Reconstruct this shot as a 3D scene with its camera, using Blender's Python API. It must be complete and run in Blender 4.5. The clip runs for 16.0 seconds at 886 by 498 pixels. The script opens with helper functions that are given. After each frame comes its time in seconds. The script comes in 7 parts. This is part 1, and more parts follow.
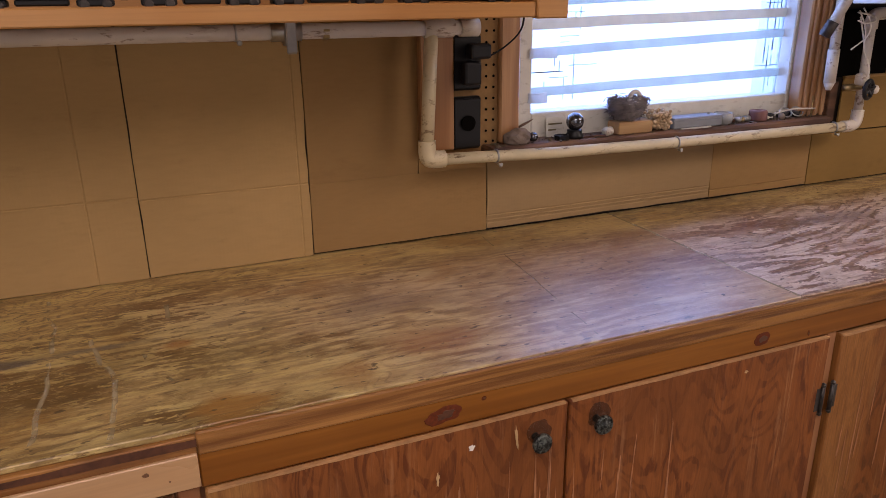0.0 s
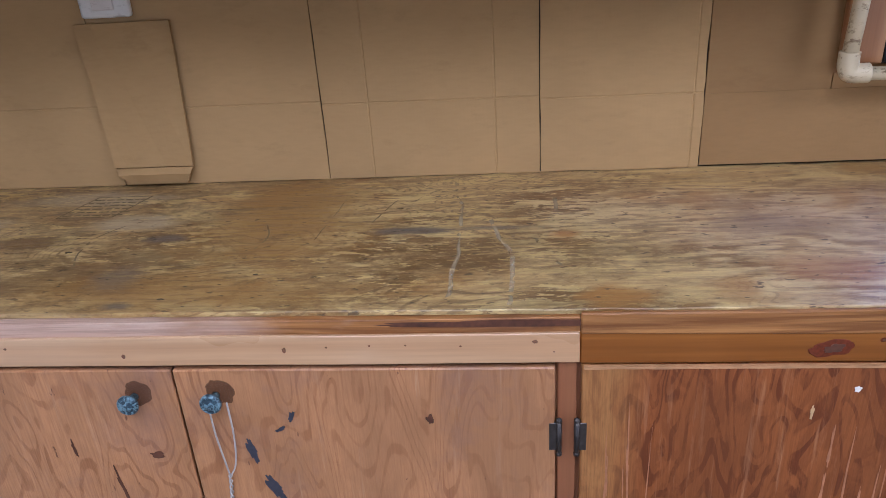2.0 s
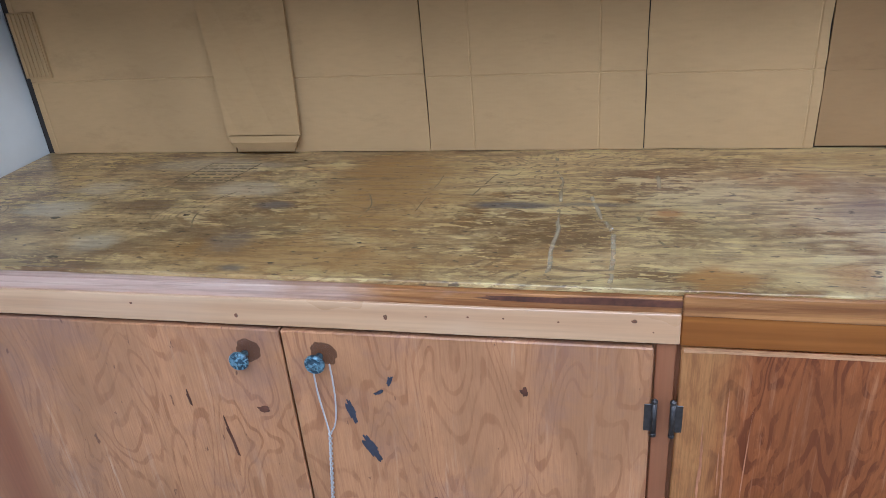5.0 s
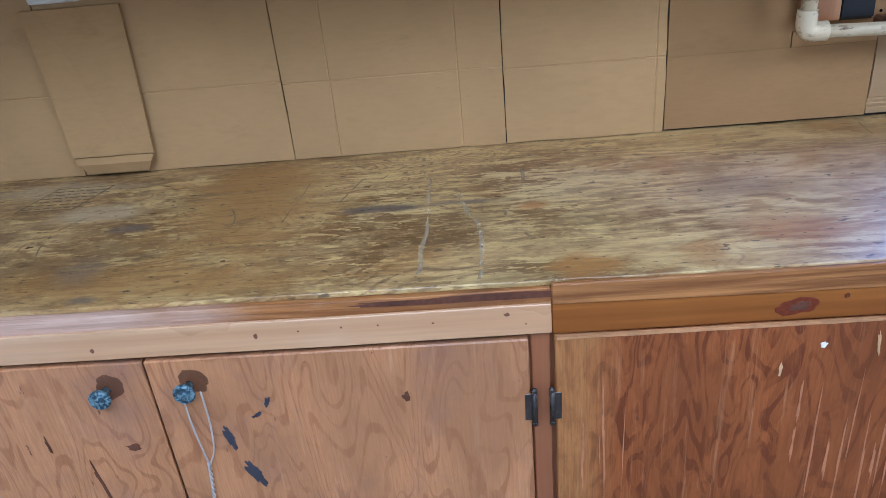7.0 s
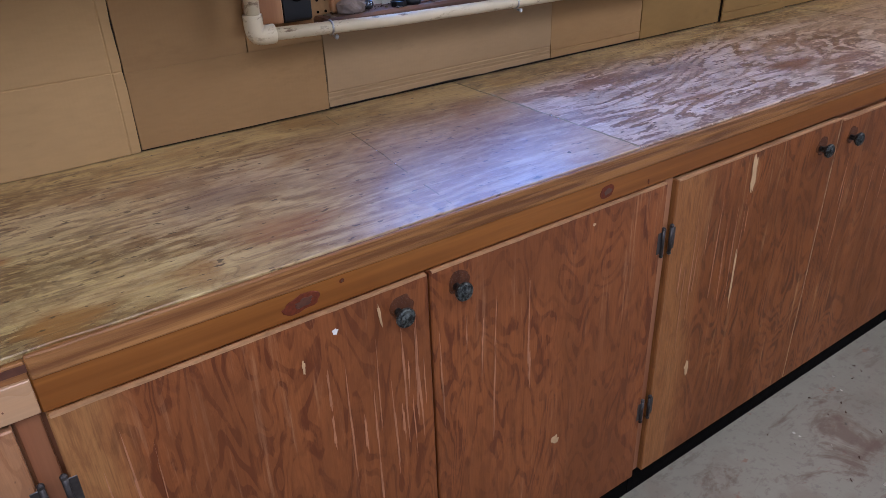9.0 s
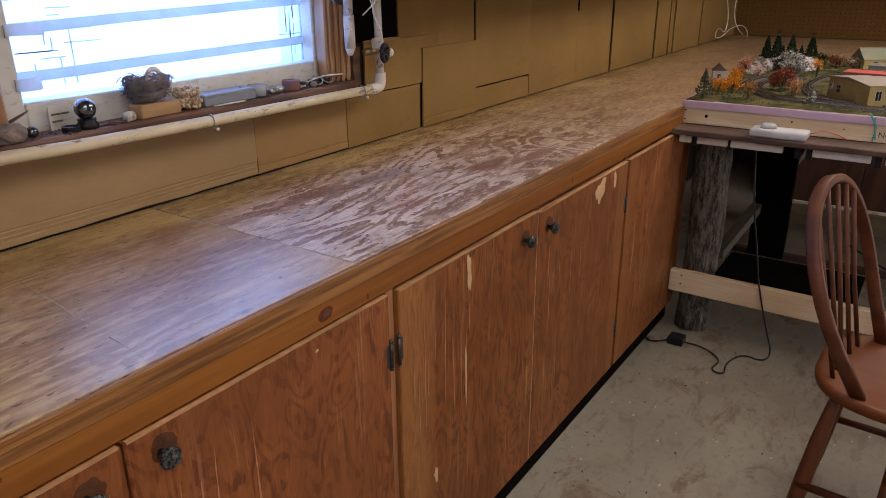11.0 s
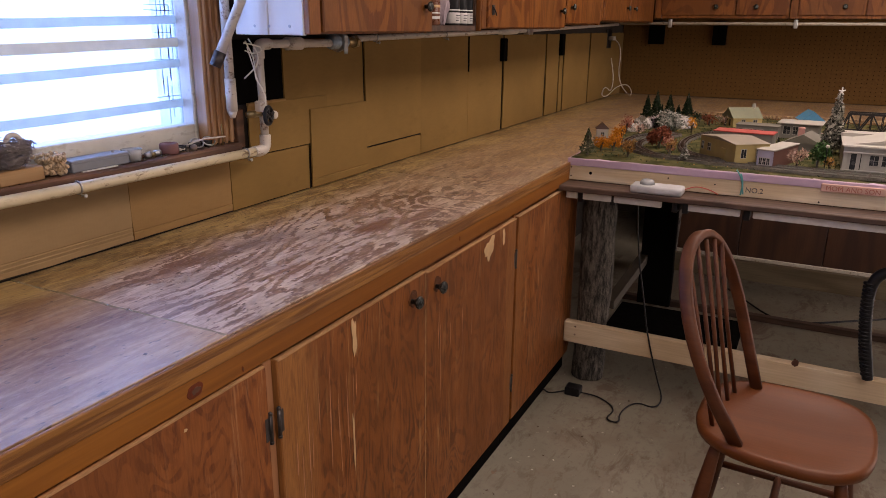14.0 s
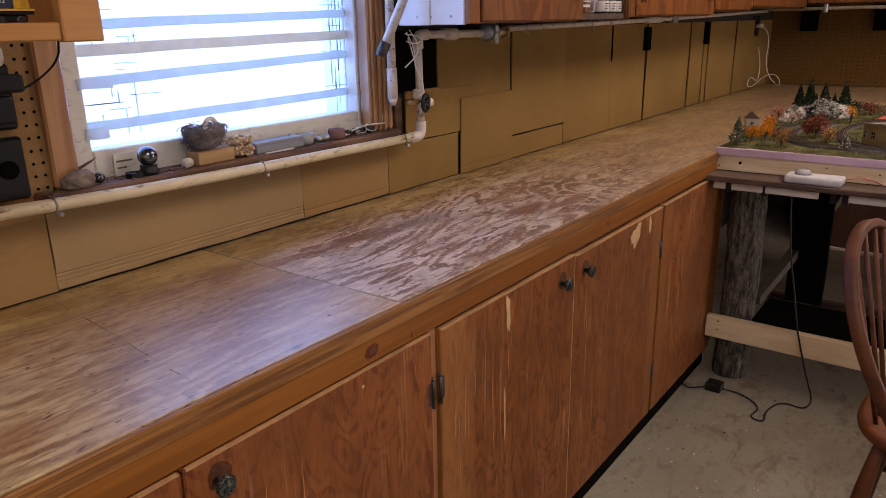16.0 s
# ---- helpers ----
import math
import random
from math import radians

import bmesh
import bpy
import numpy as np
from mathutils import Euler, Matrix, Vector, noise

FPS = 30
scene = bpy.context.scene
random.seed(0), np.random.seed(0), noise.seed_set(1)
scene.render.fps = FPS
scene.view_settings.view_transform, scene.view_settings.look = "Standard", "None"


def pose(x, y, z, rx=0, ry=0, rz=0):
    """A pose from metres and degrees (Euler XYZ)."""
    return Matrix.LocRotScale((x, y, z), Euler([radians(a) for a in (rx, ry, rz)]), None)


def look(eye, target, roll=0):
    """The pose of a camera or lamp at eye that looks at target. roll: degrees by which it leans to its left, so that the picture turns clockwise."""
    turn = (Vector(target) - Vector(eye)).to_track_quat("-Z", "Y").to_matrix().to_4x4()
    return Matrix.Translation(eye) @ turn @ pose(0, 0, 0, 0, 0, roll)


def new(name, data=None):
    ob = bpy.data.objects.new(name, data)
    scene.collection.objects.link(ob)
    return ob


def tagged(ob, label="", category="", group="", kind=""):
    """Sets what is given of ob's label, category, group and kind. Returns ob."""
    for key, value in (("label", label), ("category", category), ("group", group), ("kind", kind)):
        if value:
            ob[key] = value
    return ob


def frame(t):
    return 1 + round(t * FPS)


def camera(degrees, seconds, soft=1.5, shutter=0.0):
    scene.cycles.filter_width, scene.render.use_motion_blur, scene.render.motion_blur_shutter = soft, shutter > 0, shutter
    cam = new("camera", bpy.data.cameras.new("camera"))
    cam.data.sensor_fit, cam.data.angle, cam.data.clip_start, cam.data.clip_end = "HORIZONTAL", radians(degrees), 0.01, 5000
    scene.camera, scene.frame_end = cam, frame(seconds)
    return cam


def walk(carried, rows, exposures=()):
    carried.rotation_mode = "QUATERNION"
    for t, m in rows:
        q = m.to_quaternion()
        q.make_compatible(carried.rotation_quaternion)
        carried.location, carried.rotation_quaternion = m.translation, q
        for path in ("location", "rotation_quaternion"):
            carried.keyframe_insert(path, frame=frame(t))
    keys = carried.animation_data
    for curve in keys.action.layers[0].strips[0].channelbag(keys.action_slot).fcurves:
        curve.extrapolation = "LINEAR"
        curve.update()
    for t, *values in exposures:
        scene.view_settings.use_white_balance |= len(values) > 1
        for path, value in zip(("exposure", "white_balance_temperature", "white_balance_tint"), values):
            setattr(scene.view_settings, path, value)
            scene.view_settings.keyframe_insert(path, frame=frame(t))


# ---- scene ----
cam = camera(62.7, 16.0, 0.6)
PATH = [
    (0, (-0.015, -0.804, 1.409), (0.717, 0.941, 0.762), -0.7),
    (0.5, (-0.035, -0.822, 1.411), (0.335, 1.003, 0.681), -1.9),
    (1, (-0.041, -0.823, 1.406), (0.183, 1.008, 0.633), -2.5),
    (1.5, (-0.066, -0.826, 1.403), (-0.018, 1.003, 0.596), -2.2),
    (2, (-0.087, -0.834, 1.406), (-0.278, 0.976, 0.575), -3.8),
    (2.5, (-0.089, -0.842, 1.407), (-0.4, 0.943, 0.561), -4.2),
    (3, (-0.093, -0.849, 1.411), (-0.442, 0.924, 0.555), -4.2),
    (3.5, (-0.106, -0.847, 1.408), (-0.488, 0.915, 0.543), -4.3),
    (4, (-0.106, -0.845, 1.413), (-0.521, 0.904, 0.536), -4.4),
    (6.5, (-0.089, -0.849, 1.416), (-0.493, 0.897, 0.529), -5.9),
    (7, (-0.078, -0.827, 1.408), (-0.204, 0.953, 0.506), -5.7),
    (7.5, (-0.06, -0.804, 1.401), (0.213, 0.947, 0.475), -4.9),
    (8, (-0.024, -0.795, 1.392), (0.584, 0.86, 0.448), -4.5),
    (8.5, (-0.006, -0.796, 1.385), (0.825, 0.758, 0.439), -3.0),
    (9, (0.016, -0.784, 1.382), (1.009, 0.673, 0.438), -2.1),
    (9.5, (0.044, -0.759, 1.379), (1.245, 0.56, 0.474), -1.4),
    (10, (0.076, -0.75, 1.383), (1.465, 0.432, 0.562), -0.4),
    (12.5, (0.167, -0.779, 1.409), (1.788, 0.193, 0.755), -0.4),
    (13, (0.179, -0.784, 1.413), (1.852, 0.119, 0.792), 0.3),
    (13.5, (0.177, -0.79, 1.411), (1.871, 0.087, 0.811), 0.3),
    (14, (0.164, -0.799, 1.416), (1.871, 0.062, 0.828), 0.5),
    (14.5, (0.145, -0.797, 1.412), (1.845, 0.083, 0.834), 0.3),
    (15, (0.124, -0.79, 1.413), (1.794, 0.15, 0.837), -0.0),
    (15.5, (0.097, -0.778, 1.409), (1.707, 0.26, 0.833), -0.5),
    (16, (0.071, -0.768, 1.398), (1.603, 0.373, 0.802), -1.0),
]
EXPOSURE = [(0.0, -0.6, 7150, 31), (0.6, -0.41, 6700, 31), (1.0, -0.32, 6400, 32), (1.5, -0.25, 5850, 31), (2.0, 0.11, 5050, 21), (2.5, 0.34, 4720, 12), (3.2, 0.36, 4600, 11), (4.0, 0.36, 4600, 11), (6.5, 0.36, 4600, 13), (7.0, 0.30, 4630, 12), (7.5, -0.21, 4800, 15), (8.0, -0.46, 4950, 20), (8.5, -0.36, 5100, 21), (9.0, -0.3, 5200, 22), (10.0, -0.38, 5900, 20), (12.5, -0.63, 7000, 29), (16.0, -0.62, 7150, 30)]
walk(cam, [(t, look(eye, target, roll)) for t, eye, target, roll in PATH], EXPOSURE)

# ---- world, light, exposure ----
world = bpy.data.worlds.new("world")
scene.world = world
world.use_nodes = True
wn, wl = world.node_tree.nodes, world.node_tree.links
sky = wn.new("ShaderNodeTexSky")
sky.sky_type, sky.sun_disc = "NISHITA", False
sky.sun_elevation, sky.sun_rotation = radians(28), radians(20)
wl.new(sky.outputs["Color"], wn["Background"].inputs["Color"])
wn["Background"].inputs["Strength"].default_value = 0.10

# room and bench dimensions in metres
X0, X1 = -1.40, 5.90          # left wall, far wall
Y0, Y1 = -3.60, 0.585         # wall behind the camera, bench wall
ZC = 2.42                     # ceiling
TOP = 0.925                   # worktop height
CARD = 0.572                  # front of the cardboard


def area_lamp(name, eye, target, sx, sy, watts, color):
    data = bpy.data.lights.new(name, "AREA")
    data.shape, data.size, data.size_y, data.energy, data.color = "RECTANGLE", sx, sy, watts, color
    ob = new(name, data)
    ob.matrix_world = look(eye, target)
    return ob


WIN = dict(x0=0.775, x1=1.575, z0=1.150, z1=2.02)
area_lamp("window_daylight", (1.165, 0.800, 1.60), (1.165, -1.0, 1.60), 0.80, 0.90, 18, (0.18, 0.38, 1.0))
area_lamp("shop_light_tube", (-0.1, -1.50, 2.36), (-0.1, -1.45, 0.0), 1.6, 1.60, 53, (1.0, 0.965, 0.90))
area_lamp("shop_light_tube_far", (3.20, -1.10, 2.36), (3.20, -1.10, 0.0), 2.8, 0.9, 76, (1.0, 0.94, 0.83))
# Added to brighten the floor under the train table; its source is unseen.
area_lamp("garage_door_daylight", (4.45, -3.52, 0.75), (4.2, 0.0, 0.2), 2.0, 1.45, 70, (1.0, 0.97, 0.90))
area_lamp("doorway_daylight", (-0.55, -3.52, 1.25), (-0.6, 0.0, 0.9), 1.0, 1.9, 11, (0.84, 0.92, 1.0))

# ---- materials ----


class Mat:
    """A node material with short ways to add nodes."""

    def __init__(self, name, rough=0.6, metal=0.0, spec=0.5):
        self.m = bpy.data.materials.new(name)
        self.m.use_nodes = True
        self.n, self.l = self.m.node_tree.nodes, self.m.node_tree.links
        self.b = self.n["Principled BSDF"]
        self.b.inputs["Roughness"].default_value = rough
        self.b.inputs["Metallic"].default_value = metal
        self.b.inputs["Specular IOR Level"].default_value = spec
        geo = self.n.new("ShaderNodeNewGeometry")
        self.pos = geo.outputs["Position"]
        info = self.n.new("ShaderNodeObjectInfo")
        self.rand = info.outputs["Random"]

    def put(self, sock, v):
        if hasattr(v, "is_output"):
            self.l.new(v, sock)
        elif isinstance(v, (tuple, list)) and len(v) == 3 and sock.type == "RGBA":
            sock.default_value = (*v, 1)
        else:
            sock.default_value = v

    def math(self, op, a, b=0.0, clamp=False):
        n = self.n.new("ShaderNodeMath")
        n.operation, n.use_clamp = op, clamp
        self.put(n.inputs[0], a), self.put(n.inputs[1], b)
        return n.outputs[0]

    def coords(self, scale=(1, 1, 1), shift=True, offset=(0, 0, 0)):
        n = self.n.new("ShaderNodeMapping")
        n.inputs["Scale"].default_value = scale
        n.inputs["Location"].default_value = offset
        v = self.pos
        if shift:
            a = self.n.new("ShaderNodeVectorMath")
            a.operation = "ADD"
            self.l.new(self.pos, a.inputs[0])
            self.l.new(self.math("MULTIPLY", self.rand, 7.3), a.inputs[1])
            v = a.outputs[0]
        self.l.new(v, n.inputs["Vector"])
        return n.outputs[0]

    def noise(self, scale, detail=4, vec=None, rough=0.55, distort=0.0):
        n = self.n.new("ShaderNodeTexNoise")
        n.inputs["Scale"].default_value, n.inputs["Detail"].default_value = scale, detail
        n.inputs["Roughness"].default_value, n.inputs["Distortion"].default_value = rough, distort
        self.l.new(vec if vec is not None else self.coords(), n.inputs["Vector"])
        return n.outputs["Fac"]

    def wave(self, scale, distort, detail, vec, dscale=1.0, rings=False, profile="SIN"):
        n = self.n.new("ShaderNodeTexWave")
        n.wave_type = "RINGS" if rings else "BANDS"
        n.wave_profile = profile
        n.inputs["Scale"].default_value, n.inputs["Distortion"].default_value = scale, distort
        n.inputs["Detail"].default_value, n.inputs["Detail Scale"].default_value = detail, dscale
        self.l.new(vec, n.inputs["Vector"])
        return n.outputs["Fac"]

    def voronoi(self, scale, vec=None):
        n = self.n.new("ShaderNodeTexVoronoi")
        n.inputs["Scale"].default_value = scale
        self.l.new(vec if vec is not None else self.coords(), n.inputs["Vector"])
        return n.outputs["Distance"]

    def ramp(self, fac, *stops):
        n = self.n.new("ShaderNodeValToRGB")
        e = n.color_ramp.elements
        while len(e) < len(stops):
            e.new(0.5)
        for k, (p, c) in zip(e, stops):
            k.position = p
            k.color = (*c, 1) if isinstance(c, (tuple, list)) else (c, c, c, 1)
        self.l.new(fac, n.inputs["Fac"])
        return n.outputs["Color"]

    def mix(self, fac, a, b, mode="MIX"):
        n = self.n.new("ShaderNodeMix")
        n.data_type, n.blend_type = "RGBA", mode
        self.put(n.inputs["Factor"], fac)
        self.put(n.inputs["A"] if False else n.inputs[6], a), self.put(n.inputs[7], b)
        return n.outputs[2]

    def axis(self, k):
        n = self.n.new("ShaderNodeSeparateXYZ")
        self.l.new(self.pos, n.inputs[0])
        return n.outputs[k]

    def bump(self, h, strength=0.2, dist=0.002):
        n = self.n.new("ShaderNodeBump")
        n.inputs["Strength"].default_value, n.inputs["Distance"].default_value = strength, dist
        self.l.new(h, n.inputs["Height"])
        self.l.new(n.outputs[0], self.b.inputs["Normal"])
        return self

    def color(self, c):
        self.put(self.b.inputs["Base Color"], c)
        return self

    def rough(self, r):
        self.put(self.b.inputs["Roughness"], r)
        return self


def plain(name, c, rough=0.55, metal=0.0, spread=0.18, scale=30.0, spec=0.5, bump=0.12):
    """Painted, moulded or cast stuff: one colour with faint blotches and fine relief."""
    m = Mat(name, rough, metal, spec)
    n = m.noise(scale, 5)
    big = m.noise(scale / 8, 3)
    lo = tuple(v * (1 - spread) for v in c)
    hi = tuple(min(1, v * (1 + spread)) for v in c)
    k = m.math("ADD", m.math("MULTIPLY", n, 0.5), m.math("MULTIPLY", big, 0.5))
    m.color(m.ramp(k, (0.3, lo), (0.7, hi)))
    m.rough(m.ramp(n, (0.3, max(0, rough - 0.08)), (0.7, min(1, rough + 0.08))))
    return m.bump(n, bump, 0.001).m


def wood(name, base, dark, pale, grain="x", rough=0.5, ring=9.0, figure=3.0, worn=0.25, coat=0.0, stretch=0.16):
    """Plain-sawn wood: long rings, pores, worn pale patches. grain: the axis along which it runs."""
    m = Mat(name, rough)
    sc = {"x": (stretch, 1.0, 1.0), "y": (1.0, stretch, 1.0), "z": (1.0, 1.0, stretch)}[grain]
    fine = {"x": (2.0, 60, 60), "y": (60, 2.0, 60), "z": (60, 60, 2.0)}[grain]
    low = m.noise(figure, 2, m.coords(sc))
    ringk = m.math("SINE", m.math("MULTIPLY", low, ring * 6.0))
    r01 = m.math("ADD", m.math("MULTIPLY", ringk, 0.5), 0.5)
    pores = m.noise(3.0, 4, m.coords(fine))
    blot = m.noise(2.3, 4, m.coords((1, 1, 1)))
    col = m.mix(r01, dark, base)
    col = m.mix(m.math("MULTIPLY", m.ramp(pores, (0.35, 0.0), (0.7, 1.0)), 0.35), col, tuple(v * 0.62 for v in dark))
    col = m.mix(m.math("MULTIPLY", m.ramp(blot, (0.52, 0.0), (0.72, 1.0)), worn), col, pale)
    m.color(col)
    m.rough(m.ramp(blot, (0.3, max(0.05, rough - 0.12)), (0.75, min(1, rough + 0.14))))
    m.b.inputs["Coat Weight"].default_value = coat
    m.b.inputs["Coat Roughness"].default_value = 0.3
    h = m.math("ADD", m.math("MULTIPLY", pores, 0.7), m.math("MULTIPLY", r01, 0.25))
    return m.bump(h, 0.25, 0.0012).m


def figured(name, base, dark, pale, rough=0.45, scale=5.0, streak=0.3, coat=0.15, turns=60.0, line=0.8, broken=0.25, fleck=0.45, smudge=0.0, sap=(), edge=(0.50, 0.0)):
    """Rotary-cut fir plywood: flame figure drawn out upwards, short flecks, pale scuffs and drips."""
    m = Mat(name, rough, spec=0.24)
    low = m.noise(scale, 2, m.coords((1.0, 1.0, 0.30)), 0.45, 0.5)
    wob = m.noise(36.0, 5, m.coords((1, 1, 0.30)), 0.66, 1.0)
    lines = m.math("ADD", m.math("MULTIPLY", m.math("SINE", m.math("MULTIPLY", low, turns)), 0.5), m.math("MULTIPLY", wob, 0.9))
    k = m.ramp(lines, edge, (edge[0] + 0.16, 1.0))
    pores = m.noise(6.0, 5, m.coords((60, 60, 2.6)), 0.65)
    scuff = m.noise(3.0, 5, m.coords((22, 22, 1.1)), 0.7)
    blot = m.noise(4.0, 7, m.coords((1, 1, 0.45)), 0.62)
    where = m.noise(3.1, 2)
    col = m.mix(m.math("MULTIPLY", m.math("MULTIPLY", k, line), m.ramp(wob, (0.40, broken), (0.60, 1.0))), base, dark)
    col = m.mix(m.math("MULTIPLY", m.ramp(wob, (0.50, 0.0), (0.56, 1.0)), fleck), col, dark)
    col = m.mix(m.math("MULTIPLY", m.ramp(pores, (0.42, 0.0), (0.7, 1.0)), 0.35), col, tuple(x * 0.5 for x in dark))
    sk = m.math("MULTIPLY", m.ramp(scuff, (0.57, 0.0), (0.66, 1.0)), m.ramp(where, (0.42, 0.1), (0.62, 1.0)))
    col = m.mix(m.math("MULTIPLY", sk, streak), col, pale)
    col = m.mix(m.math("MULTIPLY", m.ramp(blot, (0.44, 0.0), (0.58, 1.0)), 0.60), col, tuple(x * 0.55 for x in base))
    for x0, x1, gold in sap:
        edge = m.math("ADD", m.axis(0), m.math("MULTIPLY", m.math("SUBTRACT", m.noise(5.0, 5, m.coords((1, 1, 0.35), False), 0.6), 0.5), 0.10))
        inside = m.math("MULTIPLY", m.math("GREATER_THAN", edge, x0), m.ramp(m.math("SUBTRACT", edge, x1 - 0.5), (0.46, 1.0), (0.52, 0.0)))
        tone = m.mix(m.ramp(pores, (0.40, 0.0), (0.65, 1.0)), gold, tuple(v * 0.66 for v in gold))
        col = m.mix(m.math("MULTIPLY", inside, m.ramp(wob, (0.35, 0.85), (0.65, 0.5))), col, tone)
    if smudge:
        dirt = m.noise(5.0, 7, m.coords((1, 1, 0.8), True, (3, 0, 1)), 0.7)
        col = m.mix(m.math("MULTIPLY", m.ramp(dirt, (0.50, 0.0), (0.66, 1.0)), smudge), col, (0.20, 0.115, 0.095))
        nick = m.noise(70.0, 4, m.coords((1, 1, 0.35), True, (1, 5, 0)), 0.6)
        col = m.mix(m.math("MULTIPLY", m.ramp(nick, (0.68, 0.0), (0.72, 1.0)), 0.7), col, (0.09, 0.035, 0.022))
    m.color(col)
    m.rough(m.ramp(blot, (0.3, rough - 0.1), (0.7, rough + 0.15)))
    m.b.inputs["Coat Weight"].default_value = coat
    m.b.inputs["Coat Roughness"].default_value = 0.35
    return m.bump(m.math("ADD", pores, m.math("MULTIPLY", k, 0.3)), 0.25, 0.001).m


def worktop_mat(name, seed, wear=1.0, stains=(), broad=1.0):
    """Old varnished plywood: olive at one end, redder stain towards the other, worn pale along the grain. stains: (x, y, half length, half depth, colour, strength)."""
    m = Mat(name, 0.40)
    x, y = m.axis(0), m.axis(1)

    def at(sx, sy, k):
        return m.coords((sx, sy, 1.0), False, (seed * k, seed * 0.7 * k, 0))

    def span(v, lo, hi):
        return m.math("DIVIDE", m.math("SUBTRACT", v, lo), hi - lo, True)

    def times(a, k):
        return m.math("MULTIPLY", a, k)

    def plus(a, *more):
        for q in more:
            a = m.math("ADD", a, q)
        return a

    def mid(v, k):
        return times(m.math("SUBTRACT", v, 0.5), k)

    rag = m.noise(30.0, 8, at(0.34, 1.0, 1.0), 0.72, 0.4)
    fine = m.noise(95.0, 5, at(0.14, 1.0, 2.0), 0.70, 0.6)
    mott = m.noise(6.5, 8, at(0.60, 1.0, 1.3), 0.68)
    big = m.noise(1.9, 4, at(0.8, 1.2, 0.6))
    patch = m.noise(5.0, 5, at(0.45, 1.0, 3.0), 0.62)
    pores = m.noise(90.0, 5, at(0.12, 1.6, 0.0), 0.65)
    flake = m.noise(130.0, 4, at(0.36, 1.0, 1.9), 0.66, 0.8)
    # narrow broken growth streaks
    bend = m.noise(2.8, 3, at(0.34, 1.0, 4.0), 0.5, 0.7)
    curl = m.noise(9.0, 3, at(0.42, 1.0, 5.0), 0.5, 0.9)
    streak = m.noise(40.0, 4, at(0.15, 1.0, 4.4), 0.60, 1.6)
    wavy = m.math("SINE", plus(times(y, 210.0), times(bend, 70.0), times(curl, 26.0)))
    straight = plus(mid(streak, 7.5), times(wavy, 0.45))
    # broad arched growth bands
    arch = m.noise(2.5, 3, at(0.42, 1.0, 6.0), 0.5, 1.1)
    bands = m.math("SINE", plus(times(y, 40.0), times(arch, 88.0), times(curl, 15.0)))
    zone = times(span(plus(x, mid(big, 0.7)), 0.45, 0.95), broad)
    far = span(x, 1.9, 3.2)
    back = span(plus(y, mid(mott, 0.16)), 0.40, 0.50)
    left = span(plus(x, mid(big, 0.9)), -0.15, -0.65)
    # worn where the line field, its torn edge and the patch of wear add up
    wa = plus(straight, mid(rag, 6.5), mid(patch, 7.0), mid(fine, 2.0), mid(flake, 5.0), times(left, -0.35))
    wb = plus(bands, mid(rag, 7.0), mid(patch, 4.5), mid(fine, 3.0), mid(flake, 4.5), mid(streak, 2.0))
    wa, wb = m.ramp(times(plus(wa, 2.0), 0.25), (0.60, 0.0), (0.64, 1.0)), m.ramp(times(plus(wb, 2.0), 0.25), (0.47, 0.0), (0.51, 1.0))
    soft = plus(times(straight, 1.05), times(wavy, 0.45), mid(rag, 3.0), mid(patch, 6.5), mid(flake, 1.6))
    soft = m.ramp(times(plus(soft, 2.0), 0.25), (0.36, 0.0), (0.74, 1.0))
    wa = m.mix(times(span(plus(x, mid(mott, 0.4)), -0.10, 0.30), 1.0 - broad), wa, soft)
    line_back = m.ramp(times(plus(straight, mid(rag, 3.0), 2.0), 0.25), (0.50, 0.0), (0.60, 0.8))
    wb = m.mix(back, wb, line_back)
    wornk = m.mix(zone, wa, wb)
    thin_worn = m.ramp(m.noise(16.0, 7, at(0.45, 1.0, 7.0), 0.70), (0.40, 0.35), (0.58, 1.0))
    calm = m.math("SUBTRACT", 1.0, times(span(x, -0.05, 0.40), 0.50 * (1.0 - broad)))
    wornk = times(times(wornk, thin_worn), m.math("SUBTRACT", wear, times(span(plus(x, mid(patch, 0.5)), 0.30, 0.70), 0.55 * (1.0 - broad))))
    red = times(span(plus(x, mid(big, 1.5)), -0.1, 0.60), plus(1.0, times(back, -0.85)))
    olive = m.mix(m.ramp(mott, (0.43, 0.0), (0.56, 1.0)), (0.160, 0.088, 0.026), (0.490, 0.335, 0.132))
    ruddy = m.mix(m.ramp(mott, (0.40, 0.0), (0.60, 1.0)), (0.215, 0.110, 0.068) if broad else m.mix(span(x, 0.2, 0.7), (0.315, 0.172, 0.080), (0.235, 0.115, 0.060)), (0.385, 0.225, 0.140) if broad else (0.420, 0.255, 0.125))
    ruddy = m.mix(times(far, 0.75), ruddy, m.mix(m.ramp(mott, (0.40, 0.0), (0.60, 1.0)), (0.300, 0.172, 0.070), (0.480, 0.315, 0.140)))
    col = m.mix(red, olive, ruddy)
    brownline = m.ramp(times(plus(straight, mid(rag, 2.5), 2.0), 0.25), (0.30, 0.9), (0.44, 0.0))
    col = m.mix(times(times(brownline, calm), 0.40), col, (0.185, 0.092, 0.030))
    # thin contour lines of the growth rings, and small dark and light flecks between them
    rings = m.math("SINE", plus(times(arch, 330.0), times(curl, 24.0)))
    rings = m.ramp(times(plus(rings, mid(flake, 2.4), 2.0), 0.25), (0.62, 0.0), (0.70, 1.0))
    col = m.mix(times(times(rings, m.ramp(patch, (0.42, 0.0), (0.54, 0.8))), calm), col, m.mix(red, (0.155, 0.090, 0.034), (0.165, 0.085, 0.060)))
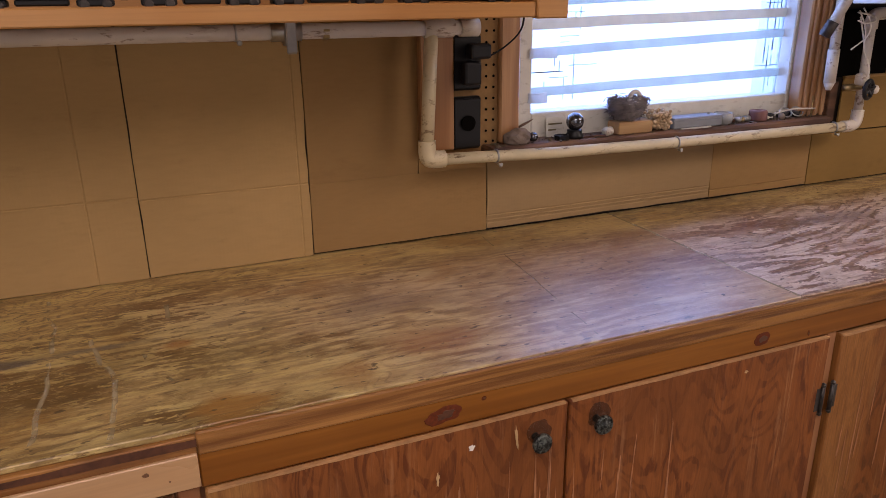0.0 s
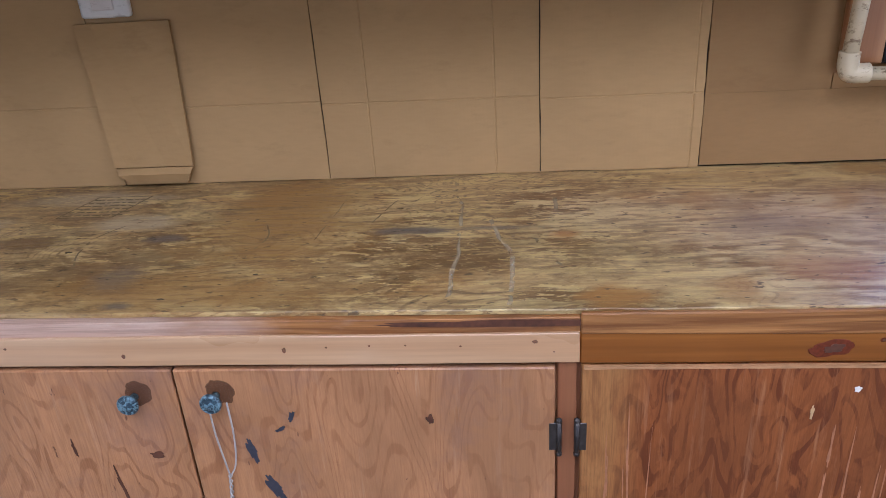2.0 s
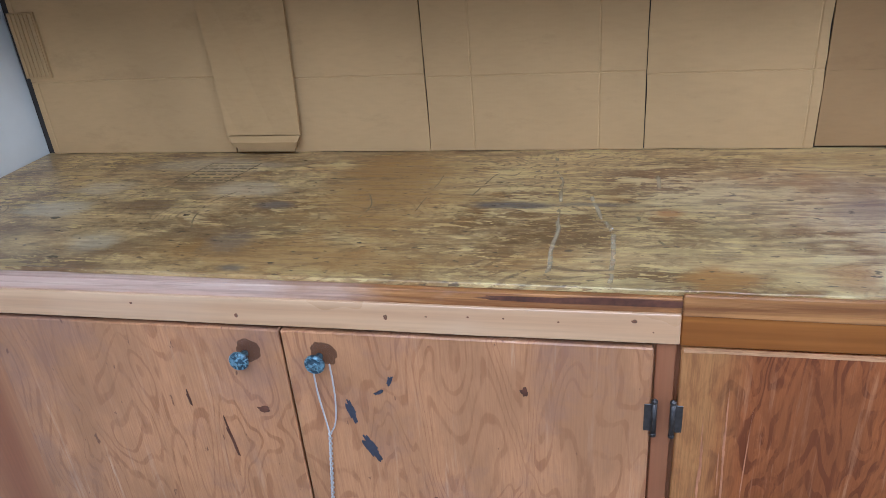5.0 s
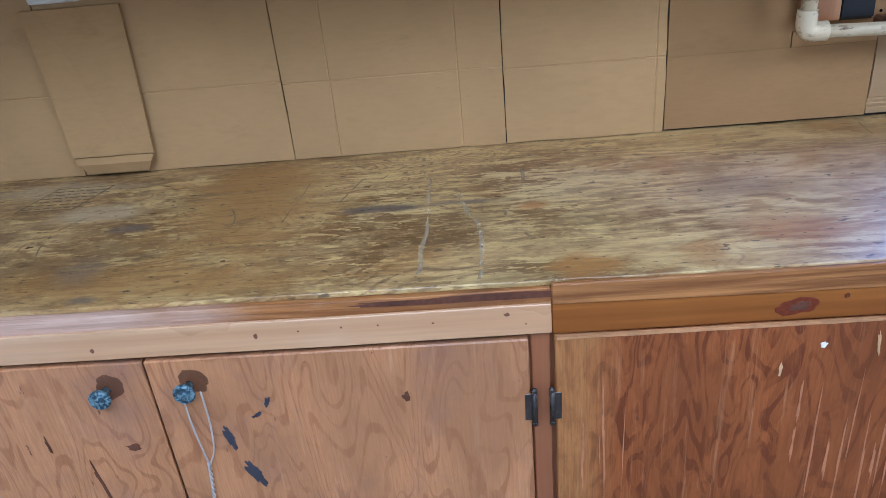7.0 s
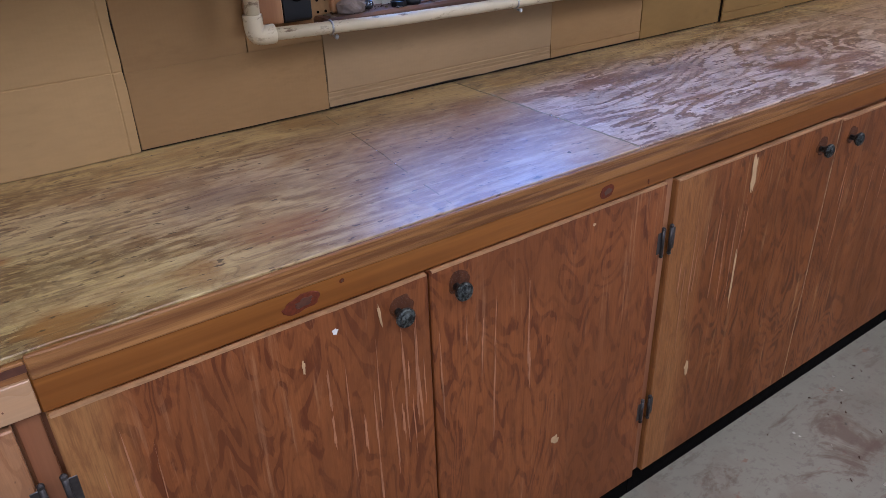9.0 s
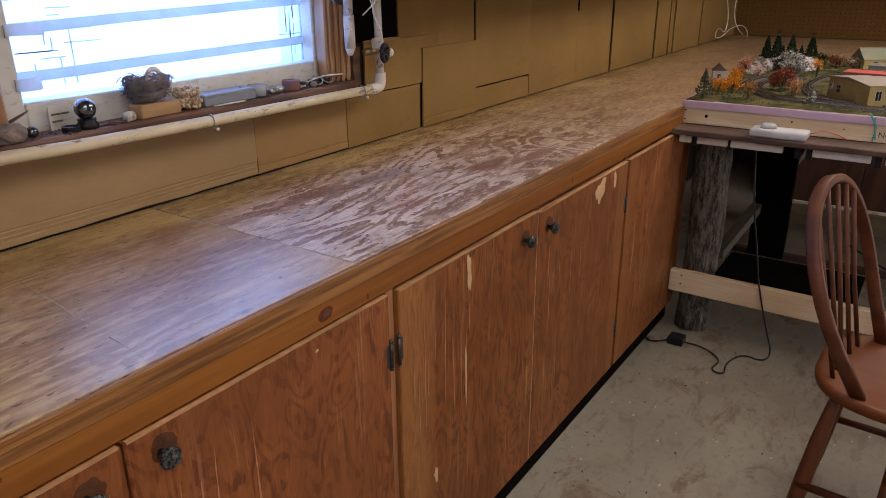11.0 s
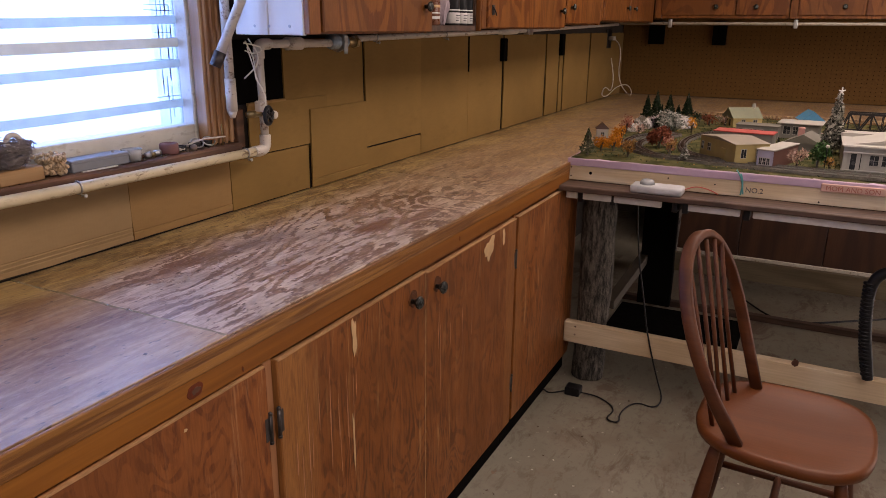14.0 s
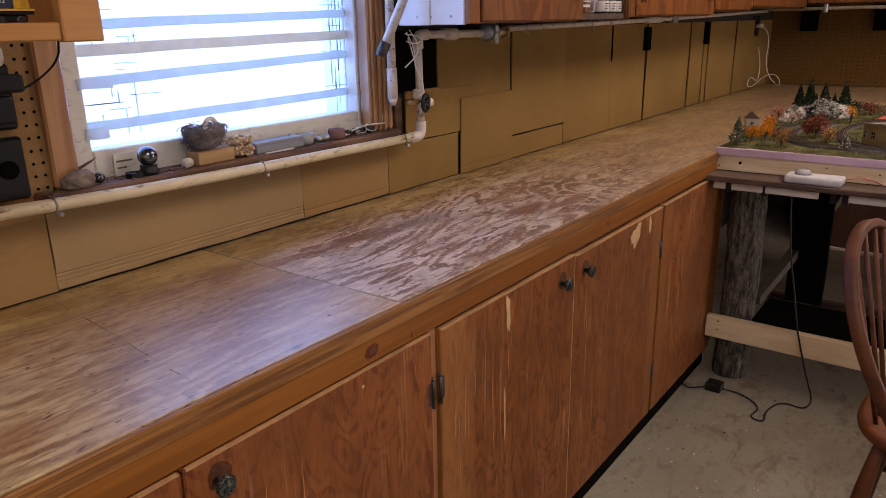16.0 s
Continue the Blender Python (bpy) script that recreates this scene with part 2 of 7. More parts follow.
    col = m.mix(times(m.ramp(flake, (0.56, 0.0), (0.61, 1.0)), times(calm, 0.42)), col, m.mix(red, (0.58, 0.445, 0.20), (0.58, 0.42, 0.31)))
    col = m.mix(times(m.ramp(flake, (0.38, 1.0), (0.43, 0.0)), times(calm, 0.45)), col, (0.135, 0.072, 0.026))
    # dry greyish haze over the finish, in drifts
    haze = m.ramp(m.noise(4.6, 6, at(0.55, 1.0, 9.0), 0.66), (0.52, 0.0), (0.68, 0.50))
    col = m.mix(haze, col, m.mix(red, (0.44, 0.345, 0.155), (0.46, 0.34, 0.23)))
    col = m.mix(times(wornk, 0.86), col, m.mix(red, (0.640, 0.485, 0.195), m.mix(far, (0.690, 0.530, 0.395) if broad else (0.690, 0.535, 0.330), (0.620, 0.445, 0.235))))
    rust = m.noise(7.0, 5, at(0.7, 1.0, 5.0), 0.65)
    col = m.mix(times(m.ramp(rust, (0.56, 0.0), (0.68, 1.0)), 0.45), col, m.mix(red, (0.33, 0.160, 0.030), (0.24, 0.095, 0.055) if broad else (0.37, 0.165, 0.055)))
    for cx, cy, rx, ry, c, k in stains:
        dx, dy = m.math("DIVIDE", m.math("SUBTRACT", x, cx), rx), m.math("DIVIDE", m.math("SUBTRACT", y, cy), ry)
        d = m.math("SQRT", plus(times(dx, dx), times(dy, dy)))
        d = plus(d, mid(mott, 1.4), mid(rag, 1.5))
        col = m.mix(times(m.ramp(d, (0.45, 1.0), (1.0, 0.0)), k), col, c)
    grime = m.noise(11.0, 7, at(0.5, 1.0, 7.7), 0.70)
    col = m.mix(times(m.ramp(grime, (0.57, 0.0), (0.66, 1.0)), times(plus(0.22, times(left, 0.50)), calm)), col, (0.105, 0.060, 0.022))
    col = m.mix(times(m.ramp(pores, (0.50, 0.0), (0.66, 1.0)), times(calm, 0.42)), col, (0.11, 0.060, 0.028))
    speck = m.noise(95.0, 3, at(0.45, 1.0, 0.0))
    col = m.mix(times(m.ramp(speck, (0.64, 0.0), (0.69, 1.0)), 0.75), col, (0.05, 0.030, 0.018))
    m.color(col)
    m.rough(plus(0.23, times(plus(wornk, fine, times(rag, 0.6)), 0.16)))
    m.b.inputs["Coat Weight"].default_value = 0.27
    m.b.inputs["Coat Roughness"].default_value = 0.26
    m.bump(plus(times(pores, 0.6), times(flake, 0.5), times(m.math("SUBTRACT", 1.0, wornk), 0.6)), 0.6, 0.0012)
    m.l.new(m.b.inputs["Normal"].links[0].from_socket, m.b.inputs["Coat Normal"])
    return m.m


def edge_mat():
    """Edge strip of fir: bleached at one end, charred in a stretch, then amber with dark growth lines."""
    m = Mat("edge_strip_fir", 0.45, spec=0.35)
    low = m.noise(85.0, 3, m.coords((0.035, 0.8, 1.0), False), 0.55, 0.8)
    fine = m.noise(60, 5, m.coords((0.07, 1.8, 2.6), False), 0.68)
    ring = m.ramp(m.math("ADD", m.math("MULTIPLY", low, 0.7), m.math("MULTIPLY", fine, 0.3)), (0.42, 0.0), (0.58, 1.0))
    blot = m.noise(9, 5, m.coords((0.5, 1, 1), False), 0.6)
    far = m.math("ADD", m.axis(0), m.math("MULTIPLY", m.math("SUBTRACT", blot, 0.5), 0.5))
    pale = m.mix(ring, (0.50, 0.335, 0.25), (0.56, 0.40, 0.30))
    orange = m.mix(ring, (0.200, 0.078, 0.020), (0.38, 0.175, 0.050))
    amber = m.mix(ring, (0.140, 0.052, 0.012), (0.300, 0.130, 0.030))
    deep = m.mix(m.ramp(blot, (0.46, 0.0), (0.62, 1.0)), (0.055, 0.016, 0.009), (0.30, 0.125, 0.040))
    col = m.mix(m.ramp(m.math("ADD", far, 1.0), (0.42, 0.0), (0.62, 1.0)), pale, orange)
    col = m.mix(m.math("MULTIPLY", m.ramp(m.math("ADD", m.math("MULTIPLY", far, 0.5), 0.5), (0.40, 0.0), (0.47, 1.0)), m.math("SUBTRACT", 0.85, m.math("MULTIPLY", m.ramp(m.math("ADD", far, 0.5), (0.41, 0.0), (0.53, 1.0)), 0.85))), col, deep)
    col = m.mix(m.ramp(far, (0.25, 0.0), (0.60, 1.0)), col, amber)
    col = m.mix(m.math("MULTIPLY", m.ramp(fine, (0.48, 0.0), (0.60, 1.0)), 0.30), col, (0.085, 0.030, 0.012))
    m.color(col)
    return m.bump(m.math("ADD", fine, m.math("MULTIPLY", ring, 0.5)), 0.5, 0.0015).m


def card_mat(name, base):
    m = Mat(name, 0.82, spec=0.12)
    flute = m.math("SINE", m.math("MULTIPLY", m.axis(0), 820.0))
    fib = m.noise(140.0, 4, m.coords((0.25, 1, 1)))
    big = m.noise(2.2, 4)
    c = m.mix(m.ramp(big, (0.3, 0.0), (0.75, 1.0)), tuple(v * 0.84 for v in base), tuple(v * 1.12 for v in base))
    scuff = m.noise(11, 7, m.coords((0.6, 1, 1.4)), 0.72)
    c = m.mix(m.math("MULTIPLY", m.ramp(scuff, (0.56, 0.0), (0.68, 1.0)), 0.35), c, tuple(v * 0.68 for v in base))
    c = m.mix(m.math("MULTIPLY", m.ramp(fib, (0.4, 0.0), (0.8, 1.0)), 0.22), c, tuple(v * 0.7 for v in base))
    m.color(c)
    return m.bump(m.math("ADD", m.math("MULTIPLY", flute, 0.12), fib), 0.12, 0.0008).m


def concrete_mat():
    m = Mat("floor_concrete", 0.62)
    a, b, c = m.noise(1.6, 5), m.noise(9, 6), m.noise(70, 4)
    col = m.mix(m.ramp(a, (0.35, 0.0), (0.7, 1.0)), (0.200, 0.178, 0.130), (0.285, 0.256, 0.195))
    col = m.mix(m.math("MULTIPLY", m.ramp(b, (0.52, 0.0), (0.66, 1.0)), 0.6), col, (0.20, 0.155, 0.11))
    col = m.mix(m.math("MULTIPLY", m.ramp(c, (0.62, 0.0), (0.75, 1.0)), 0.45), col, (0.14, 0.12, 0.10))
    grit = m.noise(38, 6, None, 0.7)
    col = m.mix(m.math("MULTIPLY", m.ramp(grit, (0.54, 0.0), (0.62, 1.0)), 0.5), col, (0.17, 0.135, 0.105))
    rust = m.noise(26, 4, m.coords((1, 1, 1), True, (4, 2, 0)), 0.6)
    col = m.mix(m.math("MULTIPLY", m.ramp(rust, (0.66, 0.0), (0.72, 1.0)), 0.6), col, (0.22, 0.085, 0.045))
    scrape = m.noise(9, 7, m.coords((1.0, 2.6, 1), True, (9, 1, 0)), 0.72, 0.6)
    col = m.mix(m.math("MULTIPLY", m.ramp(scrape, (0.55, 0.0), (0.62, 1.0)), 0.40), col, (0.125, 0.082, 0.055))
    spill = m.noise(3.4, 6, m.coords((1.0, 1.7, 1), True, (2, 6, 0)), 0.72, 0.5)
    col = m.mix(m.math("MULTIPLY", m.ramp(spill, (0.55, 0.0), (0.63, 1.0)), 0.70), col, (0.115, 0.060, 0.036))
    spots = m.voronoi(13)
    col = m.mix(m.math("MULTIPLY", m.ramp(spots, (0.03, 1.0), (0.07, 0.0)), 0.7), col, (0.62, 0.58, 0.50))
    m.color(col)
    return m.bump(m.math("ADD", b, m.math("MULTIPLY", c, 0.4)), 0.25, 0.003).m


def pegboard_mat(name, c):
    m = Mat(name, 0.75, spec=0.15)
    n = m.noise(60, 4)
    m.color(m.ramp(n, (0.3, tuple(v * 0.85 for v in c)), (0.7, tuple(v * 1.1 for v in c))))
    return m.bump(n, 0.1, 0.0008).m


OCHRE, UMBER, SLATE, BLEACHED, BRICKRED = (0.300, 0.155, 0.034), (0.150, 0.085, 0.035), (0.120, 0.105, 0.090), (0.560, 0.480, 0.310), (0.225, 0.085, 0.048)
PLY_L = worktop_mat("worktop_plywood", 1.7, 1.0, broad=0.0, stains=(
    (-0.48, 0.36, 0.20, 0.26, OCHRE, 0.75), (-0.60, 0.08, 0.34, 0.10, OCHRE, 0.60), (-0.90, 0.10, 0.10, 0.04, UMBER, 0.6), (-0.75, 0.16, 0.12, 0.03, UMBER, 0.5), (-1.15, 0.16, 0.12, 0.03, UMBER, 0.5), (-1.0, 0.03, 0.30, 0.02, UMBER, 0.5), (-0.78, 0.36, 0.10, 0.05, BLEACHED, 0.5), (-0.92, 0.49, 0.20, 0.05, BLEACHED, 0.4), (-0.95, 0.275, 0.15, 0.045, UMBER, 0.75), (-0.69, 0.281, 0.045, 0.020, SLATE, 0.8), (-0.25, 0.290, 0.090, 0.020, SLATE, 0.85), (-0.12, 0.296, 0.10, 0.010, SLATE, 0.7),
    (-1.13, 0.255, 0.10, 0.045, BLEACHED, 0.7), (-1.10, 0.36, 0.08, 0.05, BLEACHED, 0.5), (-0.95, 0.12, 0.06, 0.05, BLEACHED, 0.5), (-0.70, 0.13, 0.05, 0.05, SLATE, 0.5), (-0.655, 0.042, 0.035, 0.016, SLATE, 0.8),
    (0.0, 0.262, 0.035, 0.022, (0.34, 0.135, 0.030), 0.7), (0.055, 0.052, 0.060, 0.042, (0.33, 0.150, 0.030), 0.75), (0.22, 0.06, 0.05, 0.05, (0.32, 0.150, 0.040), 0.55), (0.36, 0.12, 0.10, 0.06, (0.34, 0.140, 0.050), 0.55), (0.30, 0.28, 0.12, 0.05, (0.22, 0.135, 0.100), 0.5)))
PLY_R = worktop_mat("worktop_plywood_second", 4.1, 1.0, ((1.69, 0.165, 0.13, 0.035, BRICKRED, 0.8), (1.85, 0.11, 0.12, 0.03, BRICKRED, 0.6), (1.20, 0.36, 0.10, 0.03, BRICKRED, 0.45), (1.45, 0.33, 0.16, 0.04, (0.23, 0.15, 0.12), 0.55), (1.30, 0.13, 0.10, 0.03, BRICKRED, 0.4)))
PLY_FAR = worktop_mat("worktop_plywood_far", 6.3, 0.70)
FASCIA_L = wood("fascia_pine_light", (0.57, 0.365, 0.200), (0.49, 0.285, 0.140), (0.64, 0.45, 0.29), "x", 0.34, 4, 9.0, 0.4, 0.25, 0.04)
FASCIA_R = wood("fascia_fir_orange", (0.268, 0.097, 0.014), (0.200, 0.066, 0.009), (0.325, 0.130, 0.023), "x", 0.46, 5, 17.0, 0.35, 0.08, 0.025)
EDGE = edge_mat()
DOOR_L = figured("door_plywood_orange", (0.470, 0.228, 0.098), (0.275, 0.108, 0.042), (0.62, 0.43, 0.28), 0.34, 9.0, 0.45, 0.25, 110.0, 0.65, 0.45, 0.10, 0.45, edge=(0.72, 0.0))
DOOR_M = figured("door_plywood_red", (0.262, 0.084, 0.022), (0.110, 0.028, 0.009), (0.42, 0.20, 0.09), 0.50, 12.0, 0.60, 0.03, 80.0, fleck=0.30, edge=(0.56, 0.0), sap=[(-0.1, 0.075, (0.40, 0.19, 0.060))])
DOOR_R = figured("door_plywood_brown", (0.250, 0.080, 0.018), (0.088, 0.024, 0.006), (0.42, 0.22, 0.09), 0.48, 10.0, 0.8, 0.05, 90.0, fleck=0.3, sap=[(0.9, 1.195, (0.34, 0.142, 0.040)), (2.2, 2.37, (0.26, 0.098, 0.026))])
STILE = wood("cabinet_frame_fir", (0.36, 0.160, 0.065), (0.25, 0.090, 0.034), (0.45, 0.23, 0.10), "z", 0.45, 7, 3, 0.3)
CUPBOARD = figured("cupboard_plywood_amber", (0.250, 0.086, 0.018), (0.135, 0.038, 0.009), (0.32, 0.13, 0.035), 0.40, 4.5, 0.2, 0.15, 80.0, 1.0, 0.8, 0.2)
CARD_A = card_mat("cardboard_tan", (0.408, 0.261, 0.112))
CARD_F = card_mat("cardboard_carton_flap", (0.372, 0.235, 0.098))
CARD_D = card_mat("cardboard_grey_brown", (0.335, 0.222, 0.110))
CARD_B = card_mat("cardboard_brown", (0.295, 0.175, 0.070))
CARD_C = card_mat("cardboard_dark_brown", (0.242, 0.144, 0.046))
FLOOR = concrete_mat()
WHITE_WALL = plain("painted_wall_white", (0.62, 0.61, 0.55), 0.6, spread=0.08, scale=14)
CEIL = plain("ceiling_board", (0.14, 0.10, 0.065), 0.8)
BACKWALL = plain("room_wall_boards", (0.10, 0.074, 0.054), 0.75)
PEG = pegboard_mat("pegboard_brown", (0.128, 0.064, 0.017))
DARKB = plain("wall_dark_boards", (0.030, 0.022, 0.016), 0.9)
PEG_TAN = pegboard_mat("pegboard_tan", (0.30, 0.170, 0.070))
BLACK = plain("black_plastic", (0.007, 0.007, 0.008), 0.45, spec=0.3)
# Near-black, for black things, holes, and shade painted in the recess and toe kick.
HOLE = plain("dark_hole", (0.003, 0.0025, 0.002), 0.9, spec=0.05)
TRIM = wood("window_trim_pine", (0.44, 0.225, 0.092), (0.30, 0.130, 0.045), (0.52, 0.31, 0.155), "z", 0.42, 8, 6.0, 0.3, 0.15, 0.08)
SILLW = wood("sill_board", (0.165, 0.076, 0.038), (0.070, 0.030, 0.016), (0.36, 0.21, 0.115), "x", 0.6, 6, 9, 0.5)


def dirty(name, c, rough, dirt, amount):
    """Light stuff with brown specks and smears."""
    m = Mat(name, rough)
    a, b = m.noise(24, 5), m.noise(70, 5, m.coords((0.35, 1, 1)), 0.7)
    d = m.noise(9, 5, None, 0.65)
    col = m.ramp(a, (0.3, tuple(v * 0.88 for v in c)), (0.7, c))
    col = m.mix(m.math("MULTIPLY", m.math("MULTIPLY", m.ramp(b, (0.55, 0.0), (0.63, 1.0)), m.ramp(d, (0.40, 0.2), (0.56, 1.0))), amount), col, dirt)
    m.color(col)
    return m.bump(b, 0.15, 0.001).m


WHITE_PAINT = dirty("window_paint_white", (0.66, 0.64, 0.57), 0.45, (0.28, 0.24, 0.18), 0.6)
PVC = dirty("pipe_cream_plastic", (0.62, 0.52, 0.33), 0.42, (0.17, 0.10, 0.05), 0.95)
PVC_W = dirty("pipe_white_plastic", (0.62, 0.56, 0.48), 0.42, (0.20, 0.125, 0.08), 0.85)
PINE = wood("raw_pine_board", (0.72, 0.59, 0.41), (0.60, 0.45, 0.28), (0.78, 0.68, 0.52), "y", 0.6, 4, 7.0, 0.4)
FOAM = plain("lilac_foam_board", (0.46, 0.33, 0.42), 0.8, spread=0.08)
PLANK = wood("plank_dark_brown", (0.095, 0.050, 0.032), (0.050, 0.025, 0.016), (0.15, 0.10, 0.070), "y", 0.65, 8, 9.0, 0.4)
FASCIA_R.node_tree.nodes["Principled BSDF"].inputs["Specular IOR Level"].default_value = 0.25
SEATW = wood("chair_seat_cherry", (0.140, 0.040, 0.009), (0.108, 0.029, 0.006), (0.170, 0.056, 0.015), "y", 0.46, 3, 7.0, 0.4, 0.0, 0.07)
SEATW.node_tree.nodes["Principled BSDF"].inputs["Specular IOR Level"].default_value = 0.2
CHAIRW = wood("chair_wood_cherry", (0.112, 0.033, 0.009), (0.070, 0.019, 0.006), (0.180, 0.064, 0.022), "y", 0.50, 4, 9.0, 0.35, 0.0, 0.07)
CHAIRW.node_tree.nodes["Principled BSDF"].inputs["Specular IOR Level"].default_value = 0.30
IRON = plain("hinge_black_iron", (0.060, 0.052, 0.048), 0.42, 0.6, spread=0.5, scale=120)
STEEL = plain("galvanised_steel", (0.42, 0.42, 0.41), 0.38, 0.9, scale=80)

# ---- mesh helpers ----


def link(name, bm, mat, smooth=False):
    me = bpy.data.meshes.new(name)
    bm.to_mesh(me)
    bm.free()
    me.materials.append(mat)
    if smooth:
        for p in me.polygons:
            p.use_smooth = True
    return new(name, me)


def root(name, base, label, category, group="", kind=""):
    """An empty at a thing's base, to hold its parts."""
    ob = new(name)
    ob.location = base
    ob.empty_display_size = 0.05
    return tagged(ob, label, category, group, kind)


def part(name, bm, mat, parent, label="", smooth=False):
    """One mesh, given in world places, under a thing or a part."""
    base = Vector((0, 0, 0))
    p = parent
    while p:
        base += p.location
        p = p.parent
    bmesh.ops.translate(bm, vec=-base, verts=bm.verts)
    ob = link(name, bm, mat, smooth)
    ob.parent = parent
    return tagged(ob, label)


def solo(name, bm, mat, label, category="", group="", kind="", smooth=False):
    """A thing of one mesh, its origin at the middle of its base."""
    vs = [v.co for v in bm.verts]
    base = Vector((sum(v.x for v in vs) / len(vs), sum(v.y for v in vs) / len(vs), min(v.z for v in vs)))
    bmesh.ops.translate(bm, vec=-base, verts=bm.verts)
    ob = link(name, bm, mat, smooth)
    ob.location = base
    return tagged(ob, label, category, group, kind)


def box(x0, x1, y0, y1, z0, z1, bevel=0.0, seg=1):
    bm = bmesh.new()
    bmesh.ops.create_cube(bm, size=1)
    for v in bm.verts:
        v.co = Vector((x0 + (v.co.x + 0.5) * (x1 - x0), y0 + (v.co.y + 0.5) * (y1 - y0), z0 + (v.co.z + 0.5) * (z1 - z0)))
    if bevel:
        bmesh.ops.bevel(bm, geom=bm.edges[:], offset=bevel, segments=seg, affect="EDGES", profile=0.5)
    return bm


def join(*bms):
    """Several bmeshes as one."""
    me = bpy.data.meshes.new("tmp")
    out = bmesh.new()
    for b in bms:
        b.to_mesh(me)
        out.from_mesh(me)
        b.free()
    bpy.data.meshes.remove(me)
    return out


def moved(bm, m):
    bmesh.ops.transform(bm, matrix=m, verts=bm.verts)
    return bm


def lathe(profile, seg=16, axis="z", at=(0, 0, 0)):
    """A turned body from (radius, height) pairs."""
    bm = bmesh.new()
    rings = []
    for r, h in profile:
        ring = []
        for k in range(seg):
            a = 2 * math.pi * k / seg
            ring.append(bm.verts.new((r * math.cos(a), r * math.sin(a), h)))
        rings.append(ring)
    for a, b in zip(rings, rings[1:]):
        for k in range(seg):
            bm.faces.new((a[k], a[(k + 1) % seg], b[(k + 1) % seg], b[k]))
    bm.faces.new(rings[0][::-1])
    bm.faces.new(rings[-1])
    turn = {"z": Matrix(), "-y": pose(0, 0, 0, 90), "y": pose(0, 0, 0, -90), "x": pose(0, 0, 0, 0, 90), "-x": pose(0, 0, 0, 0, -90)}[axis]
    bmesh.ops.transform(bm, matrix=Matrix.Translation(at) @ turn, verts=bm.verts)
    bmesh.ops.recalc_face_normals(bm, faces=bm.faces)
    return bm


def tube(points, r, seg=10, smooth_path=0, radii=None):
    """A round bar along points; smooth_path rounds them first."""
    pts = [Vector(p) for p in points]
    for _ in range(smooth_path):
        q = [pts[0]]
        for a, b in zip(pts, pts[1:]):
            q += [a.lerp(b, 0.25), a.lerp(b, 0.75)]
        pts = q + [pts[-1]]
    bm = bmesh.new()
    rings = []
    up = None
    for i, p in enumerate(pts):
        d = (pts[min(i + 1, len(pts) - 1)] - pts[max(i - 1, 0)]).normalized()
        if up is None:
            up = d.orthogonal().normalized()
        up = (up - d * up.dot(d))
        up = up.normalized() if up.length > 1e-6 else d.orthogonal().normalized()
        side = d.cross(up)
        rr = radii[min(int(i * len(radii) / len(pts)), len(radii) - 1)] if radii else r
        rings.append([bm.verts.new(p + rr * (math.cos(2 * math.pi * k / seg) * up + math.sin(2 * math.pi * k / seg) * side)) for k in range(seg)])
    for a, b in zip(rings, rings[1:]):
        for k in range(seg):
            bm.faces.new((a[k], a[(k + 1) % seg], b[(k + 1) % seg], b[k]))
    bm.faces.new(rings[0][::-1])
    bm.faces.new(rings[-1])
    bmesh.ops.recalc_face_normals(bm, faces=bm.faces)
    return bm


def ragged(bm, amount, scale=9.0, seed=0.0):
    """Small uneven displacement, so that edges are not dead straight."""
    for v in bm.verts:
        v.co += amount * Vector(noise.noise_vector(v.co * scale + Vector((seed, seed, seed))))
    return bm


def cuts(bm, n):
    bmesh.ops.subdivide_edges(bm, edges=bm.edges[:], cuts=n, use_grid_fill=True)
    return bm


def plank(x0, x1, y0, y1, z0, z1, bevel=0.002, n=(10, 1, 1), wob=0.0008, seed=0.0):
    """A board with cuts along it and slightly uneven edges."""
    bm = box(x0, x1, y0, y1, z0, z1)
    for k, c in enumerate(n):
        if c > 1:
            es = [e for e in bm.edges if abs((e.verts[0].co - e.verts[1].co)[k]) > 1e-6 and abs((e.verts[0].co - e.verts[1].co).length - abs((e.verts[0].co - e.verts[1].co)[k])) < 1e-6]
            bmesh.ops.subdivide_edges(bm, edges=es, cuts=c - 1, use_grid_fill=True)
    if bevel:
        es = [e for e in bm.edges if len(e.link_faces) == 2 and e.calc_face_angle(0) > 0.5]
        bmesh.ops.bevel(bm, geom=es, offset=bevel, segments=1, affect="EDGES")
    return ragged(bm, wob, 6.0, seed)


def blob(at, w, h, axis="-y", seed=0.0, t=0.0007, turn=0.0, rough=0.35):
    """An uneven flat patch with a little thickness, w by h, facing along axis."""
    bm = bmesh.new()
    n = 28
    for lev, f in ((0.0, 1.0), (t, 0.96)):
        ring = []
        for k in range(n):
            a = 2 * math.pi * k / n
            r = 1 + rough * noise.noise(Vector((math.cos(a) * 1.6, math.sin(a) * 1.6, seed))) + 0.5 * rough * noise.noise(Vector((math.cos(a) * 5, math.sin(a) * 5, seed + 9)))
            ring.append(bm.verts.new((0.5 * w * r * f * math.cos(a), 0.5 * h * r * f * math.sin(a), lev)))
        if lev:
            for k in range(n):
                bm.faces.new((prev_ring[k], prev_ring[(k + 1) % n], ring[(k + 1) % n], ring[k]))
            bm.faces.new(ring)
        prev_ring = ring
    m = pose(0, 0, 0, 90) if axis == "-y" else Matrix()
    return moved(bm, Matrix.Translation(at) @ m @ pose(0, 0, 0, 0, 0, turn))


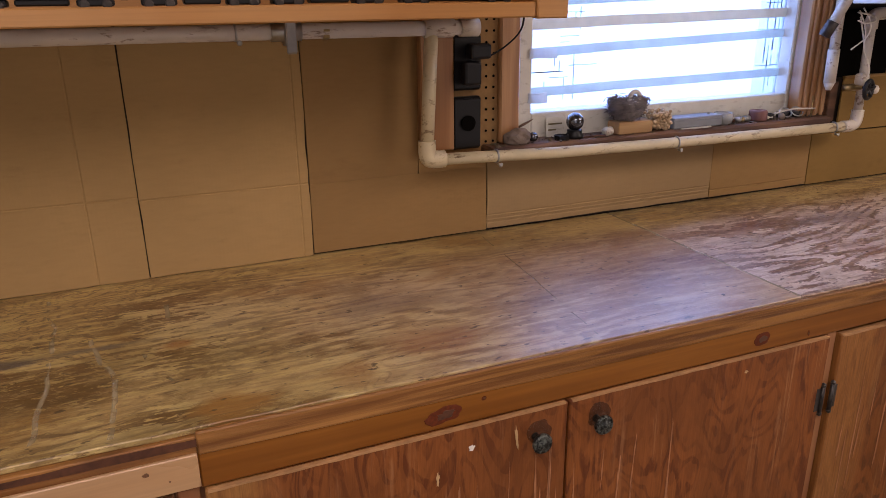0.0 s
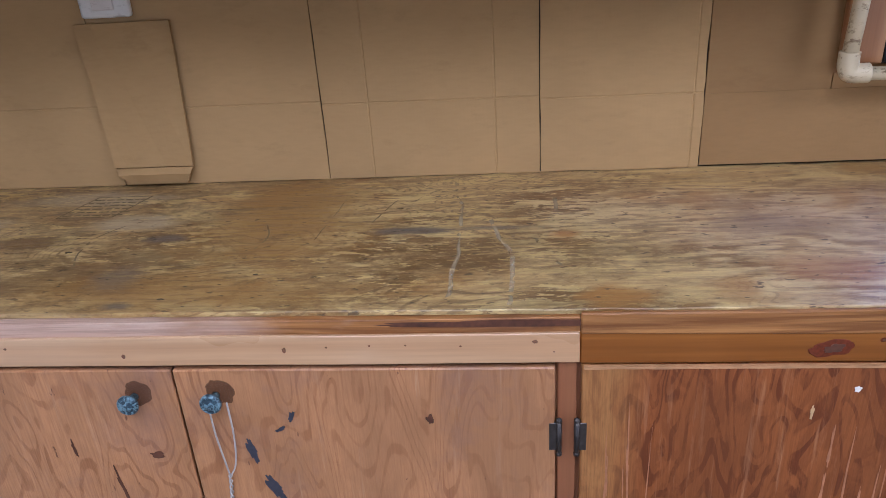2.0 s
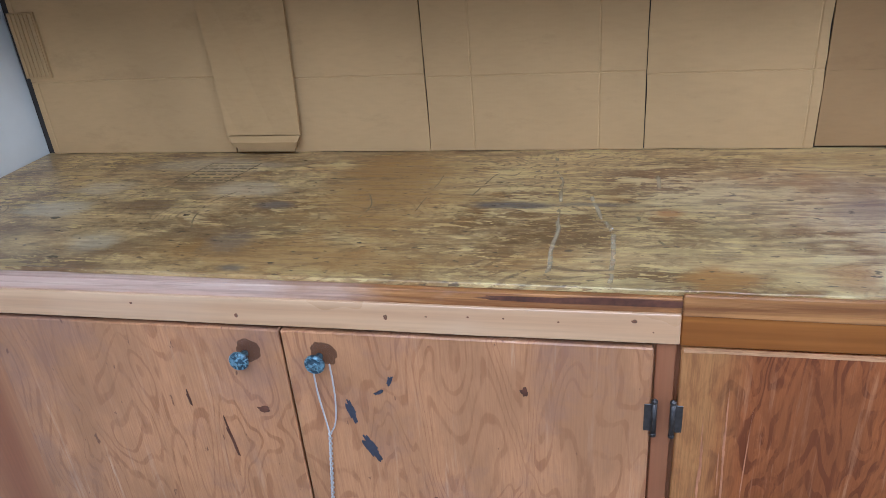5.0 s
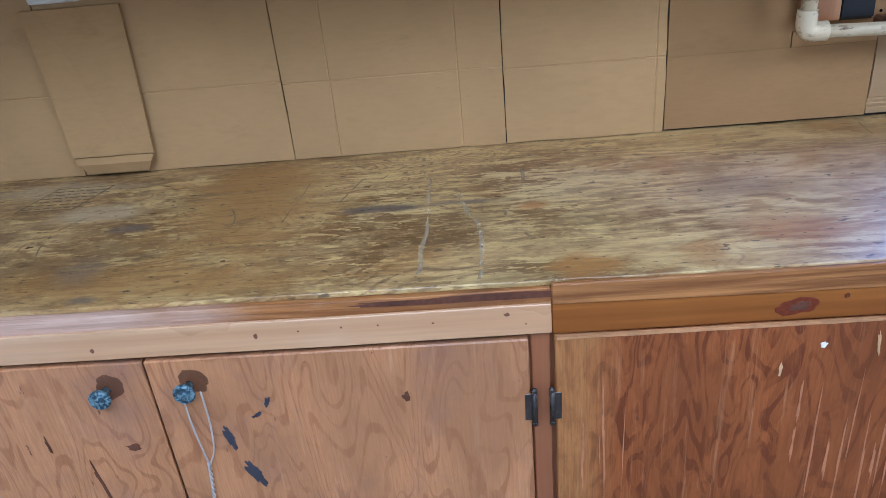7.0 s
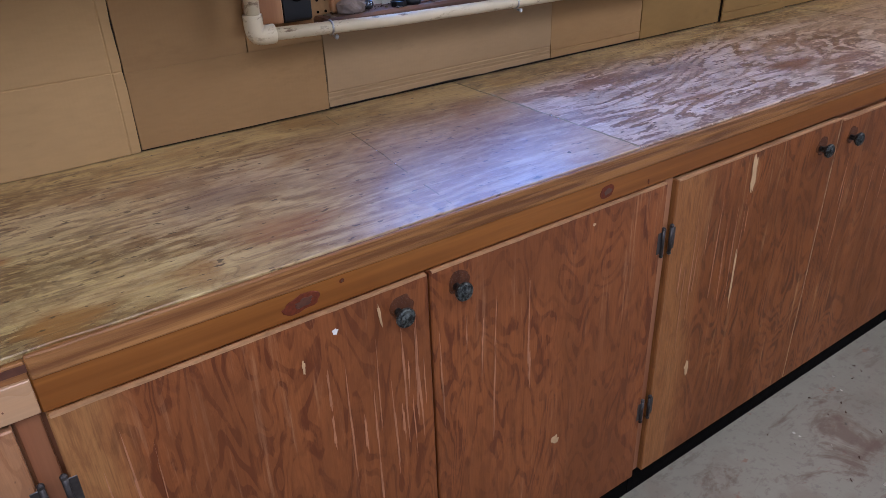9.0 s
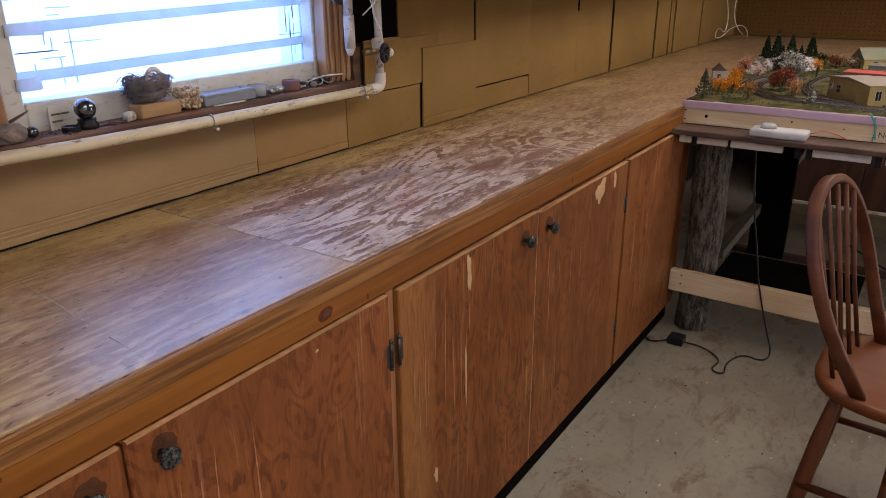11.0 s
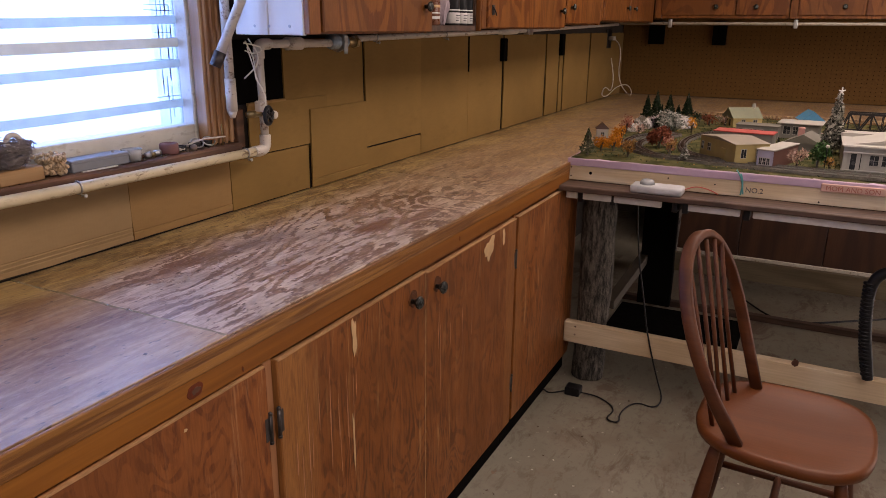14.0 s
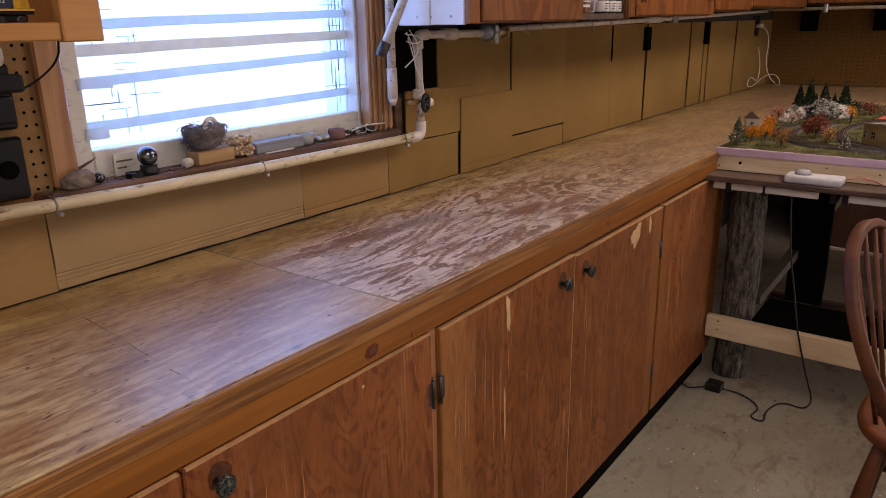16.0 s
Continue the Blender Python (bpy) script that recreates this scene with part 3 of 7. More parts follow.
# ---- the room ----
tagged(solo("floor", box(X0 - 0.1, X1 + 0.1, Y0 - 0.1, Y1 + 0.1, -0.08, 0.0), FLOOR, "stained grey concrete garage floor with paint spots", "floor", kind="structure"))
solo("ceiling", box(X0 - 0.1, X1 + 0.1, Y0 - 0.1, Y1 + 0.1, ZC, ZC + 0.06), CEIL, "plain brown board ceiling", "ceiling", kind="structure")
solo("wall_left", box(X0 - 0.1, X0, Y0 - 0.1, Y1 + 0.1, 0, ZC), WHITE_WALL, "white painted wall at the end of the workbench", "wall", kind="structure")
solo("wall_far", box(X1, X1 + 0.1, Y0 - 0.1, Y1 + 0.1, 0, ZC), BACKWALL, "dim wall behind the far bench", "wall", kind="structure")
DW = (-1.05, -0.05, 2.05)
# Unseen opening made up to account for the added low light.
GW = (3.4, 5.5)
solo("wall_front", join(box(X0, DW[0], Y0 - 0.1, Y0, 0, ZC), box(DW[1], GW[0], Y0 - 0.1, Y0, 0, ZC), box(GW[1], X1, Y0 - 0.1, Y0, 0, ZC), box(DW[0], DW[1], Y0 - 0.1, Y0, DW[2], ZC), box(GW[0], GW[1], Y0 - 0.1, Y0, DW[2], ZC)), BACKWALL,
     "unseen board wall with an open doorway and an added light opening", "wall", kind="structure")
W = WIN
solo("wall_back", join(box(X0, W["x0"] - 0.06, Y1, Y1 + 0.16, 0, ZC), box(W["x1"] + 0.06, X1, Y1, Y1 + 0.16, 0, ZC),
                       box(W["x0"] - 0.06, W["x1"] + 0.06, Y1, Y1 + 0.16, 0, 1.105), box(W["x0"] - 0.06, W["x1"] + 0.06, Y1, Y1 + 0.16, W["z1"] + 0.06, ZC)),
     DARKB, "wall behind the workbench, covered with cardboard", "wall", kind="structure")

# ---- the window ----
GLASS = Mat("window_film", 0.35)
_g = GLASS.n
_tr, _df, _gl = _g.new("ShaderNodeBsdfTransparent"), _g.new("ShaderNodeBsdfTranslucent"), _g.new("ShaderNodeBsdfGlossy")
_tr.inputs[0].default_value = (0.93, 0.96, 1.0, 1)
_df.inputs[0].default_value = (0.85, 0.90, 1.0, 1)
_gl.inputs["Roughness"].default_value = 0.12
_m1, _m2 = _g.new("ShaderNodeMixShader"), _g.new("ShaderNodeMixShader")
GLASS.l.new(GLASS.ramp(GLASS.noise(6, 5), (0.3, 0.10), (0.8, 0.30)), _m1.inputs[0])
GLASS.l.new(_tr.outputs[0], _m1.inputs[1]), GLASS.l.new(_df.outputs[0], _m1.inputs[2])
_m2.inputs[0].default_value = 0.05
GLASS.l.new(_m1.outputs[0], _m2.inputs[1]), GLASS.l.new(_gl.outputs[0], _m2.inputs[2])
GLASS.l.new(_m2.outputs[0], _g["Material Output"].inputs["Surface"])

GLOW = Mat("bright_overcast_outside", 1.0)
_e = GLOW.n.new("ShaderNodeEmission")
GLOW.l.new(GLOW.ramp(GLOW.noise(1.3, 3), (0.3, (0.34, 0.60, 1.0)), (0.7, (0.48, 0.75, 1.0))), _e.inputs["Color"])
_e.inputs["Strength"].default_value = 4.2
GLOW.l.new(_e.outputs[0], GLOW.n["Material Output"].inputs["Surface"])
solo("backdrop", box(-1.5, 4.5, 1.85, 1.86, 0.3, 3.6), GLOW.m, "bright hazy daylight outside the window", "backdrop", kind="structure")

win = root("window_1", (1.175, 0.60, 1.11), "white painted window with taped strips and plastic film", "window", kind="structure")
fy0, fy1 = 0.600, 0.640
part("window_frame", join(plank(0.738, 0.788, fy0, fy1, 1.108, 2.08, 0.003, (1, 1, 6), 0.001), plank(1.536, 1.588, fy0, fy1, 1.108, 2.08, 0.003, (1, 1, 6), 0.001),
                               plank(0.788, 1.536, fy0, fy1, 1.108, 1.172, 0.003, (6, 1, 1), 0.001), plank(0.788, 1.536, fy0, fy1, 2.02, 2.08, 0.003, (6, 1, 1), 0.001)), WHITE_PAINT, win, "chipped white painted frame")
part("pane", box(0.780, 1.545, 0.642, 0.645, 1.16, 2.03), GLASS.m, win, "hazy plastic film").visible_shadow = False


def thin(name, c, share):
    """Thin stuff that lets some daylight through."""
    m = Mat(name, 0.6)
    n = m.noise(30, 4)
    col = m.ramp(n, (0.3, tuple(v * 0.88 for v in c)), (0.7, c))
    m.color(col)
    t = m.n.new("ShaderNodeBsdfTranslucent")
    m.l.new(col, t.inputs[0])
    x = m.n.new("ShaderNodeMixShader")
    x.inputs[0].default_value = share
    m.l.new(m.b.outputs[0], x.inputs[1]), m.l.new(t.outputs[0], x.inputs[2])
    m.l.new(x.outputs[0], m.n["Material Output"].inputs["Surface"])
    return m.m


STRIP = thin("window_strip_white", (0.74, 0.86, 0.86), 0.45)
PALETAPE = thin("pale_tape", (0.80, 0.84, 0.84), 0.6)
TAPE = thin("masking_tape", (0.84, 0.79, 0.67), 0.38)
for zl, zr, h, mat in ((1.394, 1.414, 0.020, STRIP), (1.346, 1.359, 0.023, TAPE), (1.288, 1.311, 0.020, STRIP), (1.203, 1.214, 0.020, STRIP), (1.52, 1.53, 0.02, STRIP), (1.62, 1.63, 0.02, STRIP), (1.72, 1.73, 0.02, STRIP)):
    b = plank(0.790, 1.534, 0.630, 0.638, 0, h, 0.0015, (12, 1, 1), 0.0012, zl)
    for v in b.verts:
        v.co.z += zl + (zr - zl) * (v.co.x - 0.790) / 0.744
    part("strip", b, mat, win)
for z0, z1, x1 in ((1.288, 1.308, 0.846), (1.194, 1.216, 0.824)):
    part("tape", ragged(cuts(box(0.778, x1, 0.596, 0.599, z0, z1), 3), 0.003, 25, z0), PALETAPE, win, "curling masking tape")
for nm, x0, x1 in (("left", 0.690, 0.737), ("right", 1.590, 1.634)):
    if nm == "right":
        x0 = 1.541
    bs = [plank(x0, x1, 0.560, 0.598 if nm == "right" else 0.625, 1.120, 2.12, 0.004, (1, 1, 8), 0.0008)]
    if x1 - x0 > 0.08:
        bs += [plank(x0 + 0.008 + 0.0205 * k, x0 + 0.019 + 0.0205 * k, 0.553, 0.560, 1.112, 2.12, 0.003, (1, 1, 8), 0.0006, k) for k in range(4)]
    part("trim", join(*bs), TRIM, win, "fluted pine casing" if len(bs) > 1 else "flat pine casing")
part("window_sill", join(plank(0.652, 1.622, 0.524, 0.612, 1.092, 1.118, 0.005, (16, 1, 1), 0.002)), SILLW, win, "worn dark wooden sill board")

REVEAL = plain("outer_reveal_paint", (0.58, 0.68, 0.80), 0.6, spread=0.1)
part("outer_jamb", plank(1.538, 1.562, 0.647, 0.725, 1.10, 2.06, 0.003), REVEAL, win)
part("outer_sill", plank(0.70, 1.537, 0.652, 0.725, 1.140, 1.162, 0.003), REVEAL, win)
WIRE = thin("screen_wire", (0.62, 0.74, 0.80), 0.75)
rw = random.Random(5)
for cxw, wide, n in ((0.865, 0.075, 30), (1.495, 0.022, 26)):
    bars = []
    for _ in range(n):
        x, z, L = cxw + 0.0127 * round(rw.uniform(-wide, wide) / 0.0127), 1.19 + 0.0127 * rw.randrange(25), rw.choice((0.025, 0.038, 0.05, 0.076, 0.10))
        bars.append(box(x - L / 2, x + L / 2, 0.6385, 0.6405, z, z + 0.0022) if rw.random() < 0.45 else box(x, x + 0.0022, 0.6385, 0.6405, z - L / 2, z + L / 2))
    tagged(part("screen_wire", join(*bars), WIRE, win, "torn bits of window screen"), kind="stuff")

# pegboard strip with outlets beside the window
peg = root("pegboard_panel", (0.595, 0.583, 1.10), "tan perforated hardboard strip beside the window", "pegboard")
part("board", box(0.500, 0.690, 0.574, 0.583, 1.10, 1.42), PEG_TAN, peg)
part("side_board", plank(0.512, 0.582, 0.552, 0.574, 1.118, 1.40, 0.002), TRIM, peg)
for i in range(2):
    for k in range(13):
        part("hole", lathe([(0.0028, 0), (0.0028, 0.0012)], 8, "-y", (0.664 + 0.017 * i, 0.5741, 1.125 + 0.0225 * k)), HOLE, peg)
for z0, z1, d in ((1.236, 1.344, 0.055), (1.116, 1.223, 0.022)):
    o = root("outlet_box", (0.621, 0.574, z0), "black wall outlet box with plugs" if d > 0.05 else "black wall outlet with a worn faceplate", "outlet")
    part("body", box(0.581, 0.645, 0.574 - 0.018, 0.574, z0, z1, 0.004), BLACK, o)
    part("faceplate", box(0.584, 0.642, 0.574 - 0.021, 0.574 - 0.018, z0 + 0.004, z1 - 0.004, 0.001), BLACK, o)
    if d > 0.05:
        part("plug", box(0.594, 0.632, 0.525, 0.552, z0 + 0.012, z0 + 0.058, 0.006, 2), BLACK, o)
        part("plug", box(0.606, 0.652, 0.522, 0.552, z0 + 0.062, z0 + 0.092, 0.006, 2), BLACK, o)
    else:
        part("socket", lathe([(0.016, 0), (0.016, 0.003), (0.010, 0.004)], 16, "-y", (0.613, 0.552, z0 + 0.054)), HOLE, o)
solo("extension_cord", tube([(0.650, 0.535, 1.302), (0.682, 0.530, 1.318), (0.696, 0.485, 1.350), (0.683, 0.450, 1.385), (0.672, 0.43, 1.42)], 0.0020, 6, 2), BLACK, "thin black cord rising from the outlet", "cord", smooth=True)


# ---- cardboard on the wall ----
def sheet(x0, x1, z0, z1, y=CARD, creases=(), uprights=(), jag=0.0015, mat=None, seed=0.0, t=0.005, skew=0.0):
    """A cardboard sheet with pressed fold lines and cut or torn edges."""
    zs, xs = set(), set()
    for a, b, s, cr in ((z0, z1, zs, creases), (x0, x1, xs, uprights)):
        n = max(2, int((b - a) / 0.05))
        s.update(round(a + (b - a) * k / n, 4) for k in range(n + 1))
        for c in cr:
            s.difference_update([v for v in list(s) if abs(v - c) < 0.008 and a + 1e-3 < v < b - 1e-3])
            s.update((c - 0.0025, c, c + 0.0025))
    zs, xs = sorted(zs), sorted(xs)
    bm = bmesh.new()
    grid = []
    for z in zs:
        row = []
        for x in xs:
            d = noise.noise(Vector((x * 3.1, seed, z * 3.1))) * 0.0028
            if any(abs(z - c) < 1e-4 for c in creases) or any(abs(x - c) < 1e-4 for c in uprights):
                d += 0.0013
            dx = dz = 0.0
            if x in (xs[0], xs[-1]):
                dx = noise.noise(Vector((x, z * 30, seed))) * jag
            if z in (zs[0], zs[-1]):
                dz = noise.noise(Vector((x * 30, z, seed))) * jag
            row.append(bm.verts.new((x + dx + skew * (z - z0), y + d, z + dz)))
        grid.append(row)
    for a, b in zip(grid, grid[1:]):
        for k in range(len(a) - 1):
            bm.faces.new((a[k], a[k + 1], b[k + 1], b[k]))
    out = bmesh.ops.extrude_face_region(bm, geom=bm.faces[:])
    bmesh.ops.translate(bm, vec=(0, t, 0), verts=[v for v in out["geom"] if isinstance(v, bmesh.types.BMVert)])
    bmesh.ops.recalc_face_normals(bm, faces=bm.faces)
    return solo("cardboard_sheet", bm, mat or CARD_A, "tan corrugated cardboard sheet lining the wall above the bench", "cardboard", "cardboard wall lining")


sheet(-1.374, -0.9035, 0.9265, 1.375, creases=(1.095,), uprights=(-1.36,), seed=1)
sheet(-0.9010, -0.4602, 0.9265, 1.375, creases=(1.087,), seed=2)
sheet(-0.4580, -0.0293, 0.9265, 1.375, creases=(1.081,), uprights=(-0.365, -0.115), seed=3)
sheet(-0.0272, 0.2798, 0.9265, 1.375, creases=(1.075,), uprights=(0.262,), jag=0.0025, seed=4)
sheet(0.282, 0.508, 1.0715, 1.375, mat=CARD_B, seed=5, jag=0.0003)
sheet(0.282, 0.6655, 0.930, 1.0712, mat=CARD_B, seed=5, jag=0.0003)
sheet(0.510, 0.6655, 1.0716, 1.100, mat=CARD_B, seed=5, jag=0.0003)
sheet(0.6677, 1.2868, 0.9325, 1.0915, creases=(0.945, 0.953, 0.962), mat=CARD_D, seed=6, jag=0.003)
sheet(1.289, 1.6158, 0.932, 1.0915, creases=(0.950,), mat=CARD_B, seed=8, jag=0.003)
sheet(1.619, 1.960, 0.930, 1.064, mat=CARD_C, seed=9)
sheet(1.700, 2.058, 1.068, 1.206, y=CARD - 0.004, mat=CARD_C, seed=9.3)
sheet(1.964, 2.276, 0.930, 1.170, y=CARD - 0.010, creases=(0.955,), mat=CARD_C, seed=10)
sheet(1.862, 2.276, 1.150, 1.375, y=CARD + 0.002, mat=CARD_C, seed=11)
sheet(2.288, 2.678, 0.930, 1.006, mat=CARD_C, seed=12, jag=0.003)
sheet(2.288, 2.6838, 1.012, 1.375, mat=CARD_C, seed=13, jag=0.0004)
big_sheet = sheet(2.684, 3.494, 0.930, 1.375, uprights=(3.112,), mat=CARD_C, seed=13, jag=0.0004)
part("slit", plank(3.109, 3.1145, CARD - 0.004, CARD + 0.001, 1.225, 1.372, 0.0, (1, 1, 8), 0.0015), HOLE, big_sheet, "dark cut slit")
for k, (x0, x1) in enumerate(((3.520, 4.112), (4.137, 4.350), (4.368, 4.432), (4.462, 4.972), (5.002, 5.895))):
    sheet(x0, x1, 0.930, 1.375, mat=CARD_C, seed=15 + k, jag=0.003)
# a loose piece with a folded foot in front of the lining
loose = root("loose_cardboard", (-0.83, 0.565, 0.93), "loose cardboard carton flap leaning against the wall", "cardboard")
LOOSE = [(1.258, -0.925, -0.731, 0.563), (1.16, -0.915, -0.733, 0.558), (1.06, -0.910, -0.735, 0.554), (0.972, -0.905, -0.737, 0.550), (0.970, -0.904, -0.737, 0.549), (0.958, -0.897, -0.742, 0.541), (0.936, -0.878, -0.755, 0.549)]


def card_strip(rows):
    bm = bmesh.new()
    prev = None
    for z, xa, xb, y in rows:
        cur = [bm.verts.new((xa + (xb - xa) * k / 6, y + 0.0012 * math.sin(k * 1.7 + z * 20), z)) for k in range(7)]
        if prev:
            for k in range(6):
                bm.faces.new((prev[k], prev[k + 1], cur[k + 1], cur[k]))
        prev = cur
    ex = bmesh.ops.extrude_face_region(bm, geom=bm.faces[:])
    bmesh.ops.translate(bm, vec=(0, 0.006, 0), verts=[v for v in ex["geom"] if isinstance(v, bmesh.types.BMVert)])
    bmesh.ops.recalc_face_normals(bm, faces=bm.faces)
    return bm


part("flap", card_strip(LOOSE[:4]), CARD_F, loose)
part("folded_foot", card_strip(LOOSE[4:]), CARD_F, loose)
cf = root("corner_cardboard", (-1.335, 0.57, 1.10), "ribbed strip of cardboard in the corner", "cardboard")
part("backing", box(-1.378, -1.312, 0.566, 0.571, 1.106, 1.247), CARD_A, cf)
for k in range(6):
    part("rib", box(-1.375 + 0.0105 * k, -1.367 + 0.0105 * k, 0.5632, 0.5658, 1.108, 1.245, 0.001), CARD_F, cf)
wp = root("wall_outlet", (-0.85, 0.575, 1.27), "white wall outlet above the loose cardboard", "outlet")
part("faceplate", box(-0.90, -0.80, 0.556, 0.572, 1.268, 1.372, 0.006, 2), WHITE_PAINT, wp)
for k in range(2):
    part("socket", box(-0.872, -0.828, 0.553, 0.556, 1.282 + 0.045 * k, 1.312 + 0.045 * k, 0.002), PVC_W, wp)

# ---- the workbench ----
bench = root("worktop", (0.8, 0.3, 0.85), "long worn plywood workbench top", "workbench")
for x0, x1, mat, sd in ((-1.395, 0.9895, PLY_L, 0), (0.992, 2.3265, PLY_R, 5), (2.329, 5.895, PLY_FAR, 9)):
    b = plank(x0, x1, 0.0135, 0.583, TOP - 0.008, TOP, 0.0012, (60, 4, 1), 0.0, sd)
    for v in b.verts:
        if v.co.y < 0.03 and v.co.x < 2.82:
            v.co.y += 0.015 * max(0.0, 0.10 - v.co.x) / 1.5 + (0.0022 * noise.noise(Vector((v.co.x * 14, sd, 0))) + 0.0015 * noise.noise(Vector((v.co.x * 60, sd, 3)))) * (1.0 if v.co.x < 0.3 else 0.2)
    part("plywood_sheet", b, mat, bench)
part("edge_strip", plank(-1.395, 0.0, 0.0070, 0.040, 0.862, 0.9168, 0.001, (30, 1, 1), 0.0008), EDGE, bench, "bleached and charred edge strip")
nose = plank(0.0005, 2.83, 0.0040, 0.0120, 0.8868, 0.9235, 0.002, (90, 1, 1), 0.0009)
for v in nose.verts:
    v.co.z -= 0.0022 * max(0.0, noise.noise(Vector((v.co.x * 23, 1, 0)))) * (v.co.z > 0.91) * (v.co.y < 0.008)
    v.co.z += 0.009 * max(0.0, 0.5 - v.co.x) * (v.co.z < 0.90)
part("edge_strip", nose, EDGE, bench, "worn amber nosing strip with growth lines")
part("edge_backing", box(0.0005, 2.83, 0.0125, 0.040, 0.862, 0.9165), EDGE, bench)
part("fascia_board", plank(-1.395, -0.0010, 0.0005, 0.0068, 0.850, 0.896, 0.001, (20, 1, 1), 0.0008), FASCIA_L, bench, "light pine fascia board")
part("fascia_board", plank(0.0, 2.83, 0.006, 0.0118, 0.8445, 0.8955, 0.002, (30, 1, 1), 0.0008, 4), FASCIA_R, bench, "orange stained fascia board")

# knobs, hinges and doors of the base cabinets


def marbled(name, a, b, metal):
    m = Mat(name, 0.35, metal)
    n = m.noise(130, 3, None, 0.6, 1.5)
    m.color(m.ramp(n, (0.46, a), (0.58, b)))
    return m.bump(n, 0.6, 0.002).m


KNOB_B = marbled("knob_paint_blue", (0.020, 0.040, 0.058), (0.16, 0.26, 0.31), 0.2)
KNOB_D = marbled("knob_dark_metal", (0.012, 0.013, 0.012), (0.10, 0.11, 0.10), 0.5)
# Halo at the knobs: hand grime together with the knob's painted shadow.
GRIME_SHADOW = plain("grime_ring", (0.085, 0.032, 0.014), 0.6, spread=0.4, scale=90)
GRIME_SHADOW.node_tree.nodes["Principled BSDF"].inputs["Alpha"].default_value = 0.55


def knob(x, z, y, mat, parent):
    k = part("knob", lathe([(0.006, 0), (0.006, 0.010), (0.011, 0.014), (0.0155, 0.019), (0.0160, 0.023), (0.0135, 0.0265), (0.0115, 0.0255), (0.0085, 0.0255), (0.007, 0.0275), (0.003, 0.0285)], 20, "-y", (x, y, z)), mat, parent,
             "ringed metal knob", True)
    # Shifted up and right, where the painted knob shadow joins the grime.
    part("grime_ring", blob((x + 0.006, y, z + 0.005), 0.042, 0.042, "-y", x * 9, 0.0004, 0, 0.22), GRIME_SHADOW, k)
    return k


def hinge(x, z, y, parent, side=1, h=0.052):
    h_ = part("hinge", tube([(x, y - 0.004, z - h / 2), (x, y - 0.004, z + h / 2)], 0.0040, 10), IRON, parent, "black iron butt hinge", True)
    part("leaf", box(min(x, x + side * 0.014), max(x, x + side * 0.014), y - 0.0035, y - 0.0005, z - h * 0.46, z + h * 0.46, 0.001), IRON, h_)
    for s in (-1, 1):
        part("finial", lathe([(0.001, -0.005), (0.0045, -0.002), (0.0045, 0.002), (0.001, 0.005)], 8, "z", (x, y - 0.004, z + s * (h / 2 + 0.003))), IRON, h_)


RAWEDGE = wood("raw_door_edge", (0.42, 0.245, 0.115), (0.27, 0.125, 0.048), (0.54, 0.37, 0.21), "x", 0.6, 5, 14.0, 0.6)


def cabinet(label, x0, x1, doors, stiles, zb=0.105):
    c = root("base_cabinet", ((x0 + x1) / 2, 0.3, 0.0), label, "cabinet", "cabinets under the workbench")
    part("body", join(box(x0, x1, 0.021, 0.555, zb, 0.845), box(x0 + 0.001, x1 - 0.001, 0.042, 0.555, 0.0, zb)), STILE, c)
    # The shade below the doors is put into this board's black colour.
    part("toe_kick", box(x0 + 0.001, x1 - 0.001, 0.033, 0.0415, 0.0, zb - 0.001), HOLE, c, "toe board coloured black for the shade under the doors")
    for a, b in stiles:
        part("stile", plank(a, b, 0.010, 0.0208, zb, 0.848, 0.0015, (1, 1, 8), 0.0006, a), STILE, c)
    for a, b, mat, kx, kz, km, hx, hzs, sd, zt in doors:
        d = part("door", plank(a, b, 0.0, 0.0185, zb - 0.004, zt, 0.002, (1, 1, 10), 0.0008, a), mat, c)
        if mat is DOOR_R:
            part("raw_top_edge", plank(a + 0.002, b - 0.002, -0.0010, 0.012, zt - 0.0016, zt + 0.0006, 0.0004, (14, 1, 1), 0.0005, b), RAWEDGE, d, "pale worn top edge")
        if abs(b - 1.656) < 0.001:
            part("raw_side_edge", plank(b - 0.0008, b + 0.0022, -0.0006, 0.012, zb, zt - 0.004, 0.0004, (1, 1, 16), 0.0004, a), RAWEDGE, d, "pale worn side edge")
        if kx:
            knob(kx, kz, 0.0, km, d)
        for hz in hzs:
            hinge(hx, hz, 0.003, d, sd)
    return c


ZT = 0.8425
cabinet("orange plywood base cabinet with two doors and blue knobs", -1.395, -0.0105,
        [(-1.105, -0.578, DOOR_L, -0.640, 0.798, KNOB_B, -1.10, (), 1, ZT), (-0.574, -0.033, DOOR_L, -0.517, 0.800, KNOB_B, -0.028, (0.726, 0.30), -1, ZT)], [(-0.030, -0.003), (-1.395, -1.11)])
cabinet("red-brown figured plywood base cabinet with two doors", -0.0095, 1.087,
        [(0.002, 0.521, DOOR_M, 0.466, 0.798, KNOB_D, -0.003, (0.726, 0.30), 1, ZT), (0.525, 1.060, DOOR_M, 0.572, 0.802, KNOB_D, 1.062, (0.716, 0.297), -1, ZT)], [(1.0625, 1.0865)])
cabinet("brown figured plywood base cabinet with worn doors", 1.088, 2.270,
        [(1.090, 1.656, DOOR_R, 1.585, 0.783, KNOB_D, 1.086, (0.716, 0.297), 1, 0.838), (1.660, 2.268, DOOR_R, 1.712, 0.781, KNOB_D, 2.272, (0.695, 0.25), -1, 0.832)], [])
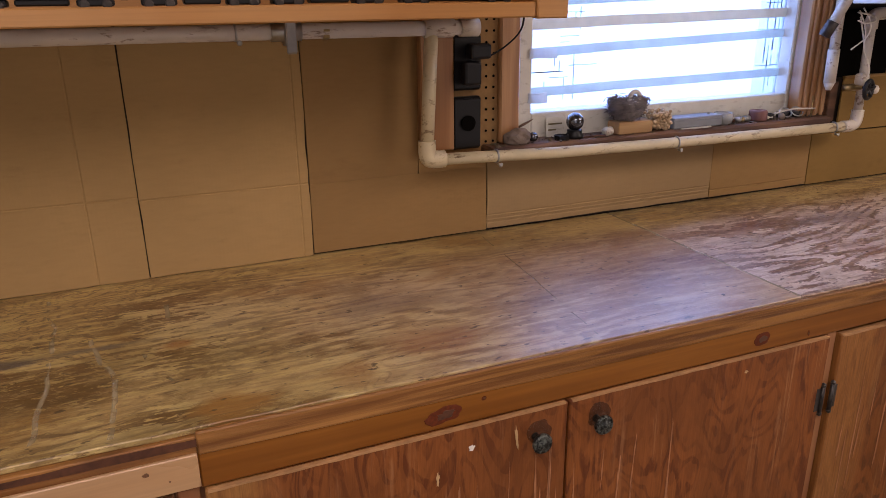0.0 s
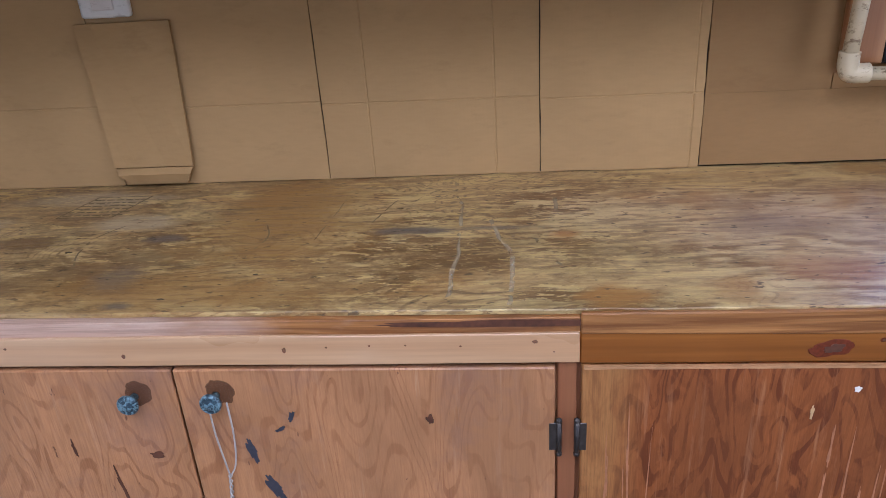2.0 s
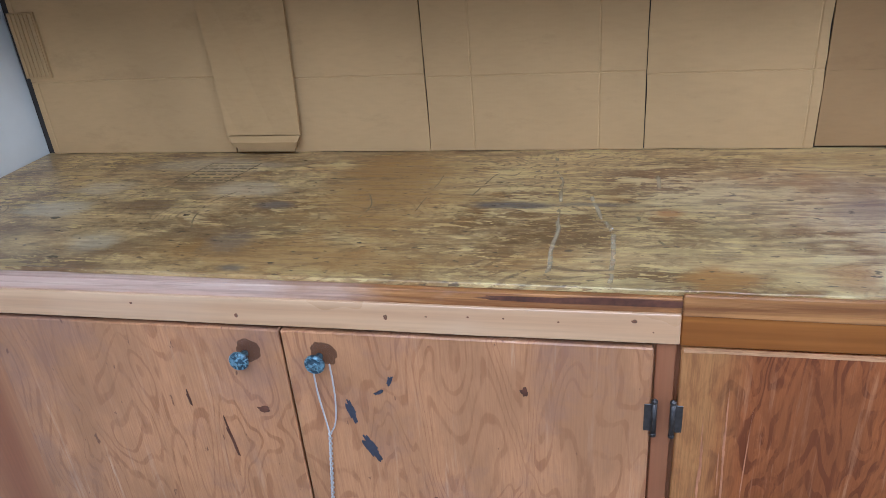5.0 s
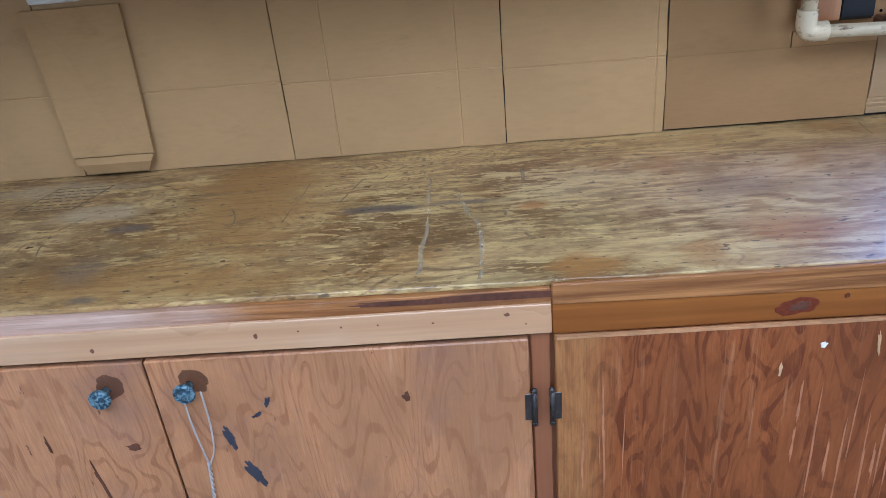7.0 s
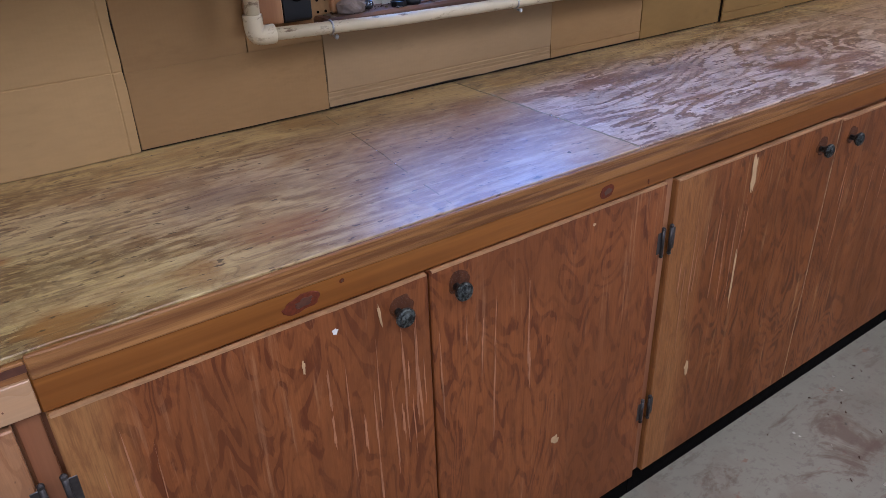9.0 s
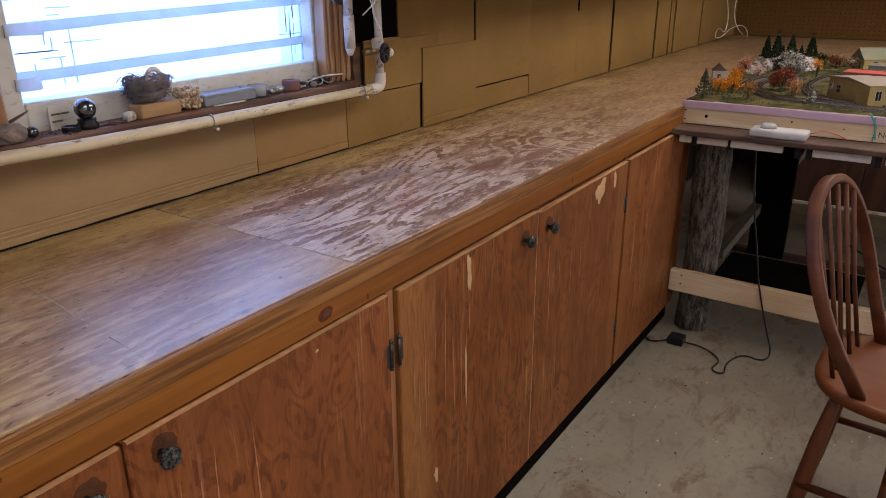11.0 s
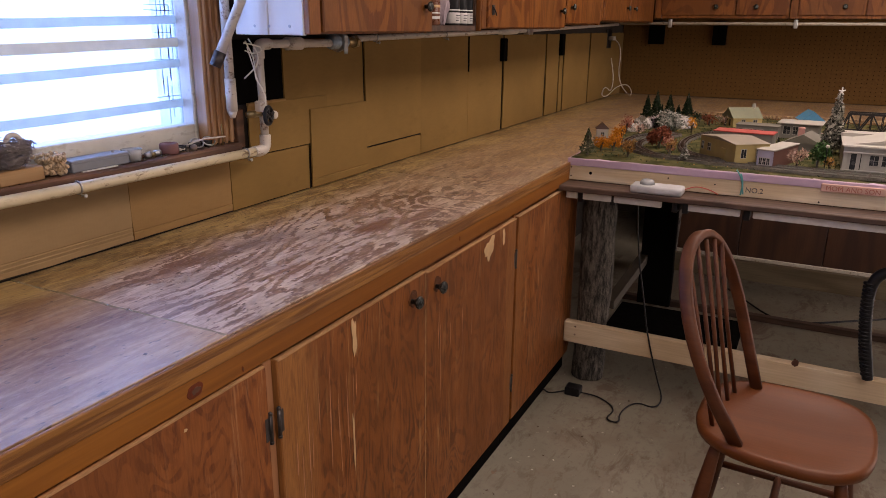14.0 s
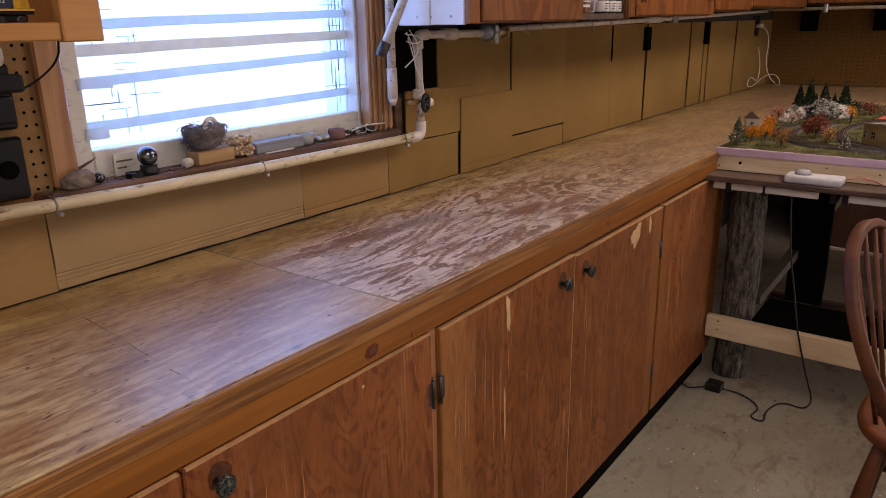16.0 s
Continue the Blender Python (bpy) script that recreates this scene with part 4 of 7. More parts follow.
cabinet("brown plywood base cabinet beside the train table", 2.271, 2.975, [(2.285, 2.93, DOOR_R, 0, 0, KNOB_D, 2.279, (), 1, 0.832)], [(2.2725, 2.282), (2.935, 2.975)])

# ---- far bench along the pegboard wall ----
fb = root("far_bench", (5.3, -1.2, 0.0), "far plywood bench along the pegboard wall", "workbench")
part("plywood_top", plank(4.90, 5.895, -3.4, 0.012, TOP - 0.018, TOP, 0.0015, (4, 30, 1), 0.0004), PLY_FAR, fb)
part("front_board", plank(4.90, 4.93, -3.4, 0.010, 0.80, 0.906, 0.002, (1, 20, 1), 0.001), FASCIA_R, fb)
FARB = wood("far_bench_boards", (0.085, 0.032, 0.014), (0.045, 0.016, 0.008), (0.12, 0.050, 0.022), "z", 0.6, 6, 4.0, 0.3)
for k in range(7):
    part("panel", plank(4.99, 5.88, -3.4 + 0.487 * k, -2.917 + 0.487 * k, 0.0, 0.79, 0.003, (1, 1, 4), 0.001, k), FARB, fb)
part("base_strip", plank(4.975, 4.989, -3.4, 0.012, 0.0, 0.022, 0.002, (1, 10, 1)), PVC_W, fb)
pw = root("pegboard_wall", (5.89, -1.0, 0.93), "dark brown pegboard covering the far wall", "pegboard", kind="structure")
part("board", box(5.880, 5.8995, -3.4, 0.575, 0.930, 1.50), PEG, pw)
hb = bmesh.new()
for i in range(58):
    for k in range(20):
        bmesh.ops.create_circle(hb, cap_ends=True, segments=6, radius=0.0030, matrix=pose(5.8792, 0.53 - 0.0315 * i, 0.958 + 0.0272 * k, 0, -90))
tagged(part("holes", hb, HOLE, pw), kind="stuff")


# ---- pipes on the wall ----
def coupling(a, b, r, parent, mat, name="coupling"):
    part(name, tube([a, b], r, 14), mat, parent, "", True)


PY = 0.507
pr = 0.0135
wp1 = root("water_pipe", (0.5, PY, 1.10), "cream plastic water pipe running round the window", "pipe")
part("pipe_run", tube([(-1.39, PY, 1.366), (0.595, PY, 1.3595)], pr, 14), PVC_W, wp1, "", True)
part("pipe_drop", tube([(0.517, PY, 1.360), (0.503, PY, 1.125)], pr, 14), PVC, wp1, "", True)
part("elbow", tube([(0.504, PY, 1.150), (0.5035, PY, 1.120), (0.512, PY, 1.112), (0.540, PY, 1.112)], pr * 1.32, 14, 2), PVC, wp1, "", True)
part("pipe_run", tube([(0.525, PY, 1.1115), (0.80, PY, 1.1010), (1.10, PY, 1.0965), (1.40, PY, 1.0945), (1.670, PY, 1.093)], 0.0118, 14), PVC, wp1, "stained cream pipe under the sill", True)
part("elbow", tube([(1.640, PY, 1.093), (1.677, PY, 1.092), (1.689, PY, 1.104), (1.689, PY, 1.132)], 0.0148, 14, 2), PVC_W, wp1, "", True)
part("pipe_riser", tube([(1.689, PY, 1.12), (1.685, PY, 1.355)], 0.0108, 14), PVC_W, wp1, "", True)
part("elbow", tube([(1.685, PY, 1.330), (1.684, PY, 1.358), (1.695, PY, 1.366), (1.725, PY, 1.366)], 0.0148, 14, 2), PVC_W, wp1, "", True)
part("pipe_run", tube([(1.70, PY, 1.366), (2.0, PY, 1.363)], 0.0112, 14), PVC_W, wp1, "", True)
part("tee", tube([(0.502, PY, 1.3600), (0.560, PY, 1.3598)], pr * 1.32, 14), PVC_W, wp1, "", True)
part("end_cap", tube([(0.575, PY, 1.3598), (0.612, PY, 1.3596)], pr * 1.28, 14), PVC_W, wp1, "", True)
part("reducer", tube([(1.80, PY, 1.365), (1.86, PY, 1.3645)], pr * 1.3, 14), PVC_W, wp1, "", True)


def clip(x, z, parent):
    c = part("clip", tube([(x, PY - 0.0130 * math.cos(a), z + 0.0130 * math.sin(a)) for a in np.linspace(-1.9, 1.9, 9)], 0.0022, 6), STEEL, parent, "bent metal clip", True)
    part("screw", lathe([(0.003, 0), (0.003, 0.010), (0.005, 0.011), (0.003, 0.013)], 8, "-y", (x + 0.004, PY - 0.004, z - 0.016)), STEEL, c)


for cx, cz in ((0.655, 1.1066), (1.115, 1.0965), (1.610, 1.0933), (0.160, 1.361), (2.25, 1.377), (2.75, 1.382)):
    clip(cx, cz, wp1)
HOSE = plain("valve_blue_grey", (0.30, 0.38, 0.44), 0.4, 0.4, spread=0.3, scale=140)
BRASS = plain("brass_weathered", (0.36, 0.27, 0.13), 0.4, 0.8, spread=0.3, scale=140)
for vx, vz, s in ((2.040, 1.367, 1.2), (0.246, 1.3608, 0.9)):
    v = root("pipe_valve", (vx, PY, vz - 0.03), "small metal air valve on the pipe", "valve")
    part("body", tube([(vx - 0.03 * s, PY, vz), (vx + 0.028 * s, PY, vz)], 0.0185 * s, 12), HOSE if s > 1 else STEEL, v, "", True)
    part("collar", tube([(vx - 0.006, PY, vz), (vx + 0.010, PY, vz)], 0.026 * s, 8), STEEL, v)
    part("outlet", tube([(vx + 0.028 * s, PY, vz), (vx + 0.075 * s, PY, vz - 0.002)], 0.0125 * s, 10), BRASS, v, "", True)
    part("tip", tube([(vx + 0.07 * s, PY, vz - 0.002), (vx + 0.082 * s, PY, vz - 0.002)], 0.016 * s, 6), BRASS, v)
    part("lever", plank(vx - 0.006, vx + 0.012, PY - 0.030, PY - 0.024, vz - 0.036, vz + 0.020, 0.003), STEEL, v)
# air line along the cupboards on to the corner and the pegboard wall
al = root("air_line", (3.6, PY, 1.37), "thin white air pipe under the cupboards", "pipe")
part("pipe_run", tube([(2.12, PY, 1.374), (3.55, PY, 1.394), (5.42, PY, 1.432)], 0.0095, 10), PVC_W, al, "", True)
part("coupling", tube([(3.30, PY, 1.390), (3.50, PY, 1.393)], 0.014, 10), PVC_W, al, "", True)
part("joint", box(3.62, 3.68, PY - 0.02, PY + 0.01, 1.375, 1.415, 0.005), STEEL, al)
part("pipe_run", tube([(5.44, 0.50, 1.440), (5.44, -3.0, 1.452)], 0.0105, 10), PVC_W, al, "", True)
for y in (0.16, -0.61, -1.3):
    part("clip", box(5.425, 5.455, y - 0.012, y + 0.012, 1.415, 1.47, 0.004), STEEL, al)
# larger drain pipe with the slanting branch beside the window
dp = root("drain_pipe", (1.655, 0.515, 1.13), "weathered white drain pipe with a slanting branch", "pipe")
part("pipe", tube([(1.581, 0.515, 1.60), (1.580, 0.515, 1.28)], 0.0118, 14), PVC_W, dp, "", True)
part("sleeve", tube([(1.580, 0.515, 1.285), (1.581, 0.515, 1.205)], 0.0140, 14), PVC_W, dp, "", True)
part("tapered_end", lathe([(0.006, -0.020), (0.0140, 0)], 14, "z", (1.581, 0.515, 1.207)), PVC_W, dp, "", True)
part("branch", tube([(1.556, 0.418, 1.60), (1.556, 0.420, 1.50), (1.495, 0.462, 1.345)], 0.0118, 14), PVC_W, dp, "", True)
part("rubber_end", tube([(1.4975, 0.460, 1.352), (1.485, 0.469, 1.320)], 0.0138, 12), IRON, dp, "", True)
wire = plain("cable_white", (0.68, 0.64, 0.56), 0.5)
for pts in ([(1.628, 0.50, 1.375), (1.634, 0.478, 1.33), (1.622, 0.470, 1.285), (1.640, 0.468, 1.262), (1.655, 0.468, 1.238), (1.655, 0.470, 1.215)],
            [(1.640, 0.50, 1.38), (1.652, 0.480, 1.345), (1.640, 0.475, 1.315), (1.618, 0.478, 1.30), (1.600, 0.485, 1.285)],
            [(1.622, 0.50, 1.37), (1.660, 0.482, 1.362), (1.668, 0.480, 1.350), (1.632, 0.482, 1.343), (1.612, 0.488, 1.352)],
            [(1.634, 0.50, 1.36), (1.628, 0.474, 1.30), (1.632, 0.470, 1.272), (1.648, 0.470, 1.258)]):
    solo("cable", tube(pts, 0.0019, 6, 3), wire, "loose white cable beside the pipes", "cable", "tangled cables", smooth=True)
vt = root("hand_valve", (1.705, 0.49, 1.16), "tap with a black ribbed hand wheel", "valve")
part("plug_box", box(1.640, 1.666, 0.470, 0.496, 1.198, 1.226, 0.004), PVC_W, vt)
part("stem", tube([(1.695, 0.512, 1.185), (1.684, 0.465, 1.188)], 0.011, 10), PVC_W, vt, "", True)
wheel = join(tube([(1.650 + 0.021 * math.cos(a), 0.458 + 0.006 * math.cos(a), 1.190 + 0.0215 * math.sin(a)) for a in np.linspace(0, 2 * math.pi, 17)], 0.0052, 8),
             *[tube([(1.650, 0.458, 1.190), (1.650 + 0.021 * math.cos(a), 0.458, 1.190 + 0.0215 * math.sin(a))], 0.004, 6) for a in np.linspace(0.3, 2 * math.pi + 0.3, 6)[:-1]])
part("hand_wheel", wheel, BLACK, vt, "black hand wheel", True)
part("side_pipe", tube([(1.632, 0.512, 1.190), (1.685, 0.507, 1.190)], 0.009, 10), BRASS, vt, "rusty side branch", True)
hole = root("wall_recess", (1.80, 0.575, 1.225), "opening in the wall behind the pipes, its inner shade painted black", "opening", kind="structure")
# Flat black board: the shade inside the opening, given as colour.
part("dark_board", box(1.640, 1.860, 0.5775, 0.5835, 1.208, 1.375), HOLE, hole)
part("rough_edge", plank(1.70, 1.86, 0.566, 0.5773, 1.203, 1.211, 0.002, (8, 1, 1), 0.002), CARD_B, hole)
part("stop_board", plank(1.6345, 1.662, 0.552, 0.571, 1.100, 1.20, 0.002), SILLW, hole)

# ---- wall cupboards ----
CUPW = plain("cupboard_side_paint", (0.70, 0.66, 0.60), 0.5, spread=0.08, scale=16)


def small_knob(x, y, z, parent, axis="-y"):
    part("knob", lathe([(0.006, 0), (0.006, 0.010), (0.014, 0.014), (0.015, 0.019), (0.010, 0.023), (0.004, 0.024)], 14, axis, (x, y, z)), KNOB_D, parent, "dark metal knob", True)


def cupboard(label, x0, x1, z0, doors, side=None, inside=None, yb=0.580):
    c = root("wall_cupboard", ((x0 + x1) / 2, 0.42, z0), label, "cupboard", "cupboards over the bench")
    bits = [box(x0, x1, 0.285, yb, z0, z0 + 0.018), box(x0, x1, 0.285, yb, 2.0, 2.02), box(x0, x0 + 0.018, 0.285, yb, z0 + 0.018, 2.0), box(x1 - 0.018, x1, 0.285, yb, z0 + 0.018, 2.0), box(x0, x1, yb - 0.018, yb, z0 + 0.018, 2.0)]
    part("body", join(*bits), inside or CUPBOARD, c)
    for a, b in doors["stiles"]:
        part("stile", plank(a, b, 0.268, 0.2848, z0, 2.02, 0.002, (1, 1, 6), 0.0008, a), CUPBOARD, c)
    for a, b, kx in doors["doors"]:
        d = part("door", plank(a, b, 0.262, 0.2845, z0 + 0.004, 1.99, 0.003, (1, 1, 8), 0.0008, a), CUPBOARD, c)
        if kx:
            small_knob(kx, 0.262, z0 + 0.075, d)
    if side:
        w = (yb - 0.290) / 2
        for k in range(2):
            sb = part("side_board", plank(x0 - 0.014, x0 - 0.0005, 0.285 + w * k, 0.285 + w * (k + 1) - 0.002, z0 - 0.002, 2.02, 0.002, (1, 1, 6), 0.001, k), CUPW, c, "white painted side board")
            for j in range(2):
                part("screw", lathe([(0.004, 0), (0.003, 0.0015)], 8, "-x", (x0 - 0.014, 0.285 + w * k + 0.04 + 0.06 * j, z0 + 0.018)), STEEL, sb)
    return c


cupboard("amber plywood wall cupboard with a white side", 1.600, 2.188, 1.393, dict(stiles=[(1.588, 1.632)], doors=[(1.635, 2.185, 2.14)]), side=True, yb=0.498)
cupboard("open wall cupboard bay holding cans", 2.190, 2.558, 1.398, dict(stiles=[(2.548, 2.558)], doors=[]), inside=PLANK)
cupboard("amber plywood wall cupboard with a hook latch", 2.562, 3.472, 1.405, dict(stiles=[(2.562, 2.600)], doors=[(2.603, 3.466, 3.40)]))
cupboard("amber plywood wall cupboard with one knob", 3.476, 4.08, 1.425, dict(stiles=[(4.04, 4.08)], doors=[(3.480, 4.037, 3.546)]))
cupboard("amber plywood wall cupboard in the corner", 4.084, 5.40, 1.445, dict(stiles=[(4.084, 4.12), (5.30, 5.40)], doors=[(4.122, 4.70, 4.62), (4.704, 5.295, 4.79)]))
for (y0, y1), kys in (((0.26, -0.565), (-0.13, -0.37)), ((-0.57, -1.40), (-0.87, -1.1)), ((-1.405, -2.3), (-1.75, -1.95))):
    fc = root("wall_cupboard", (5.56, (y0 + y1) / 2, 1.47), "amber plywood wall cupboard over the pegboard", "cupboard", "cupboards over the bench")
    part("body", box(5.42, 5.878, y1, y0, 1.478, 2.02), CUPBOARD, fc)
    part("stile", plank(5.400, 5.4195, y0 - 0.045, y0, 1.474, 2.02, 0.002), CUPBOARD, fc)
    part("rail", plank(5.404, 5.4195, y1, y0 - 0.046, 1.474, 1.492, 0.002), CUPBOARD, fc)
    ym = (kys[0] + kys[1]) / 2
    for a, b, ky in ((ym + 0.002, y0 - 0.047, kys[0]), (y1 + 0.002, ym - 0.002, kys[1])):
        d = part("door", plank(5.398, 5.4035, a, b, 1.494, 1.99, 0.002), CUPBOARD, fc)
        small_knob(5.398, ky, 1.545, d, "-x")
for x, z0, z1 in ((3.485, 1.255, 1.36), (4.37, 1.255, 1.375)):
    solo("shelf_bracket", box(x - 0.024, x + 0.024, 0.550, 0.5745, z0, z1, 0.004), HOLE, "black bracket plate under the cupboards", "bracket")
for y0, y1 in ((0.235, 0.345), (-0.18, -0.09)):
    solo("shelf_bracket", box(5.852, 5.877, -0.8 + (y0 + 0.8) * 1.0325, -0.8 + (y1 + 0.8) * 1.0325, 1.296, 1.462, 0.004), HOLE, "black bracket plate under the cupboards", "bracket")

# ---- shelf on the left with model trains ----
SHELFW = wood("shelf_pine_orange", (0.52, 0.265, 0.085), (0.40, 0.17, 0.045), (0.58, 0.34, 0.14), "x", 0.4, 4, 2.2, 0.3, 0.15)
sh = root("display_shelf", (-0.4, 0.38, 1.394), "orange pine display shelf for model trains", "shelf")
part("front_lip", plank(-1.39, 0.5615, 0.198, 0.216, 1.3835, 1.4060, 0.002, (20, 1, 1), 0.0006), SHELFW, sh)
part("shelf_board", plank(-1.39, 0.596, 0.2165, 0.560, 1.3870, 1.4025, 0.002, (10, 1, 1), 0.0006), SHELFW, sh)
part("end_post", plank(0.562, 0.616, 0.194, 0.214, 1.3815, 2.0, 0.002, (1, 1, 8), 0.0006), SHELFW, sh)
part("end_panel", plank(0.597, 0.615, 0.2145, 0.560, 1.384, 2.0, 0.002), SHELFW, sh)
part("back_board", box(-1.39, 0.596, 0.5605, 0.572, 1.4035, 2.0), SHELFW, sh)

# ---- the train table ----
DULLW = plain("dull_white_strip", (0.62, 0.58, 0.52), 0.6)
tt = root("train_table", (3.8, -0.7, 0.0), "rough timber table with log legs carrying a model railway", "table")
part("front_board", plank(2.830, 2.850, -1.90, 0.012, 0.857, 0.912, 0.002, (1, 24, 1), 0.0008), PINE, tt, "raw pine front board")
part("deck", box(2.8505, 4.57, -1.90, 0.012, 0.880, 0.912), PINE, tt)
part("ledge_plank", plank(2.708, 2.829, -1.90, 0.045, 0.836, 0.856, 0.003, (1, 26, 1), 0.0025), PLANK, tt, "dark brown ledge plank")
for y0, y1 in ((-0.055, -0.012), (-0.18, -0.075), (-0.36, -0.19), (-0.62, -0.45), (-1.05, -0.66), (-1.5, -1.1)):
    part("white_strip", plank(2.742, 2.757, y0, y1, 0.805, 0.831, 0.002), DULLW, tt)
for y in (-0.065, -0.185, -0.405, -0.44, -0.64, -1.075):
    part("bracket", box(2.748, 2.83, y - 0.010, y + 0.010, 0.793, 0.8355, 0.002), BLACK, tt)
r = plank(2.848, 2.886, -1.95, -0.003, 0.188, 0.276, 0.003, (1, 24, 1), 0.0008)
for v in r.verts:
    v.co.z += -0.010 + 0.002 * v.co.y
part("lower_rail", r, PINE, tt, "raw pine lower rail")
BARK = Mat("log_bark_grey", 0.85)
_b1, _b2 = BARK.noise(17, 8, BARK.coords((3, 3, 0.8)), 0.78), BARK.noise(70, 6, None, 0.7)
BARK.color(BARK.mix(BARK.ramp(_b1, (0.42, 0.0), (0.62, 1.0)), (0.016, 0.013, 0.010), (0.19, 0.165, 0.135)))
BARK.bump(BARK.math("ADD", _b1, BARK.math("MULTIPLY", _b2, 0.6)), 1.0, 0.010)


def log(x, y, z0, z1, r):
    b = tube([(x + 0.004 * math.sin(9 * z), y + 0.004 * math.cos(7 * z), z) for z in np.linspace(z0, z1, 22)], r, 18)
    return ragged(b, 0.006, 14, x)


part("log_leg", log(2.945, -0.092, 0.0, 0.835, 0.066), BARK.m, tt, "grey log leg with bark", True)
part("log_leg", log(2.945, -1.80, 0.0, 0.835, 0.058), BARK.m, tt, "grey log leg with bark", True)
part("log_leg", log(4.50, -0.120, 0.0, 0.880, 0.058), BARK.m, tt, "grey log leg with bark", True)
part("brace", tube([(2.98, -0.15, 0.32), (3.32, -0.20, 0.42), (3.9, -0.28, 0.59)], 0.028, 4), plain("grey_brace_wood", (0.075, 0.060, 0.045), 0.75, spread=0.3), tt)
FARRAIL = wood("weathered_pine_rail", (0.30, 0.24, 0.15), (0.21, 0.16, 0.095), (0.40, 0.33, 0.22), "y", 0.6, 4, 7.0, 0.4)
part("far_rail", plank(4.404, 4.440, -1.95, 0.0, 0.050, 0.158, 0.003, (1, 16, 1), 0.001), FARRAIL, tt, "weathered pine far rail")
part("lower_shelf", plank(2.890, 3.16, -0.66, -0.165, 0.262, 0.276, 0.002, (1, 8, 1), 0.002), HOLE, tt, "black board lying on the lower rail")
part("floor_batten", plank(3.92, 3.96, -1.9, 0.0, 0.0, 0.03, 0.002), PLANK, tt)
part("apron", plank(4.46, 4.50, -1.9, 0.0, 0.60, 0.879, 0.002), PLANK, tt)
slab = plank(3.335, 3.365, -0.335, -0.190, 0.215, 0.835, 0.004, (1, 4, 12), 0.004)
solo("draped_cloth", slab, HOLE, "black cloth hanging under the train table", "cloth")
foam = root("foam_base", (3.7, -0.9, 0.912), "lilac foam board under the model railway", "foam board")
part("board", plank(2.826, 4.55, -1.90, 0.016, 0.9125, 0.940, 0.002, (10, 12, 1), 0.0015), FOAM, foam)
GRASS = Mat("scatter_grass", 0.95, spec=0.1)
_a, _c = GRASS.noise(18, 5), GRASS.noise(130, 4)
GRASS.color(GRASS.mix(GRASS.ramp(_a, (0.40, 0.0), (0.62, 1.0)), (0.036, 0.040, 0.012), (0.120, 0.104, 0.042)))
GRASS.bump(_c, 0.8, 0.003)
gb = bmesh.new()
gv = {}
for i in range(64):
    for k in range(64):
        x, y = 2.834 + 1.71 * i / 63, -1.89 + 1.898 * k / 63
        edge = min(1.0, min(i, 63 - i, k, 63 - k) / 4)
        gv[i, k] = gb.verts.new((x, y, 0.9405 + edge * (0.004 + 0.006 * noise.noise(Vector((x * 6, y * 6, 0)))) + 0.002 * noise.noise(Vector((x * 40, y * 40, 0)))))
for i in range(63):
    for k in range(63):
        gb.faces.new((gv[i, k], gv[i + 1, k], gv[i + 1, k + 1], gv[i, k + 1]))
solo("layout_ground", gb, GRASS.m, "scattered grass and dirt of the model railway", "model ground", kind="stuff")

# ---- the chair ----
ch = root("windsor_chair", (2.0, -0.83, 0.0), "reddish wooden hoop-back chair with a saddle seat", "chair")
sb = bmesh.new()
SEAT = 0.475
cx, cy = 1.995, -0.835
ring_t = []
NS = 40
for k in range(NS):
    a = 2 * math.pi * k / NS
    c, s = math.cos(a), math.sin(a)
    e = 0.72
    px = math.copysign(abs(c) ** e, c) * (0.213 + 0.012 * (-s))
    py = math.copysign(abs(s) ** e, s) * 0.205
    ring_t.append((cx + px, cy + py))
levels = [(0.90, SEAT - 0.034), (0.985, SEAT - 0.026), (1.0, SEAT - 0.012), (0.985, SEAT - 0.001), (0.93, SEAT), (0.75, SEAT - 0.006), (0.45, SEAT - 0.010), (0.15, SEAT - 0.011)]
prev = None
first = None
for f, z in levels:
    cur = [sb.verts.new((cx + (x - cx) * f, cy + (y - cy) * f, z)) for x, y in ring_t]
    if prev:
        for k in range(NS):
            sb.faces.new((prev[k], prev[(k + 1) % NS], cur[(k + 1) % NS], cur[k]))
    else:
        first = cur
    prev = cur
sb.faces.new(prev)
sb.faces.new(first[::-1])
bmesh.ops.recalc_face_normals(sb, faces=sb.faces)
part("seat", sb, SEATW, ch, "saddle-shaped wooden seat", True)
hoop = []
for k in range(33):
    a = math.pi * k / 32
    h = math.sin(a)
    up = 0.455 * h ** 0.62 if h > 1e-6 else 0
    wide = 0.166 + 0.026 * math.sin(math.pi * min(1, up / 0.40))
    hoop.append((1.990 + wide * math.cos(a), -0.747 + up * (0.46 - 0.10 * math.cos(a)) - 0.22 * up * up, SEAT - 0.006 + up * 1.002))
hb2 = bmesh.new()
prev = None
for k, p in enumerate(hoop):
    p, d = Vector(p), (Vector(hoop[min(k + 1, 32)]) - Vector(hoop[max(k - 1, 0)])).normalized()
    n = Vector((0.02, -1.0, 0.33)).normalized()
    n = (n - d * n.dot(d)).normalized()
    side = d.cross(n)
    cur = [hb2.verts.new(p + n * 0.0150 * a + side * 0.0105 * b) for a, b in ((-1, -0.6), (-0.75, -1), (0.75, -1), (1, -0.6), (1, 0.6), (0.75, 1), (-0.75, 1), (-1, 0.6))]
    if prev:
        for q in range(8):
            hb2.faces.new((prev[q], prev[(q + 1) % 8], cur[(q + 1) % 8], cur[q]))
    else:
        hb2.faces.new(cur[::-1])
    prev = cur
hb2.faces.new(prev)
bmesh.ops.recalc_face_normals(hb2, faces=hb2.faces)
